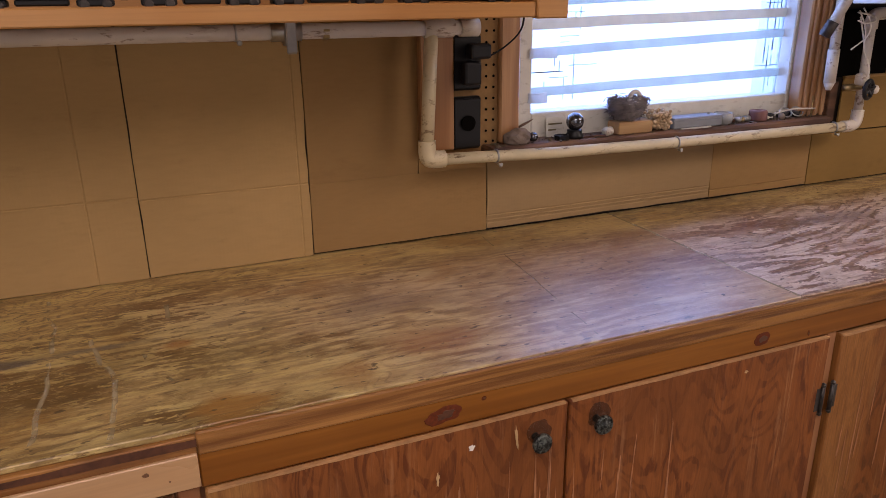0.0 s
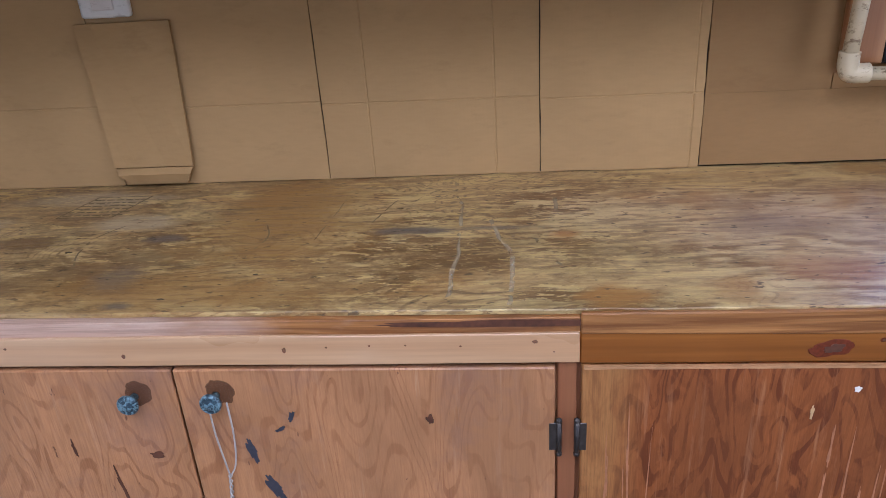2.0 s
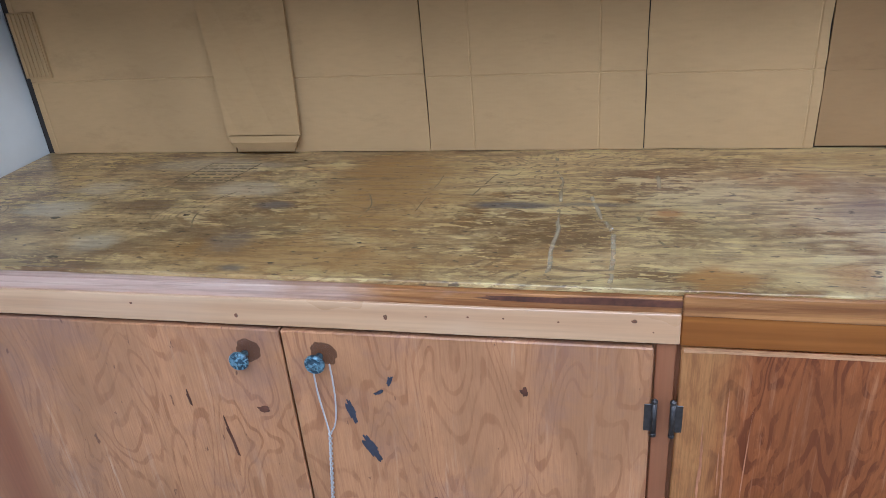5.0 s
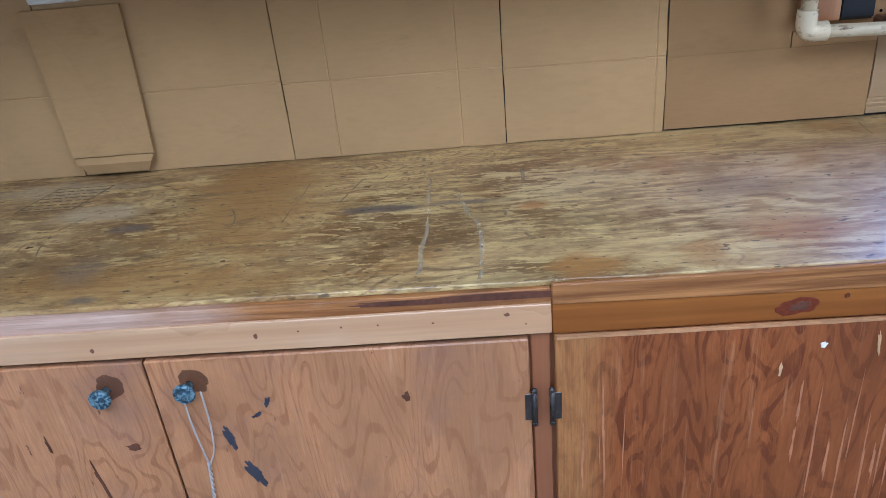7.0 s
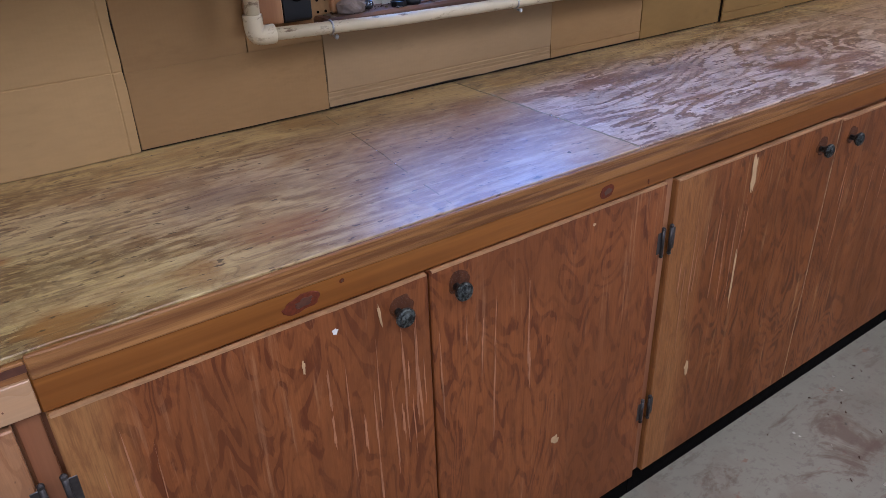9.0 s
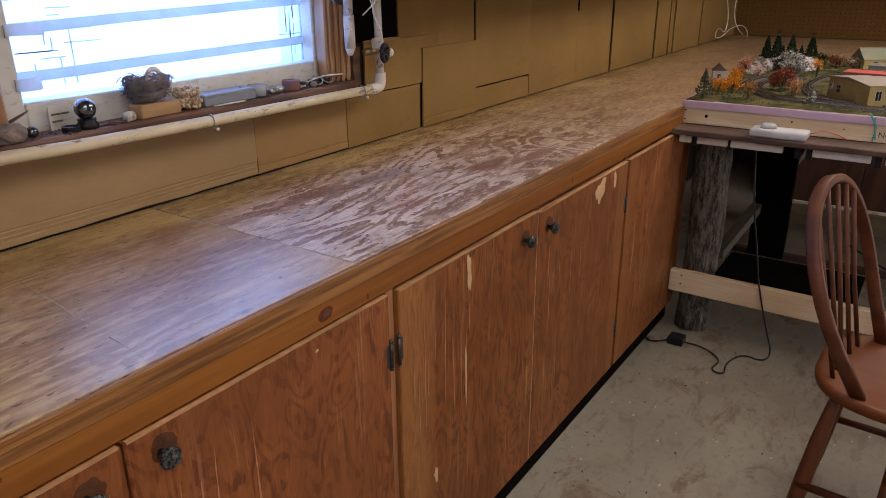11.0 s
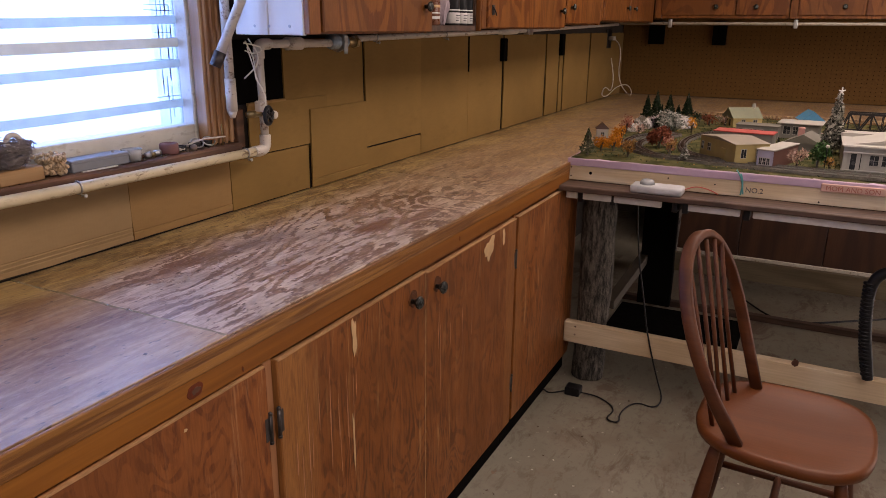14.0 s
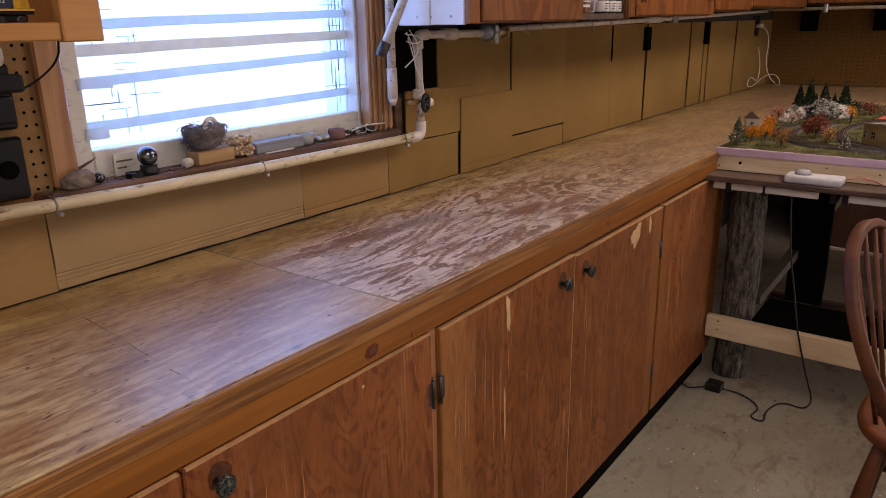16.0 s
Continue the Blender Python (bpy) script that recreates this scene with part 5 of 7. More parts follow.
part("hoop", hb2, CHAIRW, ch, "bent wooden hoop back", True)
for k in range(5):
    bx = 1.886 + 0.054 * k
    txx = 1.928 + 0.034 * k
    d = abs(k - 2) / 2
    tz = SEAT + 0.438 - 0.022 * d * d
    side = 0.225 * (k - 2)
    part("spindle", tube([(bx, -0.680 - 0.010 * d - 0.02 * side, SEAT - 0.006), (0.5 * (bx + txx), -0.642 - 0.035 * side, SEAT + 0.2), (txx, -0.596 - 0.060 * side, tz)], 0.0056, 8), CHAIRW, ch, "", True)
for lx, ly in ((1.86, -0.70), (2.13, -0.70), (1.86, -0.97), (2.13, -0.97)):
    fx, fy = lx + (lx - cx) * 0.42, ly + (ly - cy) * 0.42
    part("leg", tube([(lx, ly, SEAT - 0.028), (lx + (fx - lx) * 0.4, ly + (fy - ly) * 0.4, 0.28), (fx, fy, 0.0)], 0.016, 12, 1, [0.012, 0.015, 0.019, 0.020, 0.018, 0.014]), CHAIRW, ch, "turned wooden leg", True)
for sx in (1.815, 2.175):
    part("stretcher", tube([(sx, -0.655, 0.20), (sx, -1.015, 0.20)], 0.010, 8), CHAIRW, ch, "", True)
part("stretcher", tube([(1.815, -0.835, 0.20), (2.175, -0.835, 0.20)], 0.010, 8), CHAIRW, ch, "", True)
ch.rotation_euler.z = radians(-3.2)
ch.location.y -= 0.005

# ---- on the floor ----
ad = root("power_adapter", (2.755, -0.085, 0.0), "black power adapter lying on the floor", "adapter")
part("case", box(2.730, 2.785, -0.115, -0.055, 0.0005, 0.034, 0.005, 2), BLACK, ad)
part("cord", tube([(2.758, -0.115, 0.012), (2.77, -0.19, 0.006), (2.70, -0.275, 0.006), (2.61, -0.25, 0.005), (2.60, -0.31, 0.005), (2.68, -0.29, 0.008), (2.80, -0.325, 0.005), (2.775, -0.405, 0.005), (2.86, -0.42, 0.006), (2.842, -0.39, 0.10), (2.840, -0.335, 0.29), (2.846, -0.315, 0.40), (2.86, -0.27, 0.60), (2.87, -0.245, 0.878)], 0.0032, 6, 3), BLACK, ad, "", True)
part("cord", tube([(2.735, -0.055, 0.015), (2.70, 0.0, 0.006), (2.73, 0.03, 0.006), (2.72, 0.048, 0.006)], 0.0032, 6, 2), BLACK, ad, "", True)
pp = root("power_pack", (2.78, -0.34, 0.8565), "white train power pack with a clear dial", "power pack")
part("case", box(2.712, 2.796, -0.428, -0.250, 0.8565, 0.884, 0.008, 3), plain("pack_grey_plastic", (0.47, 0.47, 0.48), 0.45), pp, "", True)
part("dial", lathe([(0.026, 0), (0.024, 0.012), (0.016, 0.017), (0.005, 0.018)], 16, "z", (2.755, -0.302, 0.884)), plain("dial_clear_grey", (0.36, 0.37, 0.38), 0.15), pp, "clear dial", True)

# ---- marks and wear on the bench ----
SMUDGE = plain("dark_smudge", (0.085, 0.060, 0.030), 0.5, spread=0.5, scale=90)
KNOTR = plain("knot_reddish", (0.120, 0.026, 0.009), 0.6, spread=0.5, scale=200, spec=0.2)
KNOTL = plain("knot_brown", (0.20, 0.075, 0.040), 0.5, spread=0.4, scale=120)
KNOTL.node_tree.nodes["Principled BSDF"].inputs["Alpha"].default_value = 0.7
KNOT = plain("knot_dark", (0.085, 0.030, 0.014), 0.5, spread=0.5, scale=160)
INK = plain("blue_black_ink", (0.035, 0.035, 0.050), 0.5, spread=0.5, scale=160)
PALEW = plain("bare_wood_patch", (0.52, 0.33, 0.16), 0.55, spread=0.2, scale=60)
GREY_RES = plain("glue_residue", (0.58, 0.48, 0.30), 0.6, spread=0.3, scale=60)
GREY_RES.node_tree.nodes["Principled BSDF"].inputs["Alpha"].default_value = 0.42
PAINTSPOT = plain("white_paint_spot", (0.78, 0.74, 0.68), 0.5)


for x, y, w, h in ((-1.098, 0.213, 0.018, 0.008), (-0.840, 0.233, 0.014, 0.007), (-0.986, 0.061, 0.018, 0.008), (-1.052, 0.16, 0.010, 0.004), (-0.48, 0.135, 0.008, 0.005), (-0.72, 0.52, 0.006, 0.004), (-0.60, 0.06, 0.010, 0.005), (0.595, 0.175, 0.006, 0.004), (0.875, 0.075, 0.008, 0.006)):
    part("nail_hole", blob((x, y, TOP), w, h, "z", x * 7, 0.0004, 0, 0.6), SMUDGE, bench, "dark nail hole")
for pts, w in (([(-0.195, 0.530), (-0.190, 0.45), (-0.176, 0.40), (-0.172, 0.24), (-0.178, 0.05)], 0.0080), ([(-0.125, 0.33), (-0.109, 0.257), (-0.088, 0.19), (-0.086, 0.10), (-0.092, 0.030)], 0.0085), ([(-0.007, 0.43), (-0.010, 0.37)], 0.009), ([(-0.050, 0.25), (-0.040, 0.19), (-0.014, 0.149)], 0.006),
               ([(-0.330, 0.330), (-0.318, 0.40), (-0.287, 0.464)], 0.0030), ([(-0.29, 0.39), (-0.26, 0.45), (-0.224, 0.486), (-0.19, 0.49)], 0.0030), ([(-0.80, 0.18), (-0.83, 0.25), (-0.81, 0.33), (-0.76, 0.37)], 0.0035), ([(-0.52, 0.20), (-0.50, 0.27), (-0.52, 0.33)], 0.0030),
               ([(0.645, 0.565), (0.62, 0.297), (0.590, 0.030)], 0.0030), ([(2.3275, 0.57), (2.328, 0.30), (2.3275, 0.03)], 0.005), ([(0.9905, 0.570), (0.9908, 0.30), (0.9905, 0.018)], 0.0075),
               ([(-1.15, 0.10), (-0.95, 0.42), (-0.88, 0.55)], 0.0016), ([(-0.42, 0.26), (-0.40, 0.45)], 0.0020), ([(0.02, 0.58), (-0.12, 0.50)], 0.0016)):
    b = tube([(x, y, TOP) for x, y in pts], w * 0.45, 6, 3)
    for v in b.verts:
        v.co.z = TOP + (v.co.z - TOP) * 0.05
        v.co += 0.004 * Vector(noise.noise_vector(v.co * 22)).to_2d().to_3d()
        v.co.z -= 0.0006 * (noise.noise(v.co * 60) > 0.22)
    part("scratch", b, GREY_RES, bench, "pale scratch in the finish")
# grade stamp, too faint to read
STAMP = plain("faded_stamp_ink", (0.150, 0.118, 0.060), 0.6, spread=0.5, scale=200)
for r_ in range(6):
    x = -0.950 + 0.0045 * r_
    while x < -0.842 + 0.0045 * r_:
        w = random.uniform(0.006, 0.022)
        y = 0.402 + 0.0165 * r_
        part("stamp_line", box(x, x + w, y, y + 0.0042, TOP, TOP + 0.0003), STAMP, bench)
        x += w + random.uniform(0.003, 0.006)
for x0, x1, y0, y1 in ((-0.956, -0.842, 0.392, 0.394), (-0.926, -0.812, 0.502, 0.504)):
    part("stamp_line", box(x0, x1, y0, y1, TOP, TOP + 0.0003), STAMP, bench)
for x in (-0.956, -0.843):
    part("stamp_line", tube([(x, 0.392, TOP), (x + 0.030, 0.504, TOP)], 0.0009, 4), STAMP, bench)
for x, z, w, h in ((0.325, 0.866, 0.072, 0.030), (0.903, 0.866, 0.044, 0.030), (0.385, 0.878, 0.010, 0.008), (1.86, 0.868, 0.006, 0.018), (1.010, 0.856, 0.006, 0.014)):
    part("knot", blob((x, 0.0058, z), w * 0.8, h * 0.8, "-y", x, 0.0004, 8, 0.25), KNOTR, bench, "dark knot")
    part("knot", blob((x, 0.0054, z), w * 0.4, h * 0.42, "-y", x + 3, 0.0004, 8, 0.5), KNOT, bench, "dark knot")
for x, z, w, h in ((-0.405, 0.874, 0.010, 0.018), (-0.815, 0.880, 0.008, 0.006), (-0.345, 0.878, 0.006, 0.006), (-0.285, 0.880, 0.006, 0.006), (-0.235, 0.880, 0.005, 0.005), (-0.16, 0.878, 0.006, 0.005), (-0.64, 0.866, 0.010, 0.014), (-0.035, 0.868, 0.004, 0.004), (-0.06, 0.884, 0.014, 0.01)):
    part("knot", blob((x, 0.0005, z), w * 0.6, h * 0.5, "-y", x * 3, 0.0005), KNOTL, bench, "small knot or nail hole")
part("burnt_edge", blob((-0.10, 0.0070, 0.909), 0.40, 0.011, "-y", 3.3, 0.0006), KNOT, bench, "charred stain along the edge")
CAB = [o for o in scene.objects if o.name.startswith("base_cabinet")]
DOORS = sorted([d for c in CAB for d in c.children if d.name.startswith("door")], key=lambda d: min(v.co.x for v in d.data.vertices) + d.parent.location.x)
for di, x, z, w, h, mat, tn in ((1, -0.411, 0.762, 0.008, 0.020, INK, -20), (1, -0.480, 0.701, 0.014, 0.045, INK, 12), (1, -0.456, 0.630, 0.020, 0.055, INK, 25), (1, -0.209, 0.757, 0.012, 0.014, KNOT, 0), (1, -0.43, 0.74, 0.02, 0.006, INK, 30), (1, -0.36, 0.52, 0.012, 0.03, KNOT, 0), (0, -0.70, 0.62, 0.006, 0.07, KNOT, 8), (0, -0.76, 0.70, 0.005, 0.03, KNOT, 5), (0, -0.63, 0.69, 0.022, 0.010, KNOT, 0),
                                (2, 0.363, 0.807, 0.008, 0.008, PAINTSPOT, 0), (2, 0.31, 0.77, 0.004, 0.02, PALEW, 0), (2, 0.435, 0.805, 0.0045, 0.034, PALEW, 6), (2, 0.12, 0.48, 0.010, 0.006, PAINTSPOT, 0), (3, 0.80, 0.36, 0.020, 0.020, PALEW, 0), (3, 0.87, 0.815, 0.008, 0.005, PALEW, 0),
                                (4, 1.337, 0.790, 0.016, 0.095, PALEW, 2), (4, 1.204, 0.351, 0.014, 0.036, PALEW, 8), (4, 1.325, 0.55, 0.006, 0.16, PALEW, 1), (5, 2.05, 0.790, 0.075, 0.062, PALEW, 30), (5, 2.16, 0.80, 0.02, 0.05, PALEW, 0)):
    part("stain", blob((x, -0.0004, z), w, h, "-y", x * 5 + z, 0.0006, tn, 0.6), mat, DOORS[di])
WORNE = plain("worn_plywood_edge", (0.40, 0.215, 0.095), 0.6, spread=0.35, scale=70)
for d in DOORS[2:6]:
    ws = [d.matrix_basis @ v.co + d.parent.location for v in d.data.vertices]
    x0, x1, zt = min(w.x for w in ws), max(w.x for w in ws), max(w.z for w in ws)
    b = box(x0 + 0.004, x1 - 0.004, min(w.y for w in ws) - 0.0006, min(w.y for w in ws) + 0.006, zt - 0.0022, zt + 0.0006)
    bmesh.ops.subdivide_edges(b, edges=[e for e in b.edges if abs(e.verts[0].co.x - e.verts[1].co.x) > 0.1], cuts=30)
    for v in b.verts:
        v.co.z -= 0.0012 * (0.5 + noise.noise(Vector((v.co.x * 31, 0, v.co.y * 9)))) * (v.co.z < zt - 0.001)
    part("worn_edge", b, WORNE, d, "pale worn plywood edge")
DRIP = plain("pale_drip_marks", (0.37, 0.155, 0.068), 0.5, spread=0.3, scale=90)
rd = random.Random(21)
for di, xa, xb, n in ((2, 0.33, 0.515, 17), (3, 0.535, 0.75, 8), (4, 1.12, 1.28, 9), (4, 1.30, 1.36, 4), (2, 0.02, 0.10, 4), (5, 1.70, 1.95, 5)):
    for _ in range(n):
        zt, h = rd.uniform(0.62, 0.76), rd.uniform(0.05, 0.20)
        part("stain", blob((rd.uniform(xa, xb), -0.0004, zt - h / 2), rd.uniform(0.0015, 0.0045), h, "-y", rd.random() * 40, 0.0004, rd.uniform(-2, 2), 0.9), DRIP, DOORS[di], "pale run mark")
wr = root("hanging_wire", (-0.53, -0.02, 0.45), "twisted white wire loop hanging from a cabinet knob", "wire")
WIREG = plain("twisted_wire_grey", (0.42, 0.39, 0.37), 0.45)
part("loop", tube([(-0.526, -0.012, 0.795), (-0.527, -0.010, 0.74), (-0.523, -0.008, 0.69), (-0.5205, -0.006, 0.655)], 0.0014, 6, 2), WIREG, wr, "", True)
part("loop", tube([(-0.498, -0.012, 0.795), (-0.498, -0.010, 0.74), (-0.505, -0.008, 0.68), (-0.5195, -0.006, 0.655)], 0.0014, 6, 2), WIREG, wr, "", True)
part("twist", join(*[tube([(-0.520 - 0.00040 * a + 0.0020 * math.cos(a + ph), -0.006 + 0.0020 * math.sin(a + ph), 0.657 - 0.0034 * a) for a in np.linspace(0, 60, 120)], 0.0014, 5) for ph in (0, math.pi)]), WIREG, wr, "", True)

# ---- on the sill ----
crumb = bmesh.new()
rc = random.Random(77)
for _ in range(110):
    at = Vector((rc.uniform(0.67, 1.60), 0.528 + 0.045 * rc.random() ** 0.7, 1.1186))
    s = rc.uniform(0.0012, 0.0038)
    m_ = Matrix.Translation(at + Vector((0, 0, s * 0.35))) @ Matrix.Rotation(rc.uniform(0, 6.28), 4, "Z") @ Matrix.Diagonal((s * rc.uniform(1, 3.5), s, s * 0.7, 1))
    bmesh.ops.create_icosphere(crumb, subdivisions=1, radius=1.0, matrix=m_)
solo("sill_debris", crumb, SMUDGE, "brown crumbs and splinters scattered on the sill", "debris", kind="stuff")

SZ = 1.1185
STONE = plain("grey_stone", (0.185, 0.140, 0.110), 0.85, spread=0.5, scale=60, bump=0.9)
rk = bmesh.new()
bmesh.ops.create_icosphere(rk, subdivisions=3, radius=1)
for v in rk.verts:
    v.co *= 1 + 0.25 * noise.noise(v.co * 1.7) + 0.10 * noise.cell(v.co * 2.3)
    v.co = Vector((v.co.x * 0.031 + 0.729, v.co.y * 0.020 + 0.550, max(SZ, v.co.z * 0.019 + SZ + 0.014)))
solo("rock", rk, STONE, "grey fieldstone lying on the window sill", "rock")
dl = bmesh.new()
bmesh.ops.create_icosphere(dl, subdivisions=2, radius=1)
for v in dl.verts:
    v.co = Vector((v.co.x * 0.036 + 0.738 + 0.03 * v.co.z, v.co.y * 0.006 + 0.584, v.co.z * 0.017 + SZ + 0.024 + 0.016 * v.co.x))
solo("driftwood_chip", ragged(dl, 0.006, 30), SILLW, "dark curved wood chip leaning behind the stone", "wood chip", smooth=True)
GLASSY = Mat("clear_glass", 0.03)
GLASSY.b.inputs["Transmission Weight"].default_value = 0.9
GLASSY.color((0.72, 0.76, 0.78))
CHROME = plain("dark_chrome", (0.16, 0.17, 0.19), 0.12, 0.9, scale=60, bump=0.02)


def ball(x, y, z, r, sub=3):
    b = bmesh.new()
    bmesh.ops.create_icosphere(b, subdivisions=sub, radius=r, matrix=Matrix.Translation((x, y, z)))
    return b


solo("steel_ball", ball(0.769, 0.556, SZ + 0.0105, 0.0105), CHROME, "shiny steel ball on the sill", "ball", smooth=True)
solo("bottle_cap", lathe([(0.017, 0), (0.017, 0.010), (0.014, 0.011), (0.013, 0.007), (0.002, 0.007)], 8, "z", (0.836, 0.549, SZ)), BLACK, "black octagonal cap on the sill", "cap")
gb_ = root("glass_ball_stand", (0.873, 0.556, SZ), "glass ball on a small black stand", "ornament")
part("stand", lathe([(0.020, 0), (0.020, 0.008), (0.016, 0.012), (0.017, 0.018), (0.012, 0.018)], 20, "z", (0.873, 0.556, SZ)), BLACK, gb_, "", True)
part("glass_ball", ball(0.873, 0.556, SZ + 0.036, 0.0195), CHROME, gb_, "clear glass ball", True)
sg = root("small_sign", (0.840, 0.590, SZ), "small white card with faint writing on the sill", "card")
part("card", box(0.820, 0.866, 0.588, 0.590, SZ, SZ + 0.044, 0.0005), WHITE_PAINT, sg)
for z, w in ((0.014, 0.020), (0.027, 0.034)):
    part("writing", box(0.825, 0.825 + w, 0.5872, 0.588, SZ + z, SZ + z + 0.0035), STAMP, sg)
bw = root("twig_block", (1.0, 0.558, SZ), "pale wooden block on the sill", "wood block")
part("block", plank(0.975, 1.068, 0.535, 0.580, SZ, SZ + 0.028, 0.002, (4, 1, 1), 0.001), wood("block_golden", (0.44, 0.27, 0.12), (0.33, 0.18, 0.07), (0.54, 0.37, 0.19), "x", 0.6, 5, 9.0, 0.4), bw)
bk = root("bark_block", (1.085, 0.558, SZ), "block of crumbly light bark on the sill", "bark")
kb = []
rb = random.Random(3)
for _ in range(190):
    kb.append(ball(1.074 + 0.048 * rb.random(), 0.535 + 0.042 * rb.random(), SZ + 0.006 + 0.040 * rb.random(), 0.0035 + 0.0025 * rb.random(), 1))
tagged(part("bark", join(*kb), plain("bark_cream", (0.46, 0.33, 0.20), 0.85, spread=0.5, scale=130), bk), kind="stuff")
ns = root("bird_nest", (1.012, 0.562, SZ + 0.034), "tangled grey twig bird nest on the wooden block", "nest")
TWIG = plain("nest_twigs", (0.185, 0.155, 0.145), 0.9, spread=0.6, scale=90)
tw = []
NX, NY, NZ = 1.014, 0.562, SZ + 0.033
for k in range(520):
    a, lev = rb.uniform(0, 6.28), rb.random()
    rr = (0.022 + 0.026 * math.sin(1.2 * lev + 0.5)) * rb.uniform(0.75, 1.1)
    da = rb.uniform(0.4, 1.6)
    stray = 1.35 if k % 11 == 0 else 1.06
    q = [(NX + rr * s * 0.95 * math.cos(a + d), NY + rr * s * 0.68 * math.sin(a + d), NZ + 0.043 * lev + rb.uniform(-0.006, 0.010)) for d, s in ((0, 1), (da / 2, 1.08), (da, stray))]
    tw.append(tube(q, 0.0006 + 0.0005 * rb.random(), 4))
tagged(part("twigs", join(*tw), TWIG, ns), kind="stuff")
part("bowl", ragged(lathe([(0.016, 0.0), (0.028, 0.008), (0.032, 0.018), (0.028, 0.022), (0.020, 0.014), (0.004, 0.010)], 22, "z", (NX, NY, NZ - 0.004)), 0.006, 60), TWIG, ns, "", True)
solo("tape_roll", join(tube([(1.028 + 0.014 * math.cos(a), 0.556, NZ + 0.045 + 0.014 * math.sin(a)) for a in np.linspace(0, 2 * math.pi, 21)], 0.0055, 8)), PVC_W, "small white tape roll lying in the nest", "tape roll", smooth=True)
solo("white_tube", tube([(0.945, 0.542, SZ + 0.010), (0.962, 0.548, SZ + 0.010)], 0.0098, 14), PVC_W, "short white plastic tube on the sill", "tube", smooth=True)
mb = root("metal_box", (1.235, 0.562, SZ), "long flat grey metal box on the sill", "box")
GREYM = plain("grey_painted_tin", (0.165, 0.175, 0.195), 0.45)
part("case", box(1.132, 1.276, 0.540, 0.585, SZ, SZ + 0.026, 0.003, 2), GREYM, mb)
part("lid_edge", box(1.131, 1.277, 0.539, 0.586, SZ + 0.018, SZ + 0.021, 0.0008), GREYM, mb)
part("latch", lathe([(0.004, 0), (0.003, 0.005)], 8, "z", (1.250, 0.56, SZ + 0.026)), STEEL, mb)
solo("paper_scrap", ragged(cuts(box(1.150, 1.235, 0.531, 0.538, SZ, SZ + 0.0022), 4), 0.003, 30), WHITE_PAINT, "torn white paper scrap on the sill", "paper")
CLEARP = Mat("frosted_plastic", 0.25)
CLEARP.b.inputs["Transmission Weight"].default_value = 0.55
CLEARP.color((0.62, 0.62, 0.58))
solo("plastic_cup", join(lathe([(0.020, 0), (0.023, 0.026), (0.0215, 0.026), (0.019, 0.002), (0.001, 0.002)], 16, "z", (1.300, 0.562, SZ))), CLEARP.m, "clear plastic cup on the sill", "cup", smooth=True)
for k, (x, s, mat) in enumerate(((1.340, 0.009, STEEL), (1.354, 0.008, BRASS), (1.368, 0.009, STEEL), (1.444, 0.007, PVC_W), (1.328, 0.006, KNOT))):
    solo("small_fitting", tube([(x - s, 0.552 + 0.003 * k, SZ + s * 0.8), (x + s, 0.558, SZ + s * 0.8)], s * 0.8, 8), mat, "small metal fitting on the sill", "fitting", "odds and ends on the sill", smooth=True)
solo("brown_roll", lathe([(0.021, 0), (0.022, 0.003), (0.022, 0.022), (0.020, 0.025), (0.009, 0.025), (0.008, 0.010)], 20, "z", (1.407, 0.560, SZ)), plain("tape_red_brown", (0.165, 0.068, 0.060), 0.6), "brown adhesive tape roll on the sill", "tape roll", smooth=True)
solo("black_cup", lathe([(0.016, 0), (0.017, 0.012), (0.012, 0.013), (0.010, 0.006)], 16, "z", (1.448, 0.570, SZ)), BLACK, "small black cap on the sill", "cap", smooth=True)
solo("pebble", ragged(ball(1.470, 0.545, SZ + 0.007, 0.009, 2), 0.002, 60), STONE, "small pale pebble on the sill", "pebble", smooth=True)
eg = root("wire_glasses", (1.515, 0.555, SZ), "old wire-rimmed goggles lying on the sill", "goggles")
for x in (1.494, 1.533):
    part("rim", tube([(x + 0.019 * math.cos(a), 0.556 + 0.008 * math.sin(a), SZ + 0.014 + 0.010 * math.sin(a)) for a in np.linspace(0, 2 * math.pi, 17)], 0.0018, 6), STEEL, eg, "", True)
    part("cup", lathe([(0.013, 0), (0.016, 0.014), (0.012, 0.014)], 14, "z", (x, 0.566, SZ)), BLACK, eg, "", True)
part("strap", tube([(1.462, 0.56, SZ + 0.012), (1.50, 0.545, SZ + 0.024), (1.54, 0.545, SZ + 0.022), (1.580, 0.545, SZ + 0.020)], 0.0022, 6, 2), PVC_W, eg, "", True)
solo("brass_rod", tube([(1.570, 0.545, SZ), (1.572, 0.547, SZ + 0.052)], 0.0020, 6), BRASS, "thin brass rod standing on the sill", "rod", smooth=True)
RED = plain("sticker_red", (0.55, 0.10, 0.07), 0.5)
stk = root("round_sticker", (0.875, 0.628, 1.46), "round grey and red sticker on the window", "sticker")
part("disc", lathe([(0.034, 0), (0.034, 0.0015)], 28, "-y", (0.872, 0.6285, 1.487)), GREYM, stk)
part("centre", lathe([(0.021, 0), (0.021, 0.0012)], 24, "-y", (0.872, 0.6265, 1.487)), RED, stk)

# ---- model trains on the shelf ----
NAVY = plain("loco_navy", (0.025, 0.035, 0.075), 0.4)
YEL = plain("loco_yellow", (0.62, 0.36, 0.03), 0.45)
GREY = plain("loco_grey", (0.23, 0.23, 0.23), 0.5)
LZ = 1.4027


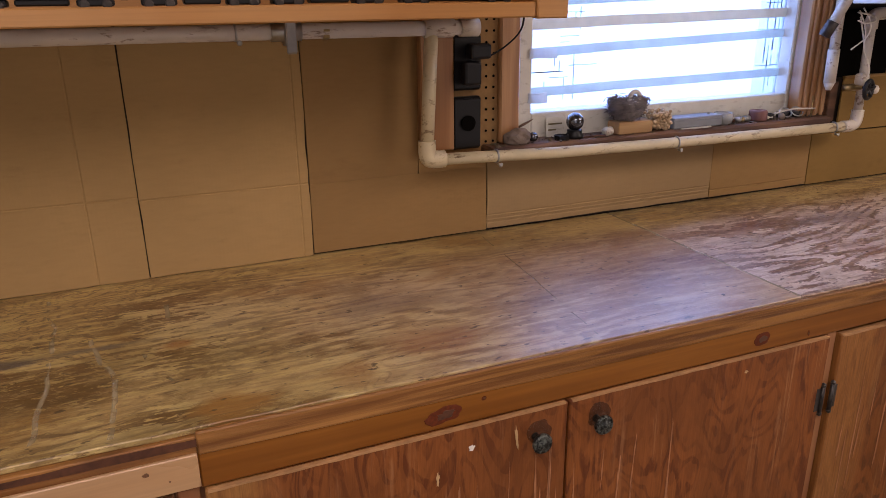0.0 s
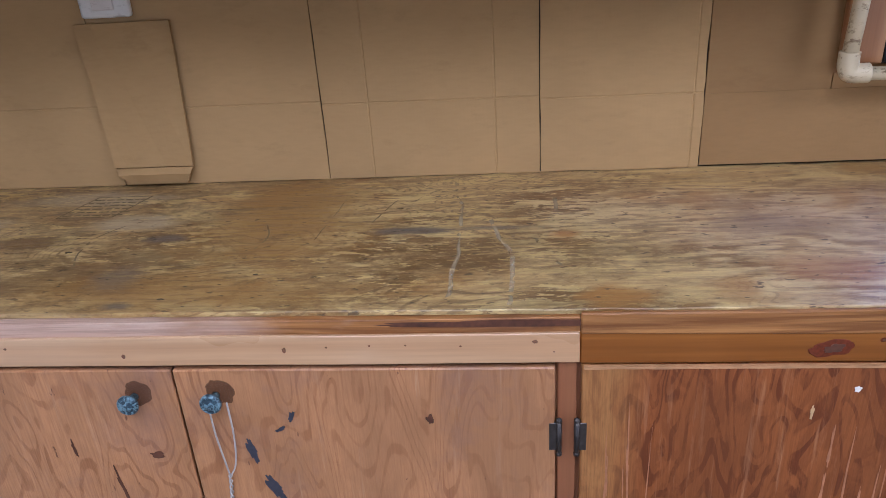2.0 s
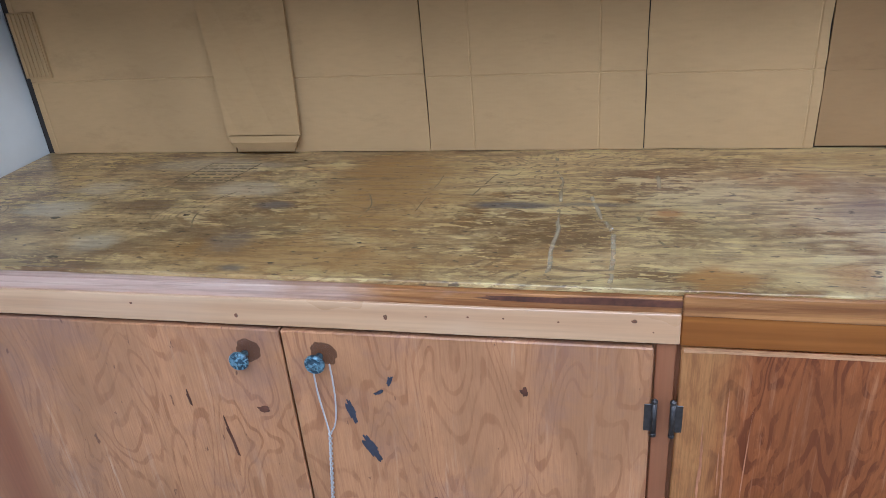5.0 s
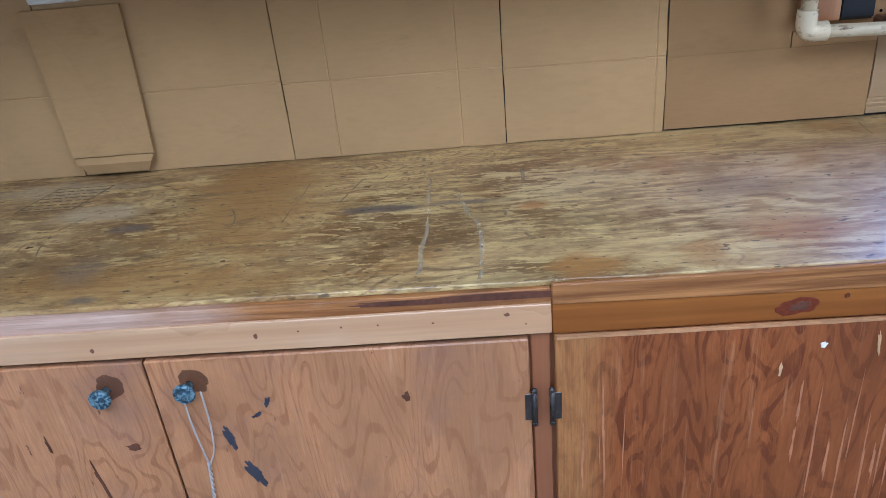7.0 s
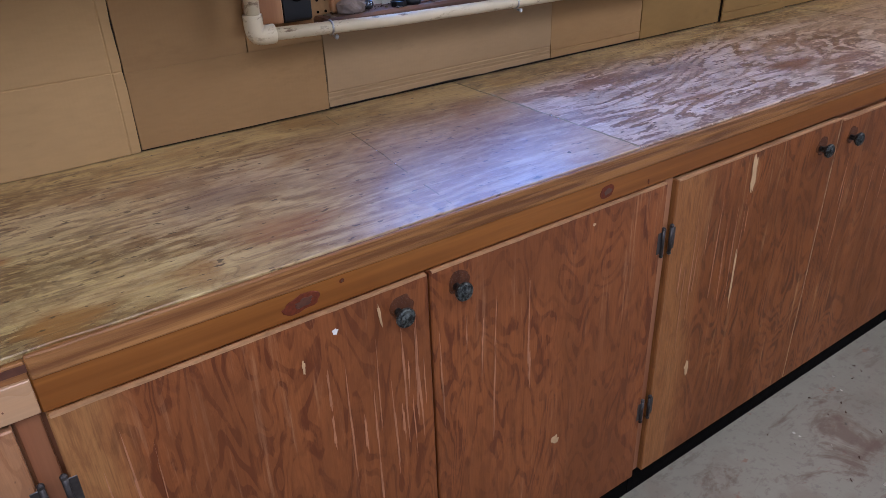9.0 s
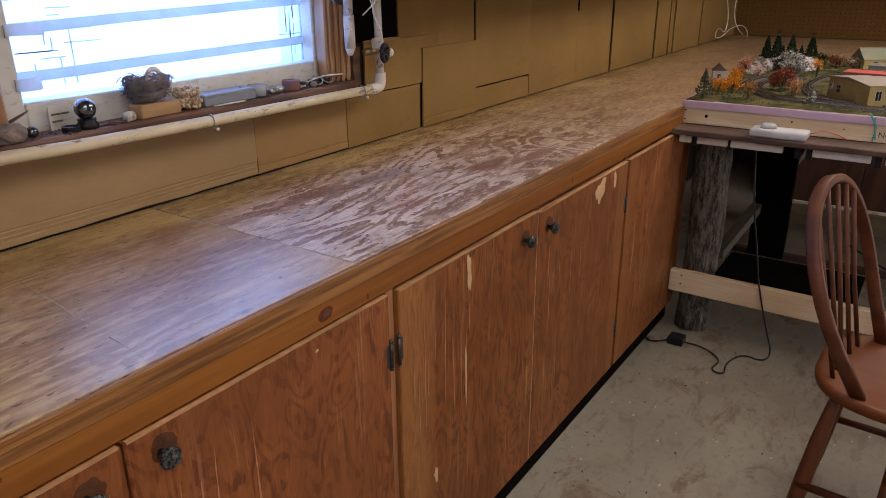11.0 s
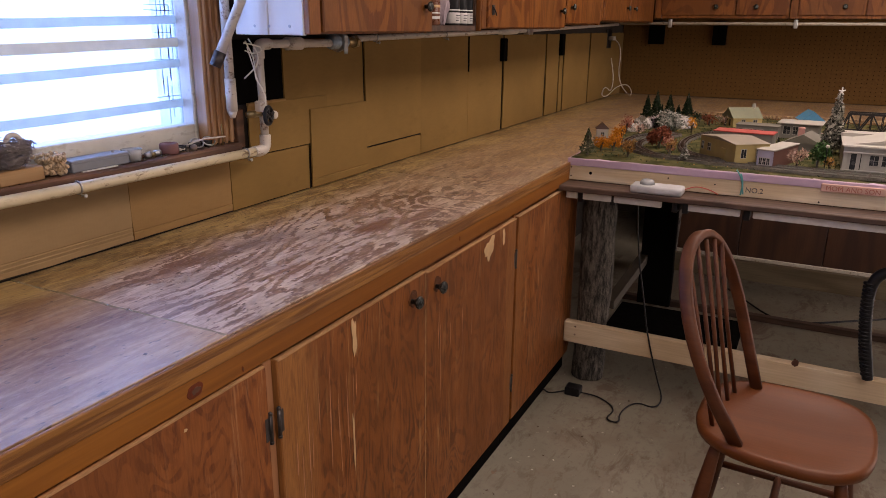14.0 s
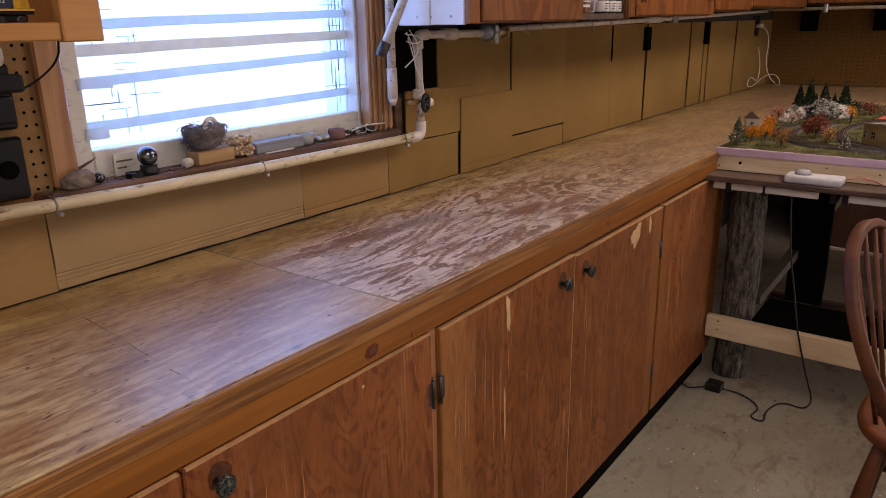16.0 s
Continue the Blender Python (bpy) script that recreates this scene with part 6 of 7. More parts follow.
def train_car(x0, x1, body, label, cab=False, colour2=None):
    c = root("model_train_car", ((x0 + x1) / 2, 0.262, LZ), label, "model train", "model trains on the shelf")
    y = 0.262
    for bx in (x0 + 0.030, x1 - 0.030):
        bg = part("bogie", box(bx - 0.022, bx + 0.022, y - 0.013, y + 0.013, LZ + 0.004, LZ + 0.013, 0.002), BLACK, c)
        for wx in (bx - 0.013, bx + 0.013):
            part("wheel", lathe([(0.0062, 0), (0.0062, 0.003), (0.0045, 0.004)], 12, "-y", (wx, y - 0.011, LZ + 0.0062)), IRON, bg)
    part("frame", box(x0, x1, y - 0.015, y + 0.015, LZ + 0.0135, LZ + 0.018, 0.001), BLACK, c)
    part("tank", box(x0 + 0.06, x1 - 0.06, y - 0.013, y + 0.013, LZ + 0.005, LZ + 0.013, 0.002), BLACK, c)
    if cab:
        part("hood", box(x0, x1 - 0.066, y - 0.011, y + 0.011, LZ + 0.0185, LZ + 0.047, 0.003), NAVY, c)
        part("fan", lathe([(0.0165, 0), (0.0165, 0.001), (0.014, 0.0014)], 20, "-y", (x1 - 0.082, y - 0.0112, LZ + 0.034)), GREY, c, "round grey grille", True)
        part("cab", box(x1 - 0.065, x1 - 0.0235, y - 0.015, y + 0.015, LZ + 0.0185, LZ + 0.052, 0.003), NAVY, c)
        part("nose", box(x1 - 0.023, x1 - 0.002, y - 0.011, y + 0.011, LZ + 0.0185, LZ + 0.040, 0.003), YEL, c)
        part("sill_stripe", box(x0, x1, y - 0.0155, y + 0.0155, LZ + 0.0181, LZ + 0.0205), YEL, c)
        part("window", box(x1 - 0.058, x1 - 0.052, y - 0.0157, y - 0.0151, LZ + 0.037, LZ + 0.044), WHITE_PAINT, c)
        cu = bpy.data.curves.new("number", "FONT")
        cu.body, cu.size, cu.extrude, cu.align_x = "7732", 0.0085, 0.0003, "CENTER"
        cu.materials.append(WHITE_PAINT)
        tx = new("number", cu)
        tx.matrix_world = pose(x1 - 0.043 - c.location.x, y - 0.0156 - c.location.y, LZ + 0.0275 - c.location.z, 90, 0, 0)
        tx.parent = c
        for k in range(5):
            part("handrail", tube([(x1 - 0.014 + 0.004 * (k % 3), y - 0.0135, LZ + 0.019), (x1 - 0.014 + 0.004 * (k % 3), y - 0.0135, LZ + 0.033)], 0.0006, 5), YEL, c)
    else:
        part("body", box(x0 + 0.002, x1 - 0.002, y - 0.014, y + 0.014, LZ + 0.0185, LZ + 0.054, 0.002), body, c)
        part("roof", box(x0 + 0.001, x1 - 0.001, y - 0.0145, y + 0.0145, LZ + 0.0545, LZ + 0.057, 0.001), GREY, c)
        part("coupler", box(x1, x1 + 0.008, y - 0.003, y + 0.003, LZ + 0.011, LZ + 0.015), BLACK, c)
    return c


train_car(0.360, 0.5560, NAVY, "blue and yellow model diesel locomotive on the shelf", True)
train_car(0.172, 0.348, BLACK, "black model freight car on the shelf")
train_car(0.005, 0.172, WHITE_PAINT, "white model freight car on the shelf")
train_car(-0.19, -0.010, BLACK, "dark model hopper car on the shelf")
train_car(-0.40, -0.205, RED, "red model box car on the shelf")
sr = root("shelf_track", (0.0, 0.262, LZ), "strip of model track on the shelf", "model track")
for dy in (-0.008, 0.008):
    part("rail", box(-1.2, 0.559, 0.262 + dy - 0.001, 0.262 + dy + 0.001, LZ, LZ + 0.0005), STEEL, sr)

# ---- jar, bag and cans in the open cupboard bay ----
LABELW = plain("can_label_white", (0.62, 0.60, 0.57), 0.4)
JARB = plain("jar_brown", (0.16, 0.055, 0.025), 0.3, spread=0.4, scale=60)
CZ, CY = 1.4165, 0.320


def can(x, r_, h, body, label, bands):
    c = root("can", (x, CY, CZ), label, "can", "cans in the open cupboard")
    part("body", lathe([(r_ * 0.96, 0), (r_, 0.003), (r_, h - 0.004), (r_ * 0.94, h), (r_ * 0.85, h), (r_ * 0.85, h - 0.003)], 20, "z", (x, CY, CZ)), body, c, "", True)
    for z0, z1, mat in bands:
        part("label_band", lathe([(r_ + 0.0003, z0), (r_ + 0.0006, z0 + 0.0005), (r_ + 0.0006, z1 - 0.0005), (r_ + 0.0003, z1)], 20, "z", (x, CY, CZ)), mat, c, "", True)
    return c


can(2.268, 0.036, 0.14, JARB, "brown jar with pale bands in the cupboard", ((0.018, 0.026, LABELW), (0.034, 0.038, LABELW), (0.052, 0.060, PALEW), (0.074, 0.080, PALEW)))
for x in (2.430, 2.488, 2.540):
    c = can(x, 0.027, 0.15, BLACK, "black spray can with a white lower label", ((0.006, 0.040, LABELW), (0.046, 0.050, LABELW)))
    for k in range(3):
        part("writing", box(x - 0.014, x - 0.002 + 0.006 * k, CY - 0.0285, CY - 0.022, CZ + 0.014 + 0.008 * k, CZ + 0.016 + 0.008 * k), INK, c)
bag = ball(0, 0, 0, 1, 4)
for v in bag.verts:
    p = v.co.copy()
    f = 1 + 0.22 * noise.noise(p * 2.6) + 0.10 * noise.noise(p * 7.0)
    v.co = Vector((2.350 + p.x * 0.046 * f, CY + 0.01 + p.y * 0.035 * f, CZ + 0.075 + max(-0.075, p.z * 0.085 * f)))
solo("plastic_bag", bag, thin("crumpled_plastic", (0.50, 0.40, 0.44), 0.3), "crumpled pale plastic bag between the cans", "bag")
hk = root("hook_latch", (2.640, 0.262, 1.45), "small black hook latch on the cupboard door", "latch")
part("plate", box(2.630, 2.652, 0.258, 0.262, 1.452, 1.486, 0.001), IRON, hk)
part("hook", tube([(2.632, 0.256, 1.480), (2.640, 0.250, 1.462), (2.652, 0.252, 1.452)], 0.0028, 6, 2), IRON, hk, "", True)

# ---- corner plug and cord ----
cd = root("phone_charger", (5.45, 0.55, 0.93), "white plug with a long looped cord in the corner", "charger")
part("plug", box(5.43, 5.50, 0.535, 0.572, 1.325, 1.352, 0.004), PVC_W, cd)
part("cord", tube([(5.50, 0.55, 1.338), (5.60, 0.53, 1.30), (5.62, 0.52, 1.22), (5.58, 0.52, 1.10), (5.62, 0.50, 1.00), (5.60, 0.44, 0.945), (5.50, 0.40, 0.938), (5.54, 0.40, 0.975), (5.62, 0.46, 1.02), (5.56, 0.52, 1.0), (5.45, 0.53, 0.965), (5.30, 0.53, 0.945), (5.22, 0.54, 0.965), (5.35, 0.55, 1.02), (5.50, 0.54, 0.96), (5.54, 0.54, 1.07), (5.47, 0.55, 1.20)], 0.0036, 6, 3), PVC_W, cd, "", True)
solo("outlet_plate", box(5.40, 5.52, 0.5705, 0.5765, 1.27, 1.40, 0.003), BLACK, "black outlet plate in the corner", "outlet")

# ---- writing on the table front ----


def lettering(text, size, m, mat, parent=None):
    cu = bpy.data.curves.new("lettering", "FONT")
    cu.body, cu.size, cu.extrude = text, size, 0.0004
    cu.materials.append(mat)
    ob = new("lettering", cu)
    if parent:
        ob.parent = parent
        m = Matrix.Translation(-parent.location) @ m
    ob.matrix_world = m
    return ob


lettering("NO.2", 0.025, pose(2.8285, -0.620, 0.874, 90, 0, -90), INK, tt)
pl = root("name_plate", (2.82, -1.05, 0.895), "pink wooden name plate on the table front", "sign")
part("board", plank(2.816, 2.8255, -1.35, -0.849, 0.905, 0.931, 0.002, (1, 8, 1), 0.0006), plain("pink_board", (0.50, 0.30, 0.24), 0.6), pl)
lettering("MOM AND SON", 0.022, pose(2.8152, -0.863, 0.910, 90, 0, -90), plain("red_lettering", (0.33, 0.10, 0.07), 0.6), pl)
TEAL = plain("teal_wire", (0.06, 0.28, 0.27), 0.5)
solo("teal_wire", join(tube([(2.824, -0.601, 0.938), (2.822, -0.612, 0.90), (2.820, -0.607, 0.864)], 0.003, 6, 2), tube([(2.824, -0.586, 0.950), (2.822, -0.606, 0.92), (2.820, -0.615, 0.868)], 0.0025, 6, 2)), TEAL, "teal wires hanging over the table front", "wire", smooth=True)
solo("red_wire", tube([(2.78, -0.427, 0.872), (2.80, -0.465, 0.885), (2.815, -0.515, 0.870), (2.82, -0.535, 0.858)], 0.002, 6, 2), RED, "thin red wire from the power pack", "wire", smooth=True)
for y, z, r_ in ((-0.075, 0.888, 0.006), (0.0, 0.872, 0.003), (0.0, 0.905, 0.003), (-0.36, 0.897, 0.003), (-0.52, 0.89, 0.0025), (-0.85, 0.865, 0.003)):
    part("screw_hole", lathe([(r_, 0), (r_, 0.0008)], 10, "-x", (2.8301, y, z)), HOLE, tt)
for y, z in ((-0.05, 0.215), (-0.05, 0.25)):
    part("screw_hole", lathe([(0.0035, 0), (0.0035, 0.001)], 10, "-x", (2.8482, y, z + 0.0)), HOLE, tt)
part("knot", moved(blob((0, 0, 0), 0.03, 0.022, "z", 2.0, 0.0008), Matrix.Translation((2.8478, -0.86, 0.273)) @ pose(0, 0, 0, 0, -90)), KNOT, tt, "dark knot")

# ---- model railway ----
GZ = 0.948


def clumps(shape, n, size, seed):
    """A crown of many small tilted leaves within a shape(u, rnd) -> point."""
    r_ = random.Random(seed)
    vs, fs = [], []
    for _ in range(n):
        p = shape(r_)
        a, b = Vector((r_.uniform(-1, 1), r_.uniform(-1, 1), r_.uniform(-1, 1))).normalized(), Vector((r_.uniform(-1, 1), r_.uniform(-1, 1), r_.uniform(-1, 1))).normalized()
        s = size * r_.uniform(0.6, 1.4)
        k = len(vs)
        vs += [p + a * s, p - a * s * 0.6 + b * s * 0.7, p - a * s * 0.5 - b * s * 0.8]
        fs.append((k, k + 1, k + 2))
    me = bpy.data.meshes.new("tmp")
    me.from_pydata(vs, [], fs)
    bm = bmesh.new()
    bm.from_mesh(me)
    bpy.data.meshes.remove(me)
    return bm


def leafmat(name, a, b):
    m = Mat(name, 0.85, spec=0.15)
    g = m.n.new("ShaderNodeNewGeometry")
    m.color(m.ramp(g.outputs["Random Per Island"], (0.2, a), (0.8, b)))
    return m.m


L_DARK = leafmat("leaf_dark_green", (0.008, 0.016, 0.008), (0.022, 0.040, 0.018))
L_GREY = leafmat("leaf_grey_green", (0.05, 0.065, 0.035), (0.13, 0.14, 0.09))
L_ORANGE = leafmat("leaf_orange", (0.46, 0.15, 0.012), (0.74, 0.31, 0.03))
L_RUST = leafmat("leaf_rust", (0.12, 0.030, 0.016), (0.27, 0.085, 0.045))
L_AMBER = leafmat("leaf_amber", (0.26, 0.12, 0.03), (0.48, 0.27, 0.09))
L_GREEN = leafmat("leaf_green", (0.018, 0.055, 0.015), (0.065, 0.145, 0.045))
L_SNOW = leafmat("leaf_snowy", (0.07, 0.09, 0.07), (0.52, 0.50, 0.45))
L_PINK = leafmat("leaf_pinkish", (0.35, 0.20, 0.16), (0.60, 0.45, 0.36))
L_PURPLE = leafmat("leaf_purple", (0.12, 0.08, 0.12), (0.28, 0.21, 0.27))
L_FLOCK = leafmat("leaf_flocked", (0.045, 0.045, 0.036), (0.34, 0.32, 0.27))


def fir(x, y, h, r_, mat, label, n=420, z=GZ):
    t = root("model_tree", (x, y, z), label, "model tree", "trees on the model railway")
    part("trunk", tube([(x, y, z - 0.004), (x, y, z + h * 0.9)], 0.0035 + h * 0.012, 6, 0), BARK.m, t)

    def shape(q):
        u = q.random() ** 0.6
        lev = 1 - u
        rr = r_ * u * (0.75 + 0.35 * abs(math.sin(lev * 26))) * (0.55 + 0.45 * q.random() ** 0.5)
        a = q.uniform(0, 6.283)
        return Vector((x + rr * math.cos(a), y + rr * math.sin(a), z + 0.08 * h + lev * 0.92 * h))

    part("crown", clumps(shape, n, max(0.004, h * 0.045), int(x * 1000)), mat, t)


def bush(x, y, h, r_, mat, label, n=420, z=GZ):
    t = root("model_tree", (x, y, z), label, "model tree", "trees on the model railway")
    part("trunk", join(tube([(x, y, z - 0.004), (x, y, z + h * 0.6)], 0.004, 6), tube([(x, y, z + h * 0.25), (x + r_ * 0.5, y + r_ * 0.2, z + h * 0.7)], 0.0025, 5), tube([(x, y, z + h * 0.2), (x - r_ * 0.5, y - r_ * 0.3, z + h * 0.65)], 0.0025, 5)), BARK.m, t)
    lobes = [(random.Random(int(x * 999) + k).uniform(-0.5, 0.5), random.Random(int(y * 999) + k).uniform(-0.5, 0.5), random.Random(k + int(x * 77)).uniform(0.35, 0.8)) for k in range(6)]

    def shape(q):
        lx, ly, lz = lobes[q.randrange(6)]
        d = Vector((q.gauss(0, 1), q.gauss(0, 1), q.gauss(0, 1))).normalized() * (q.random() ** 0.4) * 0.48
        return Vector((x + (lx + d.x) * r_, y + (ly + d.y) * r_, z + max(0.02, lz + d.z * 0.75) * h))

    part("crown", clumps(shape, n, max(0.0036, r_ * 0.10), int(y * 1000) + 7), mat, t)


for x, y, h, r_ in ((4.205, 0.012, 0.105, 0.032), (4.235, -0.030, 0.125, 0.034), (4.313, -0.085, 0.105, 0.036), (4.41, -0.165, 0.108, 0.034), (4.26, -0.055, 0.06, 0.016), (4.36, -0.125, 0.055, 0.020)):
    fir(x, y, h * 1.15, r_, L_DARK, "dark green cone-shaped model fir", 950)
fir(2.905, -0.036, 0.098, 0.034, L_GREY, "grey-green model fir at the table corner", 520)
fir(2.935, -0.392, 0.062, 0.022, L_SNOW, "small snowy model fir beside the track", 300)
fir(3.40, -0.876, 0.235, 0.047, L_FLOCK, "tall flocked model fir with a star", 1500)
solo("tree_star", join(*[tube([(3.40, -0.879, 1.186), (3.40, -0.879 + 0.012 * math.cos(a), 1.186 + 0.016 * math.sin(a))], 0.0025, 5) for a in np.linspace(0.3, 6.58, 6)[:-1]]), WHITE_PAINT, "white star on top of the tall model fir", "star")
fir(3.30, -0.685, 0.060, 0.016, L_DARK, "dark narrow model fir between the buildings", 220)
bush(3.010, -0.062, 0.056, 0.034, L_ORANGE, "round orange autumn model tree", 800)
bush(3.035, -0.105, 0.056, 0.034, L_ORANGE, "round orange autumn model tree", 800)
bush(3.165, -0.082, 0.066, 0.036, L_ORANGE, "round orange autumn model tree", 800)
bush(3.36, -0.055, 0.065, 0.026, L_ORANGE, "round orange autumn model tree", 280)
bush(2.925, -0.187, 0.062, 0.036, L_AMBER, "amber autumn model tree", 800)
bush(3.20, -0.250, 0.078, 0.056, L_RUST, "rust red broad model tree", 1300)
bush(3.03, -0.322, 0.062, 0.030, L_AMBER, "small amber model tree beside the track", 320)
bush(3.73, -0.295, 0.068, 0.032, L_ORANGE, "orange model tree behind the track", 300)
bush(3.82, -0.108, 0.060, 0.034, L_PURPLE, "purple-grey model shrub on the hill", 280)
bush(3.88, -0.175, 0.075, 0.075, L_SNOW, "snow-covered model shrub on the hill", 1300)
bush(3.70, -0.200, 0.060, 0.070, L_SNOW, "low snow-covered model shrub", 1100)
bush(3.75, -0.145, 0.055, 0.05, L_DARK, "dark green model shrub on the hill", 300)
bush(4.05, -0.33, 0.055, 0.05, L_RUST, "rust brown model shrub at the back", 260)
bush(4.15, -0.27, 0.050, 0.05, L_DARK, "dark model shrub at the back", 260)
bush(4.10, -0.40, 0.055, 0.045, L_PINK, "pink-white model shrub at the back", 260)
bush(3.05, -0.830, 0.088, 0.052, L_GREEN, "dark green broad model tree", 1100)
bush(3.03, -0.765, 0.062, 0.040, L_PINK, "pink and white model shrub", 420)
bush(3.02, -0.868, 0.045, 0.03, L_AMBER, "low amber model shrub", 260)
bush(3.17, 0.005, 0.03, 0.02, L_SNOW, "white model shrub near the corner", 160)
L_CORAL = leafmat("leaf_coral", (0.30, 0.085, 0.060), (0.52, 0.27, 0.21))
bush(3.60, -0.020, 0.070, 0.040, L_CORAL, "coral red model tree beside the hill", 500)
bush(3.10, -0.305, 0.055, 0.030, L_CORAL, "coral red model shrub by the track", 380)
bush(3.55, -0.09, 0.045, 0.04, L_PINK, "pinkish model shrub by the track", 260)
_r = Mat("plaster_rock", 0.9, spec=0.2)
_r1, _r2 = _r.noise(38, 6, None, 0.7), _r.noise(140, 4, None, 0.7)
_rc = _r.mix(_r.ramp(_r1, (0.44, 0.0), (0.54, 1.0)), (0.10, 0.085, 0.065), (0.46, 0.43, 0.40))
_r.color(_r.mix(_r.ramp(_r2, (0.56, 0.0), (0.64, 0.8)), _rc, (0.055, 0.075, 0.040)))
ROCKW = _r.bump(_r2, 0.9, 0.003).m
for x, y, sx, sy, sz in ((3.80, -0.055, 0.06, 0.045, 0.055), (3.95, -0.165, 0.13, 0.11, 0.060), (3.68, -0.03, 0.05, 0.04, 0.035)):
    rk = ball(0, 0, 0, 1, 3)
    for v in rk.verts:
        v.co *= 1 + 0.22 * noise.noise(v.co * 7.0 + Vector((y, x, 3)))
        v.co *= 1 + 0.3 * noise.noise(v.co * 2.1 + Vector((x, y, 0)))
        v.co = Vector((x + v.co.x * sx, y + v.co.y * sy, GZ - 0.004 + max(0, v.co.z) * sz))
    solo("plaster_hill", rk, ROCKW, "pale plaster rock hill on the model railway", "model rock", smooth=True)

CREAM = plain("model_wall_cream", (0.38, 0.29, 0.115), 0.6)
ROOFG = plain("model_roof_grey", (0.135, 0.125, 0.10), 0.7, scale=60)
ROOFGREEN = plain("model_roof_green_grey", (0.16, 0.165, 0.10), 0.7, scale=60)
LILAC = plain("model_wall_lilac", (0.36, 0.33, 0.41), 0.6)
BRICKB = plain("model_wall_brown", (0.15, 0.065, 0.050), 0.7, scale=120)
MWHITE = plain("model_wall_white", (0.36, 0.34, 0.30), 0.6)
MBLUE = plain("model_roof_blue", (0.06, 0.22, 0.36), 0.5)
MGREY = plain("model_wall_grey", (0.17, 0.16, 0.14), 0.6)
DARKWIN = plain("model_window_dark", (0.02, 0.022, 0.025), 0.25)


def building(x, y, w, d, h, wall, roof, label, turn=0.0, gable=0.0, side_wall=None, openings=(), over=0.004, parapet=0.0):
    """A model house; w across (local y), d deep (local x, away from the table front). openings: (face, along, up, width, height, door)."""
    t = root("model_building", (0, 0, 0), label, "model building", "buildings on the model railway")
    part("wall", box(0, d, -w / 2, w / 2, -0.006, h), wall, t)
    if side_wall:
        part("side_wall", box(-0.0005, d, -w / 2 - 0.0015, -w / 2 - 0.0002, -0.006, h), side_wall, t)
    if gable:
        bm = bmesh.new()
        a, o = w / 2 + over, over
        vs = [bm.verts.new(p) for p in ((-o, -a, h), (-o, a, h), (-o, 0, h + gable), (d + o, -a, h), (d + o, a, h), (d + o, 0, h + gable))]
        for f in ((0, 2, 1), (3, 4, 5), (0, 3, 5, 2), (1, 2, 5, 4), (0, 1, 4, 3)):
            bm.faces.new([vs[k] for k in f])
        bmesh.ops.recalc_face_normals(bm, faces=bm.faces)
        part("roof", bm, roof, t)
    else:
        part("roof", box(-over, d + over, -w / 2 - over, w / 2 + over, h + 0.0004, h + 0.005, 0.001), roof, t)
        if parapet:
            part("parapet", box(d * 0.55, d * 0.6, -w / 2 - over, w / 2 + over, h + 0.0054, h + parapet), roof, t)
    for face, u, z, ww, hh, door in openings:
        if face == "front":
            b, fr = box(-0.0022, -0.0008, u - ww / 2, u + ww / 2, z, z + hh), box(-0.0016, -0.0002, u - ww / 2 - 0.002, u + ww / 2 + 0.002, z - 0.002, z + hh + 0.002)
            bars = [box(-0.0028, -0.0023, u - 0.0005, u + 0.0005, z, z + hh), box(-0.0028, -0.0023, u - ww / 2, u + ww / 2, z + hh / 2 - 0.0005, z + hh / 2 + 0.0005)]
        else:
            s = -w / 2 - (0.0016 if side_wall else 0)
            b, fr = box(u - ww / 2, u + ww / 2, s - 0.0022, s - 0.0008, z, z + hh), box(u - ww / 2 - 0.002, u + ww / 2 + 0.002, s - 0.0016, s - 0.0002, z - 0.002, z + hh + 0.002)
            bars = [box(u - 0.0005, u + 0.0005, s - 0.0028, s - 0.0023, z, z + hh)]
        o = part("door" if door else "window", fr, MWHITE if not door else wall, t)
        part("pane", b, DARKWIN if door != 2 else wall, o)
        if not door:
            part("glazing_bar", join(*bars), MWHITE, o)
        else:
            for q in bars:
                q.free()
    t.matrix_world = pose(x, y, GZ, 0, 0, turn)
    return t


TANROOF = plain("model_roof_tan", (0.225, 0.19, 0.145), 0.7, scale=60)
building(3.022, -0.492, 0.25, 0.13, 0.074, CREAM, TANROOF, "cream model factory with a tan roof", -54, gable=0.012, openings=(("front", 0.055, 0.026, 0.020, 0.026, 0), ("front", -0.045, 0.002, 0.030, 0.046, 2), ("front", 0.105, 0.026, 0.014, 0.026, 0), ("side", 0.032, 0.026, 0.018, 0.030, 0), ("side", 0.092, 0.026, 0.018, 0.030, 0)))
building(2.920, -0.664, 0.056, 0.235, 0.060, LILAC, MWHITE, "model shed with a lilac front and brown side", -17, side_wall=BRICKB, openings=(("front", 0.014, 0.012, 0.009, 0.022, 0), ("front", 0.001, 0.012, 0.009, 0.022, 0), ("front", -0.012, 0.012, 0.009, 0.022, 0)))
building(4.09, -0.412, 0.128, 0.145, 0.042, CREAM, ROOFGREEN, "cream model house with an olive gable roof", -60, gable=0.048, openings=(("front", 0.02, 0.008, 0.016, 0.024, 0), ("front", -0.03, 0.002, 0.016, 0.032, 1), ("side", 0.05, 0.010, 0.018, 0.024, 0), ("side", 0.11, 0.010, 0.018, 0.024, 0)))
solo("model_chimney", box(4.146, 4.162, -0.528, -0.512, GZ + 0.075, GZ + 0.108, 0.002), MWHITE, "pale model chimney on the olive roof", "model chimney")
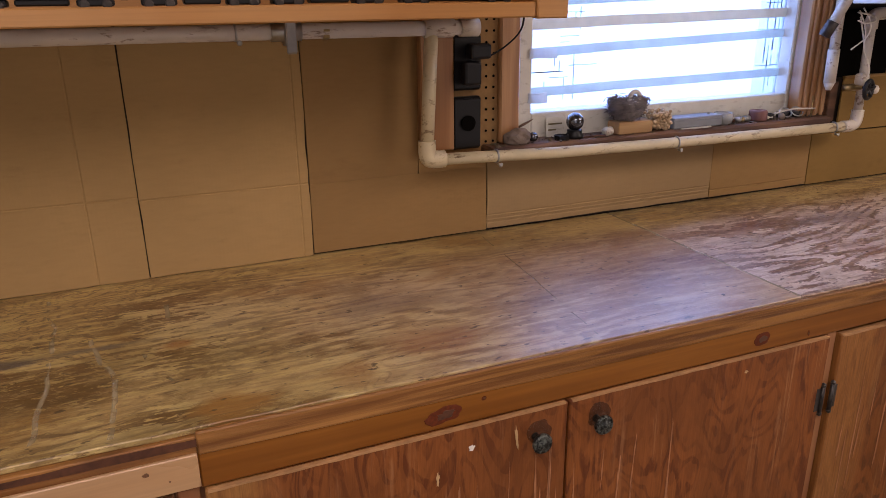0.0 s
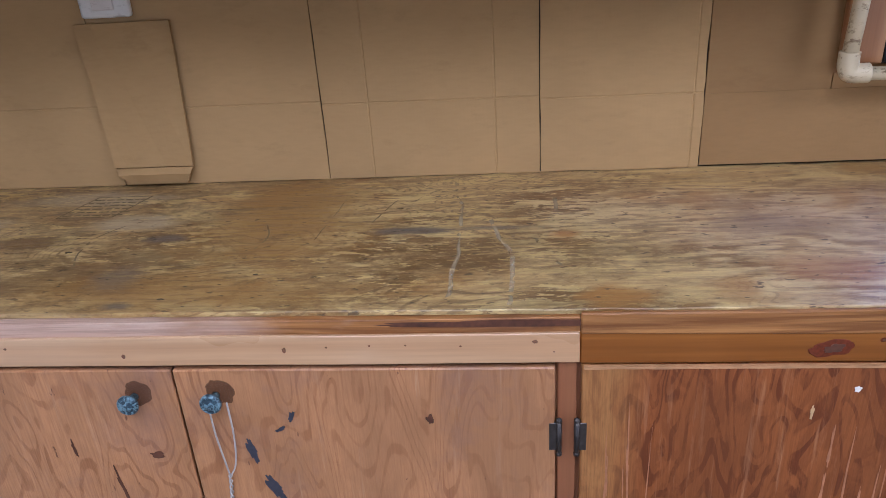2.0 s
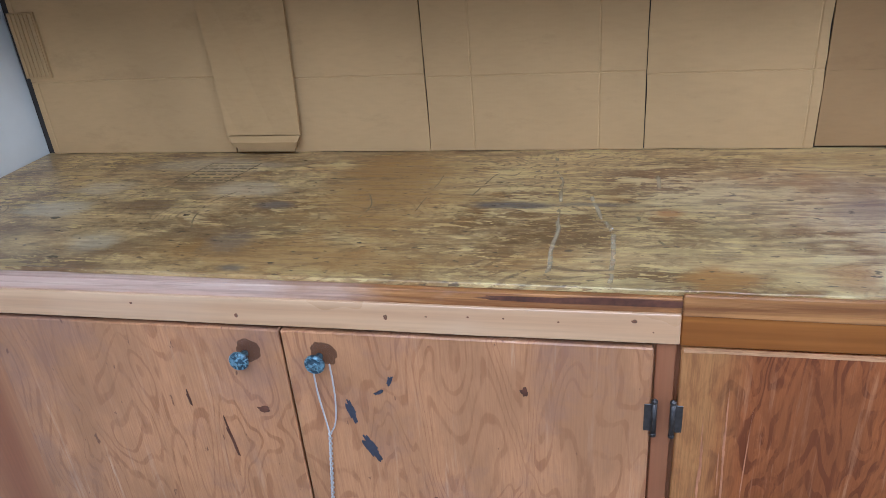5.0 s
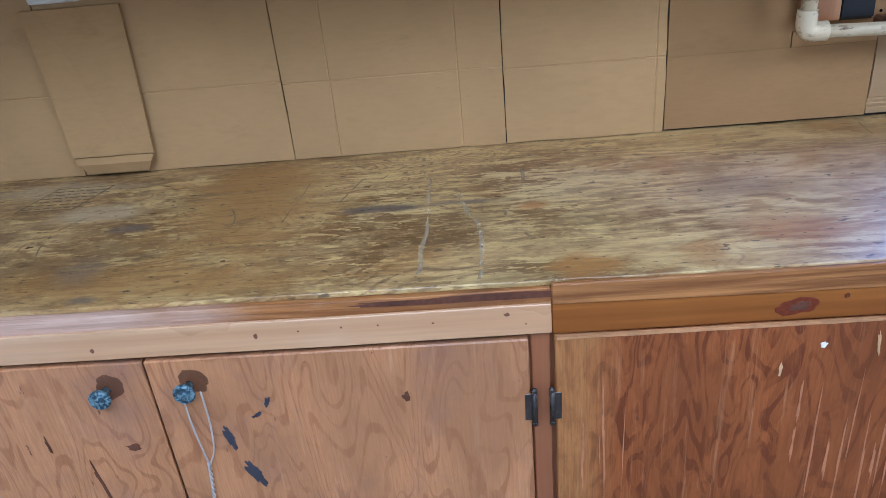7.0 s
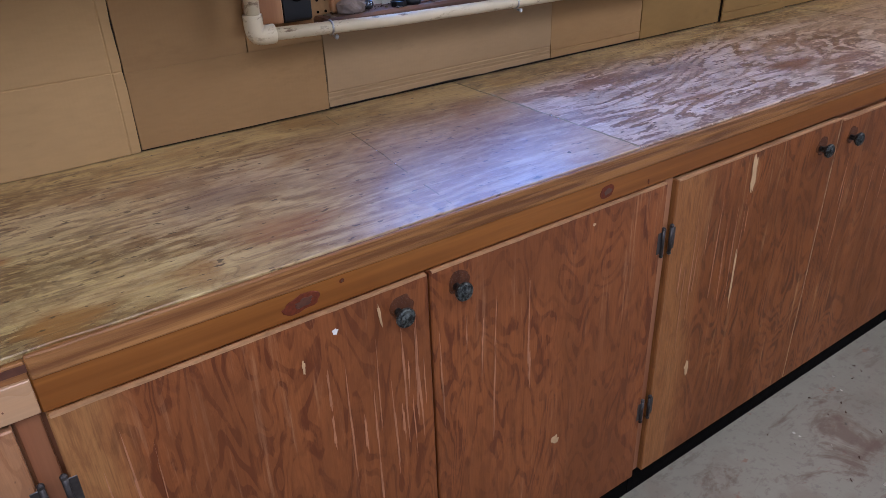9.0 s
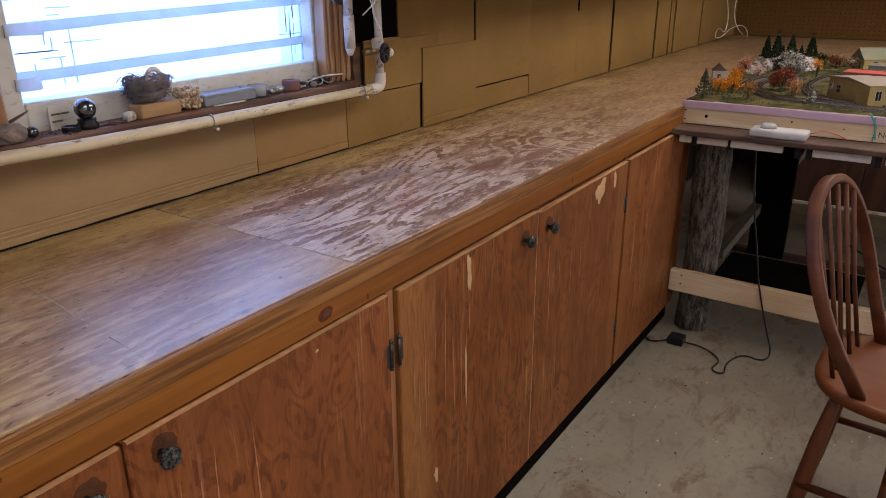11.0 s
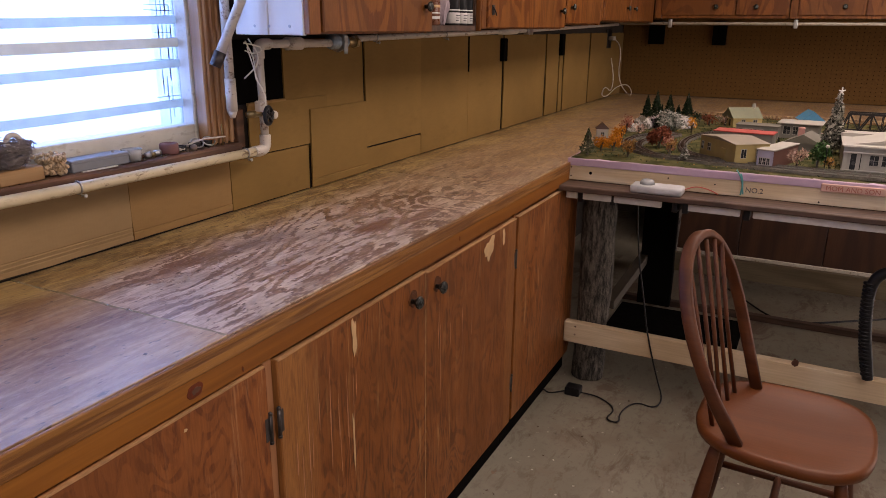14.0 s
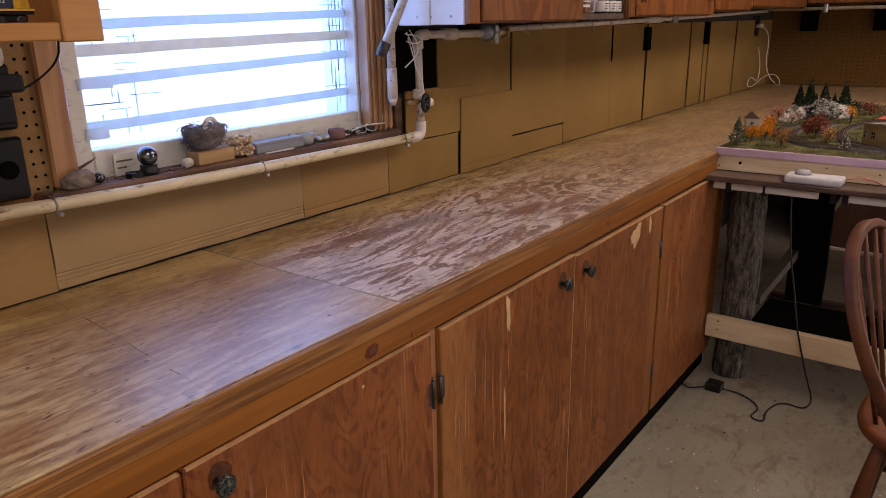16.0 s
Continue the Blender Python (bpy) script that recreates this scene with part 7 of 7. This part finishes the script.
building(3.70, -0.577, 0.175, 0.10, 0.050, MGREY, ROOFG, "long grey model store with a flat roof", -4, openings=tuple(("front", 0.070 - 0.022 * k, 0.010, 0.014, 0.026, 0) for k in range(5)))
building(3.50, -0.537, 0.235, 0.10, 0.041, MGREY, plain("model_roof_bright_red", (0.42, 0.075, 0.06), 0.55), "long model station with a red roof edge", -6)
building(3.78, -0.745, 0.16, 0.14, 0.060, MGREY, MWHITE, "grey model house with a pale flat roof", -4, openings=(("front", 0.05, 0.015, 0.028, 0.034, 0), ("front", 0.015, 0.015, 0.020, 0.034, 0)), over=0.012)
building(4.32, -0.792, 0.09, 0.11, 0.022, MWHITE, MBLUE, "model chalet with a bright blue gable roof", 14, gable=0.046, over=0.012)
building(3.40, -0.770, 0.13, 0.14, 0.030, MGREY, ROOFG, "small model cottage with a grey gable roof", -10, gable=0.035, over=0.008)
solo("model_chimney", box(3.45, 3.475, -0.772, -0.748, GZ + 0.03, GZ + 0.085, 0.002), plain("model_brick_pink", (0.42, 0.20, 0.17), 0.7), "pink brick model chimney on the cottage roof", "model chimney")
store = building(3.02, -1.045, 0.28, 0.42, 0.082, MWHITE, MWHITE, "white model store front with double doors", 0, openings=(("front", 0.100, 0.002, 0.032, 0.058, 1), ("front", 0.045, 0.022, 0.026, 0.034, 0), ("front", 0.008, 0.022, 0.026, 0.034, 0), ("front", -0.05, 0.022, 0.026, 0.034, 0)), over=0.008, parapet=0.018)
building(3.33, 0.020, 0.05, 0.045, 0.040, MWHITE, plain("model_roof_red", (0.09, 0.05, 0.04), 0.6), "white model cottage with a red roof near the corner", 20, gable=0.026, openings=(("front", 0.0, 0.010, 0.012, 0.016, 0),))
for z0, z1, dx in ((0.0595, 0.0645, 0.009), (0.0795, 0.0845, 0.011), (0.0, 0.0035, 0.008)):
    part("cornice", box(3.0205 - dx, 3.0175, -1.188, -0.902, GZ + z0, GZ + z1, 0.0008), MWHITE, store)
for y in (-0.912, -0.952, -1.075, -1.178):
    part("pilaster", box(3.0135, 3.0176, y - 0.006, y + 0.006, GZ + 0.0036, GZ + 0.0594), MWHITE, store)
ped = bmesh.new()
for x in (3.05, 3.30):
    for y, z in ((-0.935, 0.0875), (-1.155, 0.0875), (-1.045, 0.108)):
        ped.verts.new((x, y, GZ + z))
ped.verts.ensure_lookup_table()
for f in ((0, 1, 2), (5, 4, 3), (0, 2, 5, 3), (2, 1, 4, 5), (1, 0, 3, 4)):
    ped.faces.new([ped.verts[k] for k in f])
part("low_gable", ped, MWHITE, store)
# truss bridge
TRUSS = plain("bridge_black", (0.014, 0.012, 0.012), 0.5)
tb = root("truss_bridge", (4.05, -1.10, GZ), "black model railway truss bridge", "model bridge")
for bx in (4.02, 4.09):
    yy = [-0.915 - 0.026 * min(k, 1) - 0.046 * max(0, k - 1) for k in range(11)]
    part("bottom_chord", box(bx - 0.005, bx + 0.005, yy[-1], yy[0], GZ + 0.009, GZ + 0.020), TRUSS, tb)
    part("top_chord", box(bx - 0.005, bx + 0.005, yy[-2], yy[1], GZ + 0.091, GZ + 0.101), TRUSS, tb)
    for k in range(10):
        zs = (GZ + 0.015, GZ + 0.096) if k % 2 == 0 else (GZ + 0.096, GZ + 0.015)
        part("diagonal", tube([(bx, yy[k], zs[0]), (bx, yy[k + 1], zs[1])], 0.0042, 4), TRUSS, tb)
    for k in range(1, 10):
        part("post", box(bx - 0.002, bx + 0.002, yy[k] - 0.002, yy[k] + 0.002, GZ + 0.0205, GZ + 0.0905), TRUSS, tb)
# street lamp of the model town
ml = root("model_street_lamp", (2.99, -0.853, GZ), "thin black model street lamp with a white globe", "model lamp")
part("post", tube([(2.99, -0.853, GZ - 0.003), (2.99, -0.853, GZ + 0.075)], 0.0016, 6), BLACK, ml)
part("globe", ball(2.99, -0.853, GZ + 0.080, 0.0062, 2), WHITE_PAINT, ml, "white globe", True)
BALLAST = plain("track_ballast", (0.085, 0.075, 0.060), 0.95, spread=0.5, scale=220, bump=0.8)

RAIL = plain("rail_nickel_dull", (0.16, 0.15, 0.13), 0.4, 0.7)


def railway(pts, label):
    """Track on a ballast bed through the points."""
    t = root("model_track", (pts[0][0], pts[0][1], GZ), label, "model track", "tracks on the model railway")
    p = [Vector((x, y, 0)) for x, y in pts]
    for _ in range(3):
        q = [p[0]]
        for a, b in zip(p, p[1:]):
            q += [a.lerp(b, 0.25), a.lerp(b, 0.75)]
        p = q + [p[-1]]
    nrm = []
    for k in range(len(p)):
        d = (p[min(k + 1, len(p) - 1)] - p[max(k - 1, 0)]).normalized()
        nrm.append(Vector((-d.y, d.x, 0)))

    def strip(off, half, z0, z1):
        bm = bmesh.new()
        prev = None
        for c, n in zip(p, nrm):
            c = c + n * off
            cur = [bm.verts.new(c + n * s * half * f + Vector((0, 0, z))) for s, f, z in ((-1, 1, z0), (-1, 0.8, z1), (1, 0.8, z1), (1, 1, z0))]
            if prev:
                for k in range(3):
                    bm.faces.new((prev[k], prev[k + 1], cur[k + 1], cur[k]))
            prev = cur
        bmesh.ops.recalc_face_normals(bm, faces=bm.faces)
        return bm

    part("ballast", strip(0, 0.019, GZ - 0.004, GZ + 0.006), BALLAST, t)
    for off in (-0.0082, 0.0082):
        part("rail", strip(off, 0.0009, GZ + 0.008, GZ + 0.0112), RAIL, t)
    ties = []
    for c, n in zip(p[::1], nrm[::1]):
        a = math.degrees(math.atan2(n.y, n.x))
        ties.append(moved(box(-0.0145, 0.0145, -0.0018, 0.0018, 0, 0.0028), Matrix.Translation((c.x, c.y, GZ + 0.0065)) @ pose(0, 0, 0, 0, 0, a)))
    tagged(part("ties", join(*ties), PLANK, t), kind="stuff")


railway([(2.870, -1.88), (2.875, -1.4), (2.885, -1.0), (2.895, -0.66), (2.93, -0.44), (2.985, -0.27), (3.10, -0.15), (3.25, -0.09), (3.42, -0.10), (3.55, -0.16), (3.62, -0.24)], "outer curved model railway track")
railway([(2.915, -1.88), (2.925, -1.2), (2.935, -0.72), (2.99, -0.48), (3.10, -0.37), (3.28, -0.32), (3.50, -0.315), (3.70, -0.36), (3.85, -0.45)], "inner curved model railway track")
railway([(2.985, -0.275), (3.13, -0.175), (3.30, -0.15), (3.45, -0.19), (3.60, -0.26)], "short model railway siding track")
# black corrugated hose hanging at the table
hs = root("vacuum_hose", (2.70, -1.05, 0.3), "black ribbed hose hanging by the table", "hose")
hose = tube([(2.80, -1.16, 0.66), (2.80, -1.09, 0.675), (2.80, -1.045, 0.64), (2.80, -1.038, 0.56), (2.80, -1.05, 0.45), (2.80, -1.072, 0.34), (2.80, -1.082, 0.285)], 0.018, 12, 4)
part("hose", hose, BLACK, hs, "", True)
for k in range(26):
    u = k / 25
    c = Vector((2.80, -1.0375 - 0.04 * u * u, 0.62 - 0.32 * u))
    part("rib", lathe([(0.018, -0.004), (0.0205, -0.002), (0.0205, 0.002), (0.018, 0.004)], 14, "z", c), BLACK, hs, "", True)
solo("floor_cord", tube([(4.3, -0.50, 0.02), (4.22, -0.58, 0.01), (3.99, -0.74, 0.006), (3.96, -0.87, 0.006), (4.2, -1.2, 0.008), (4.4, -1.5, 0.008)], 0.005, 6, 3), BLACK, "black cord on the floor under the train table", "cord", smooth=True)

for nm, mat, n, s in (("ground_scatter", L_GREY, 2600, 0.0035), ("ground_scatter", L_DARK, 1400, 0.0035), ("ground_scatter", L_AMBER, 700, 0.003)):
    solo(nm, clumps(lambda q: Vector((2.845 + 1.68 * q.random(), -1.2 + 1.195 * q.random(), GZ - 0.001 + 0.004 * q.random())), n, s, n), mat, "loose tufts of scenic scatter on the layout", "scatter", kind="stuff")
# dull paint flecks and crumbs on the concrete
CRUMB = leafmat("floor_crumbs", (0.10, 0.06, 0.04), (0.60, 0.54, 0.46))
solo("floor_crumbs", clumps(lambda q: Vector((1.5 + 1.3 * q.random(), -0.02 - 0.75 * q.random() ** 1.3, 0.0015 + 0.001 * q.random())), 150, 0.0055, 3), CRUMB, "scattered chips and crumbs on the concrete", "debris", kind="stuff")
solo("sill_crumbs", clumps(lambda q: Vector((0.70 + 0.88 * q.random(), 0.530 + 0.06 * q.random(), 1.1190 + 0.0015 * q.random())), 170, 0.0032, 5), plain("sill_dirt", (0.075, 0.050, 0.035), 0.9), "dark crumbs and dirt along the window sill", "debris", kind="stuff")
for k, (x, y, turn, n) in enumerate(((0.905, 0.552, 12, 0.046), (0.925, 0.540, -6, 0.034), (0.885, 0.565, 30, 0.026))):
    solo("bark_sliver", moved(plank(-n / 2, n / 2, -0.0035, 0.0035, 0, 0.004, 0.001, (5, 1, 1), 0.0025, k), pose(x, y, 1.1186, 0, 0, turn)), KNOT, "thin dark bark sliver lying on the sill", "bark", "bark slivers on the sill")
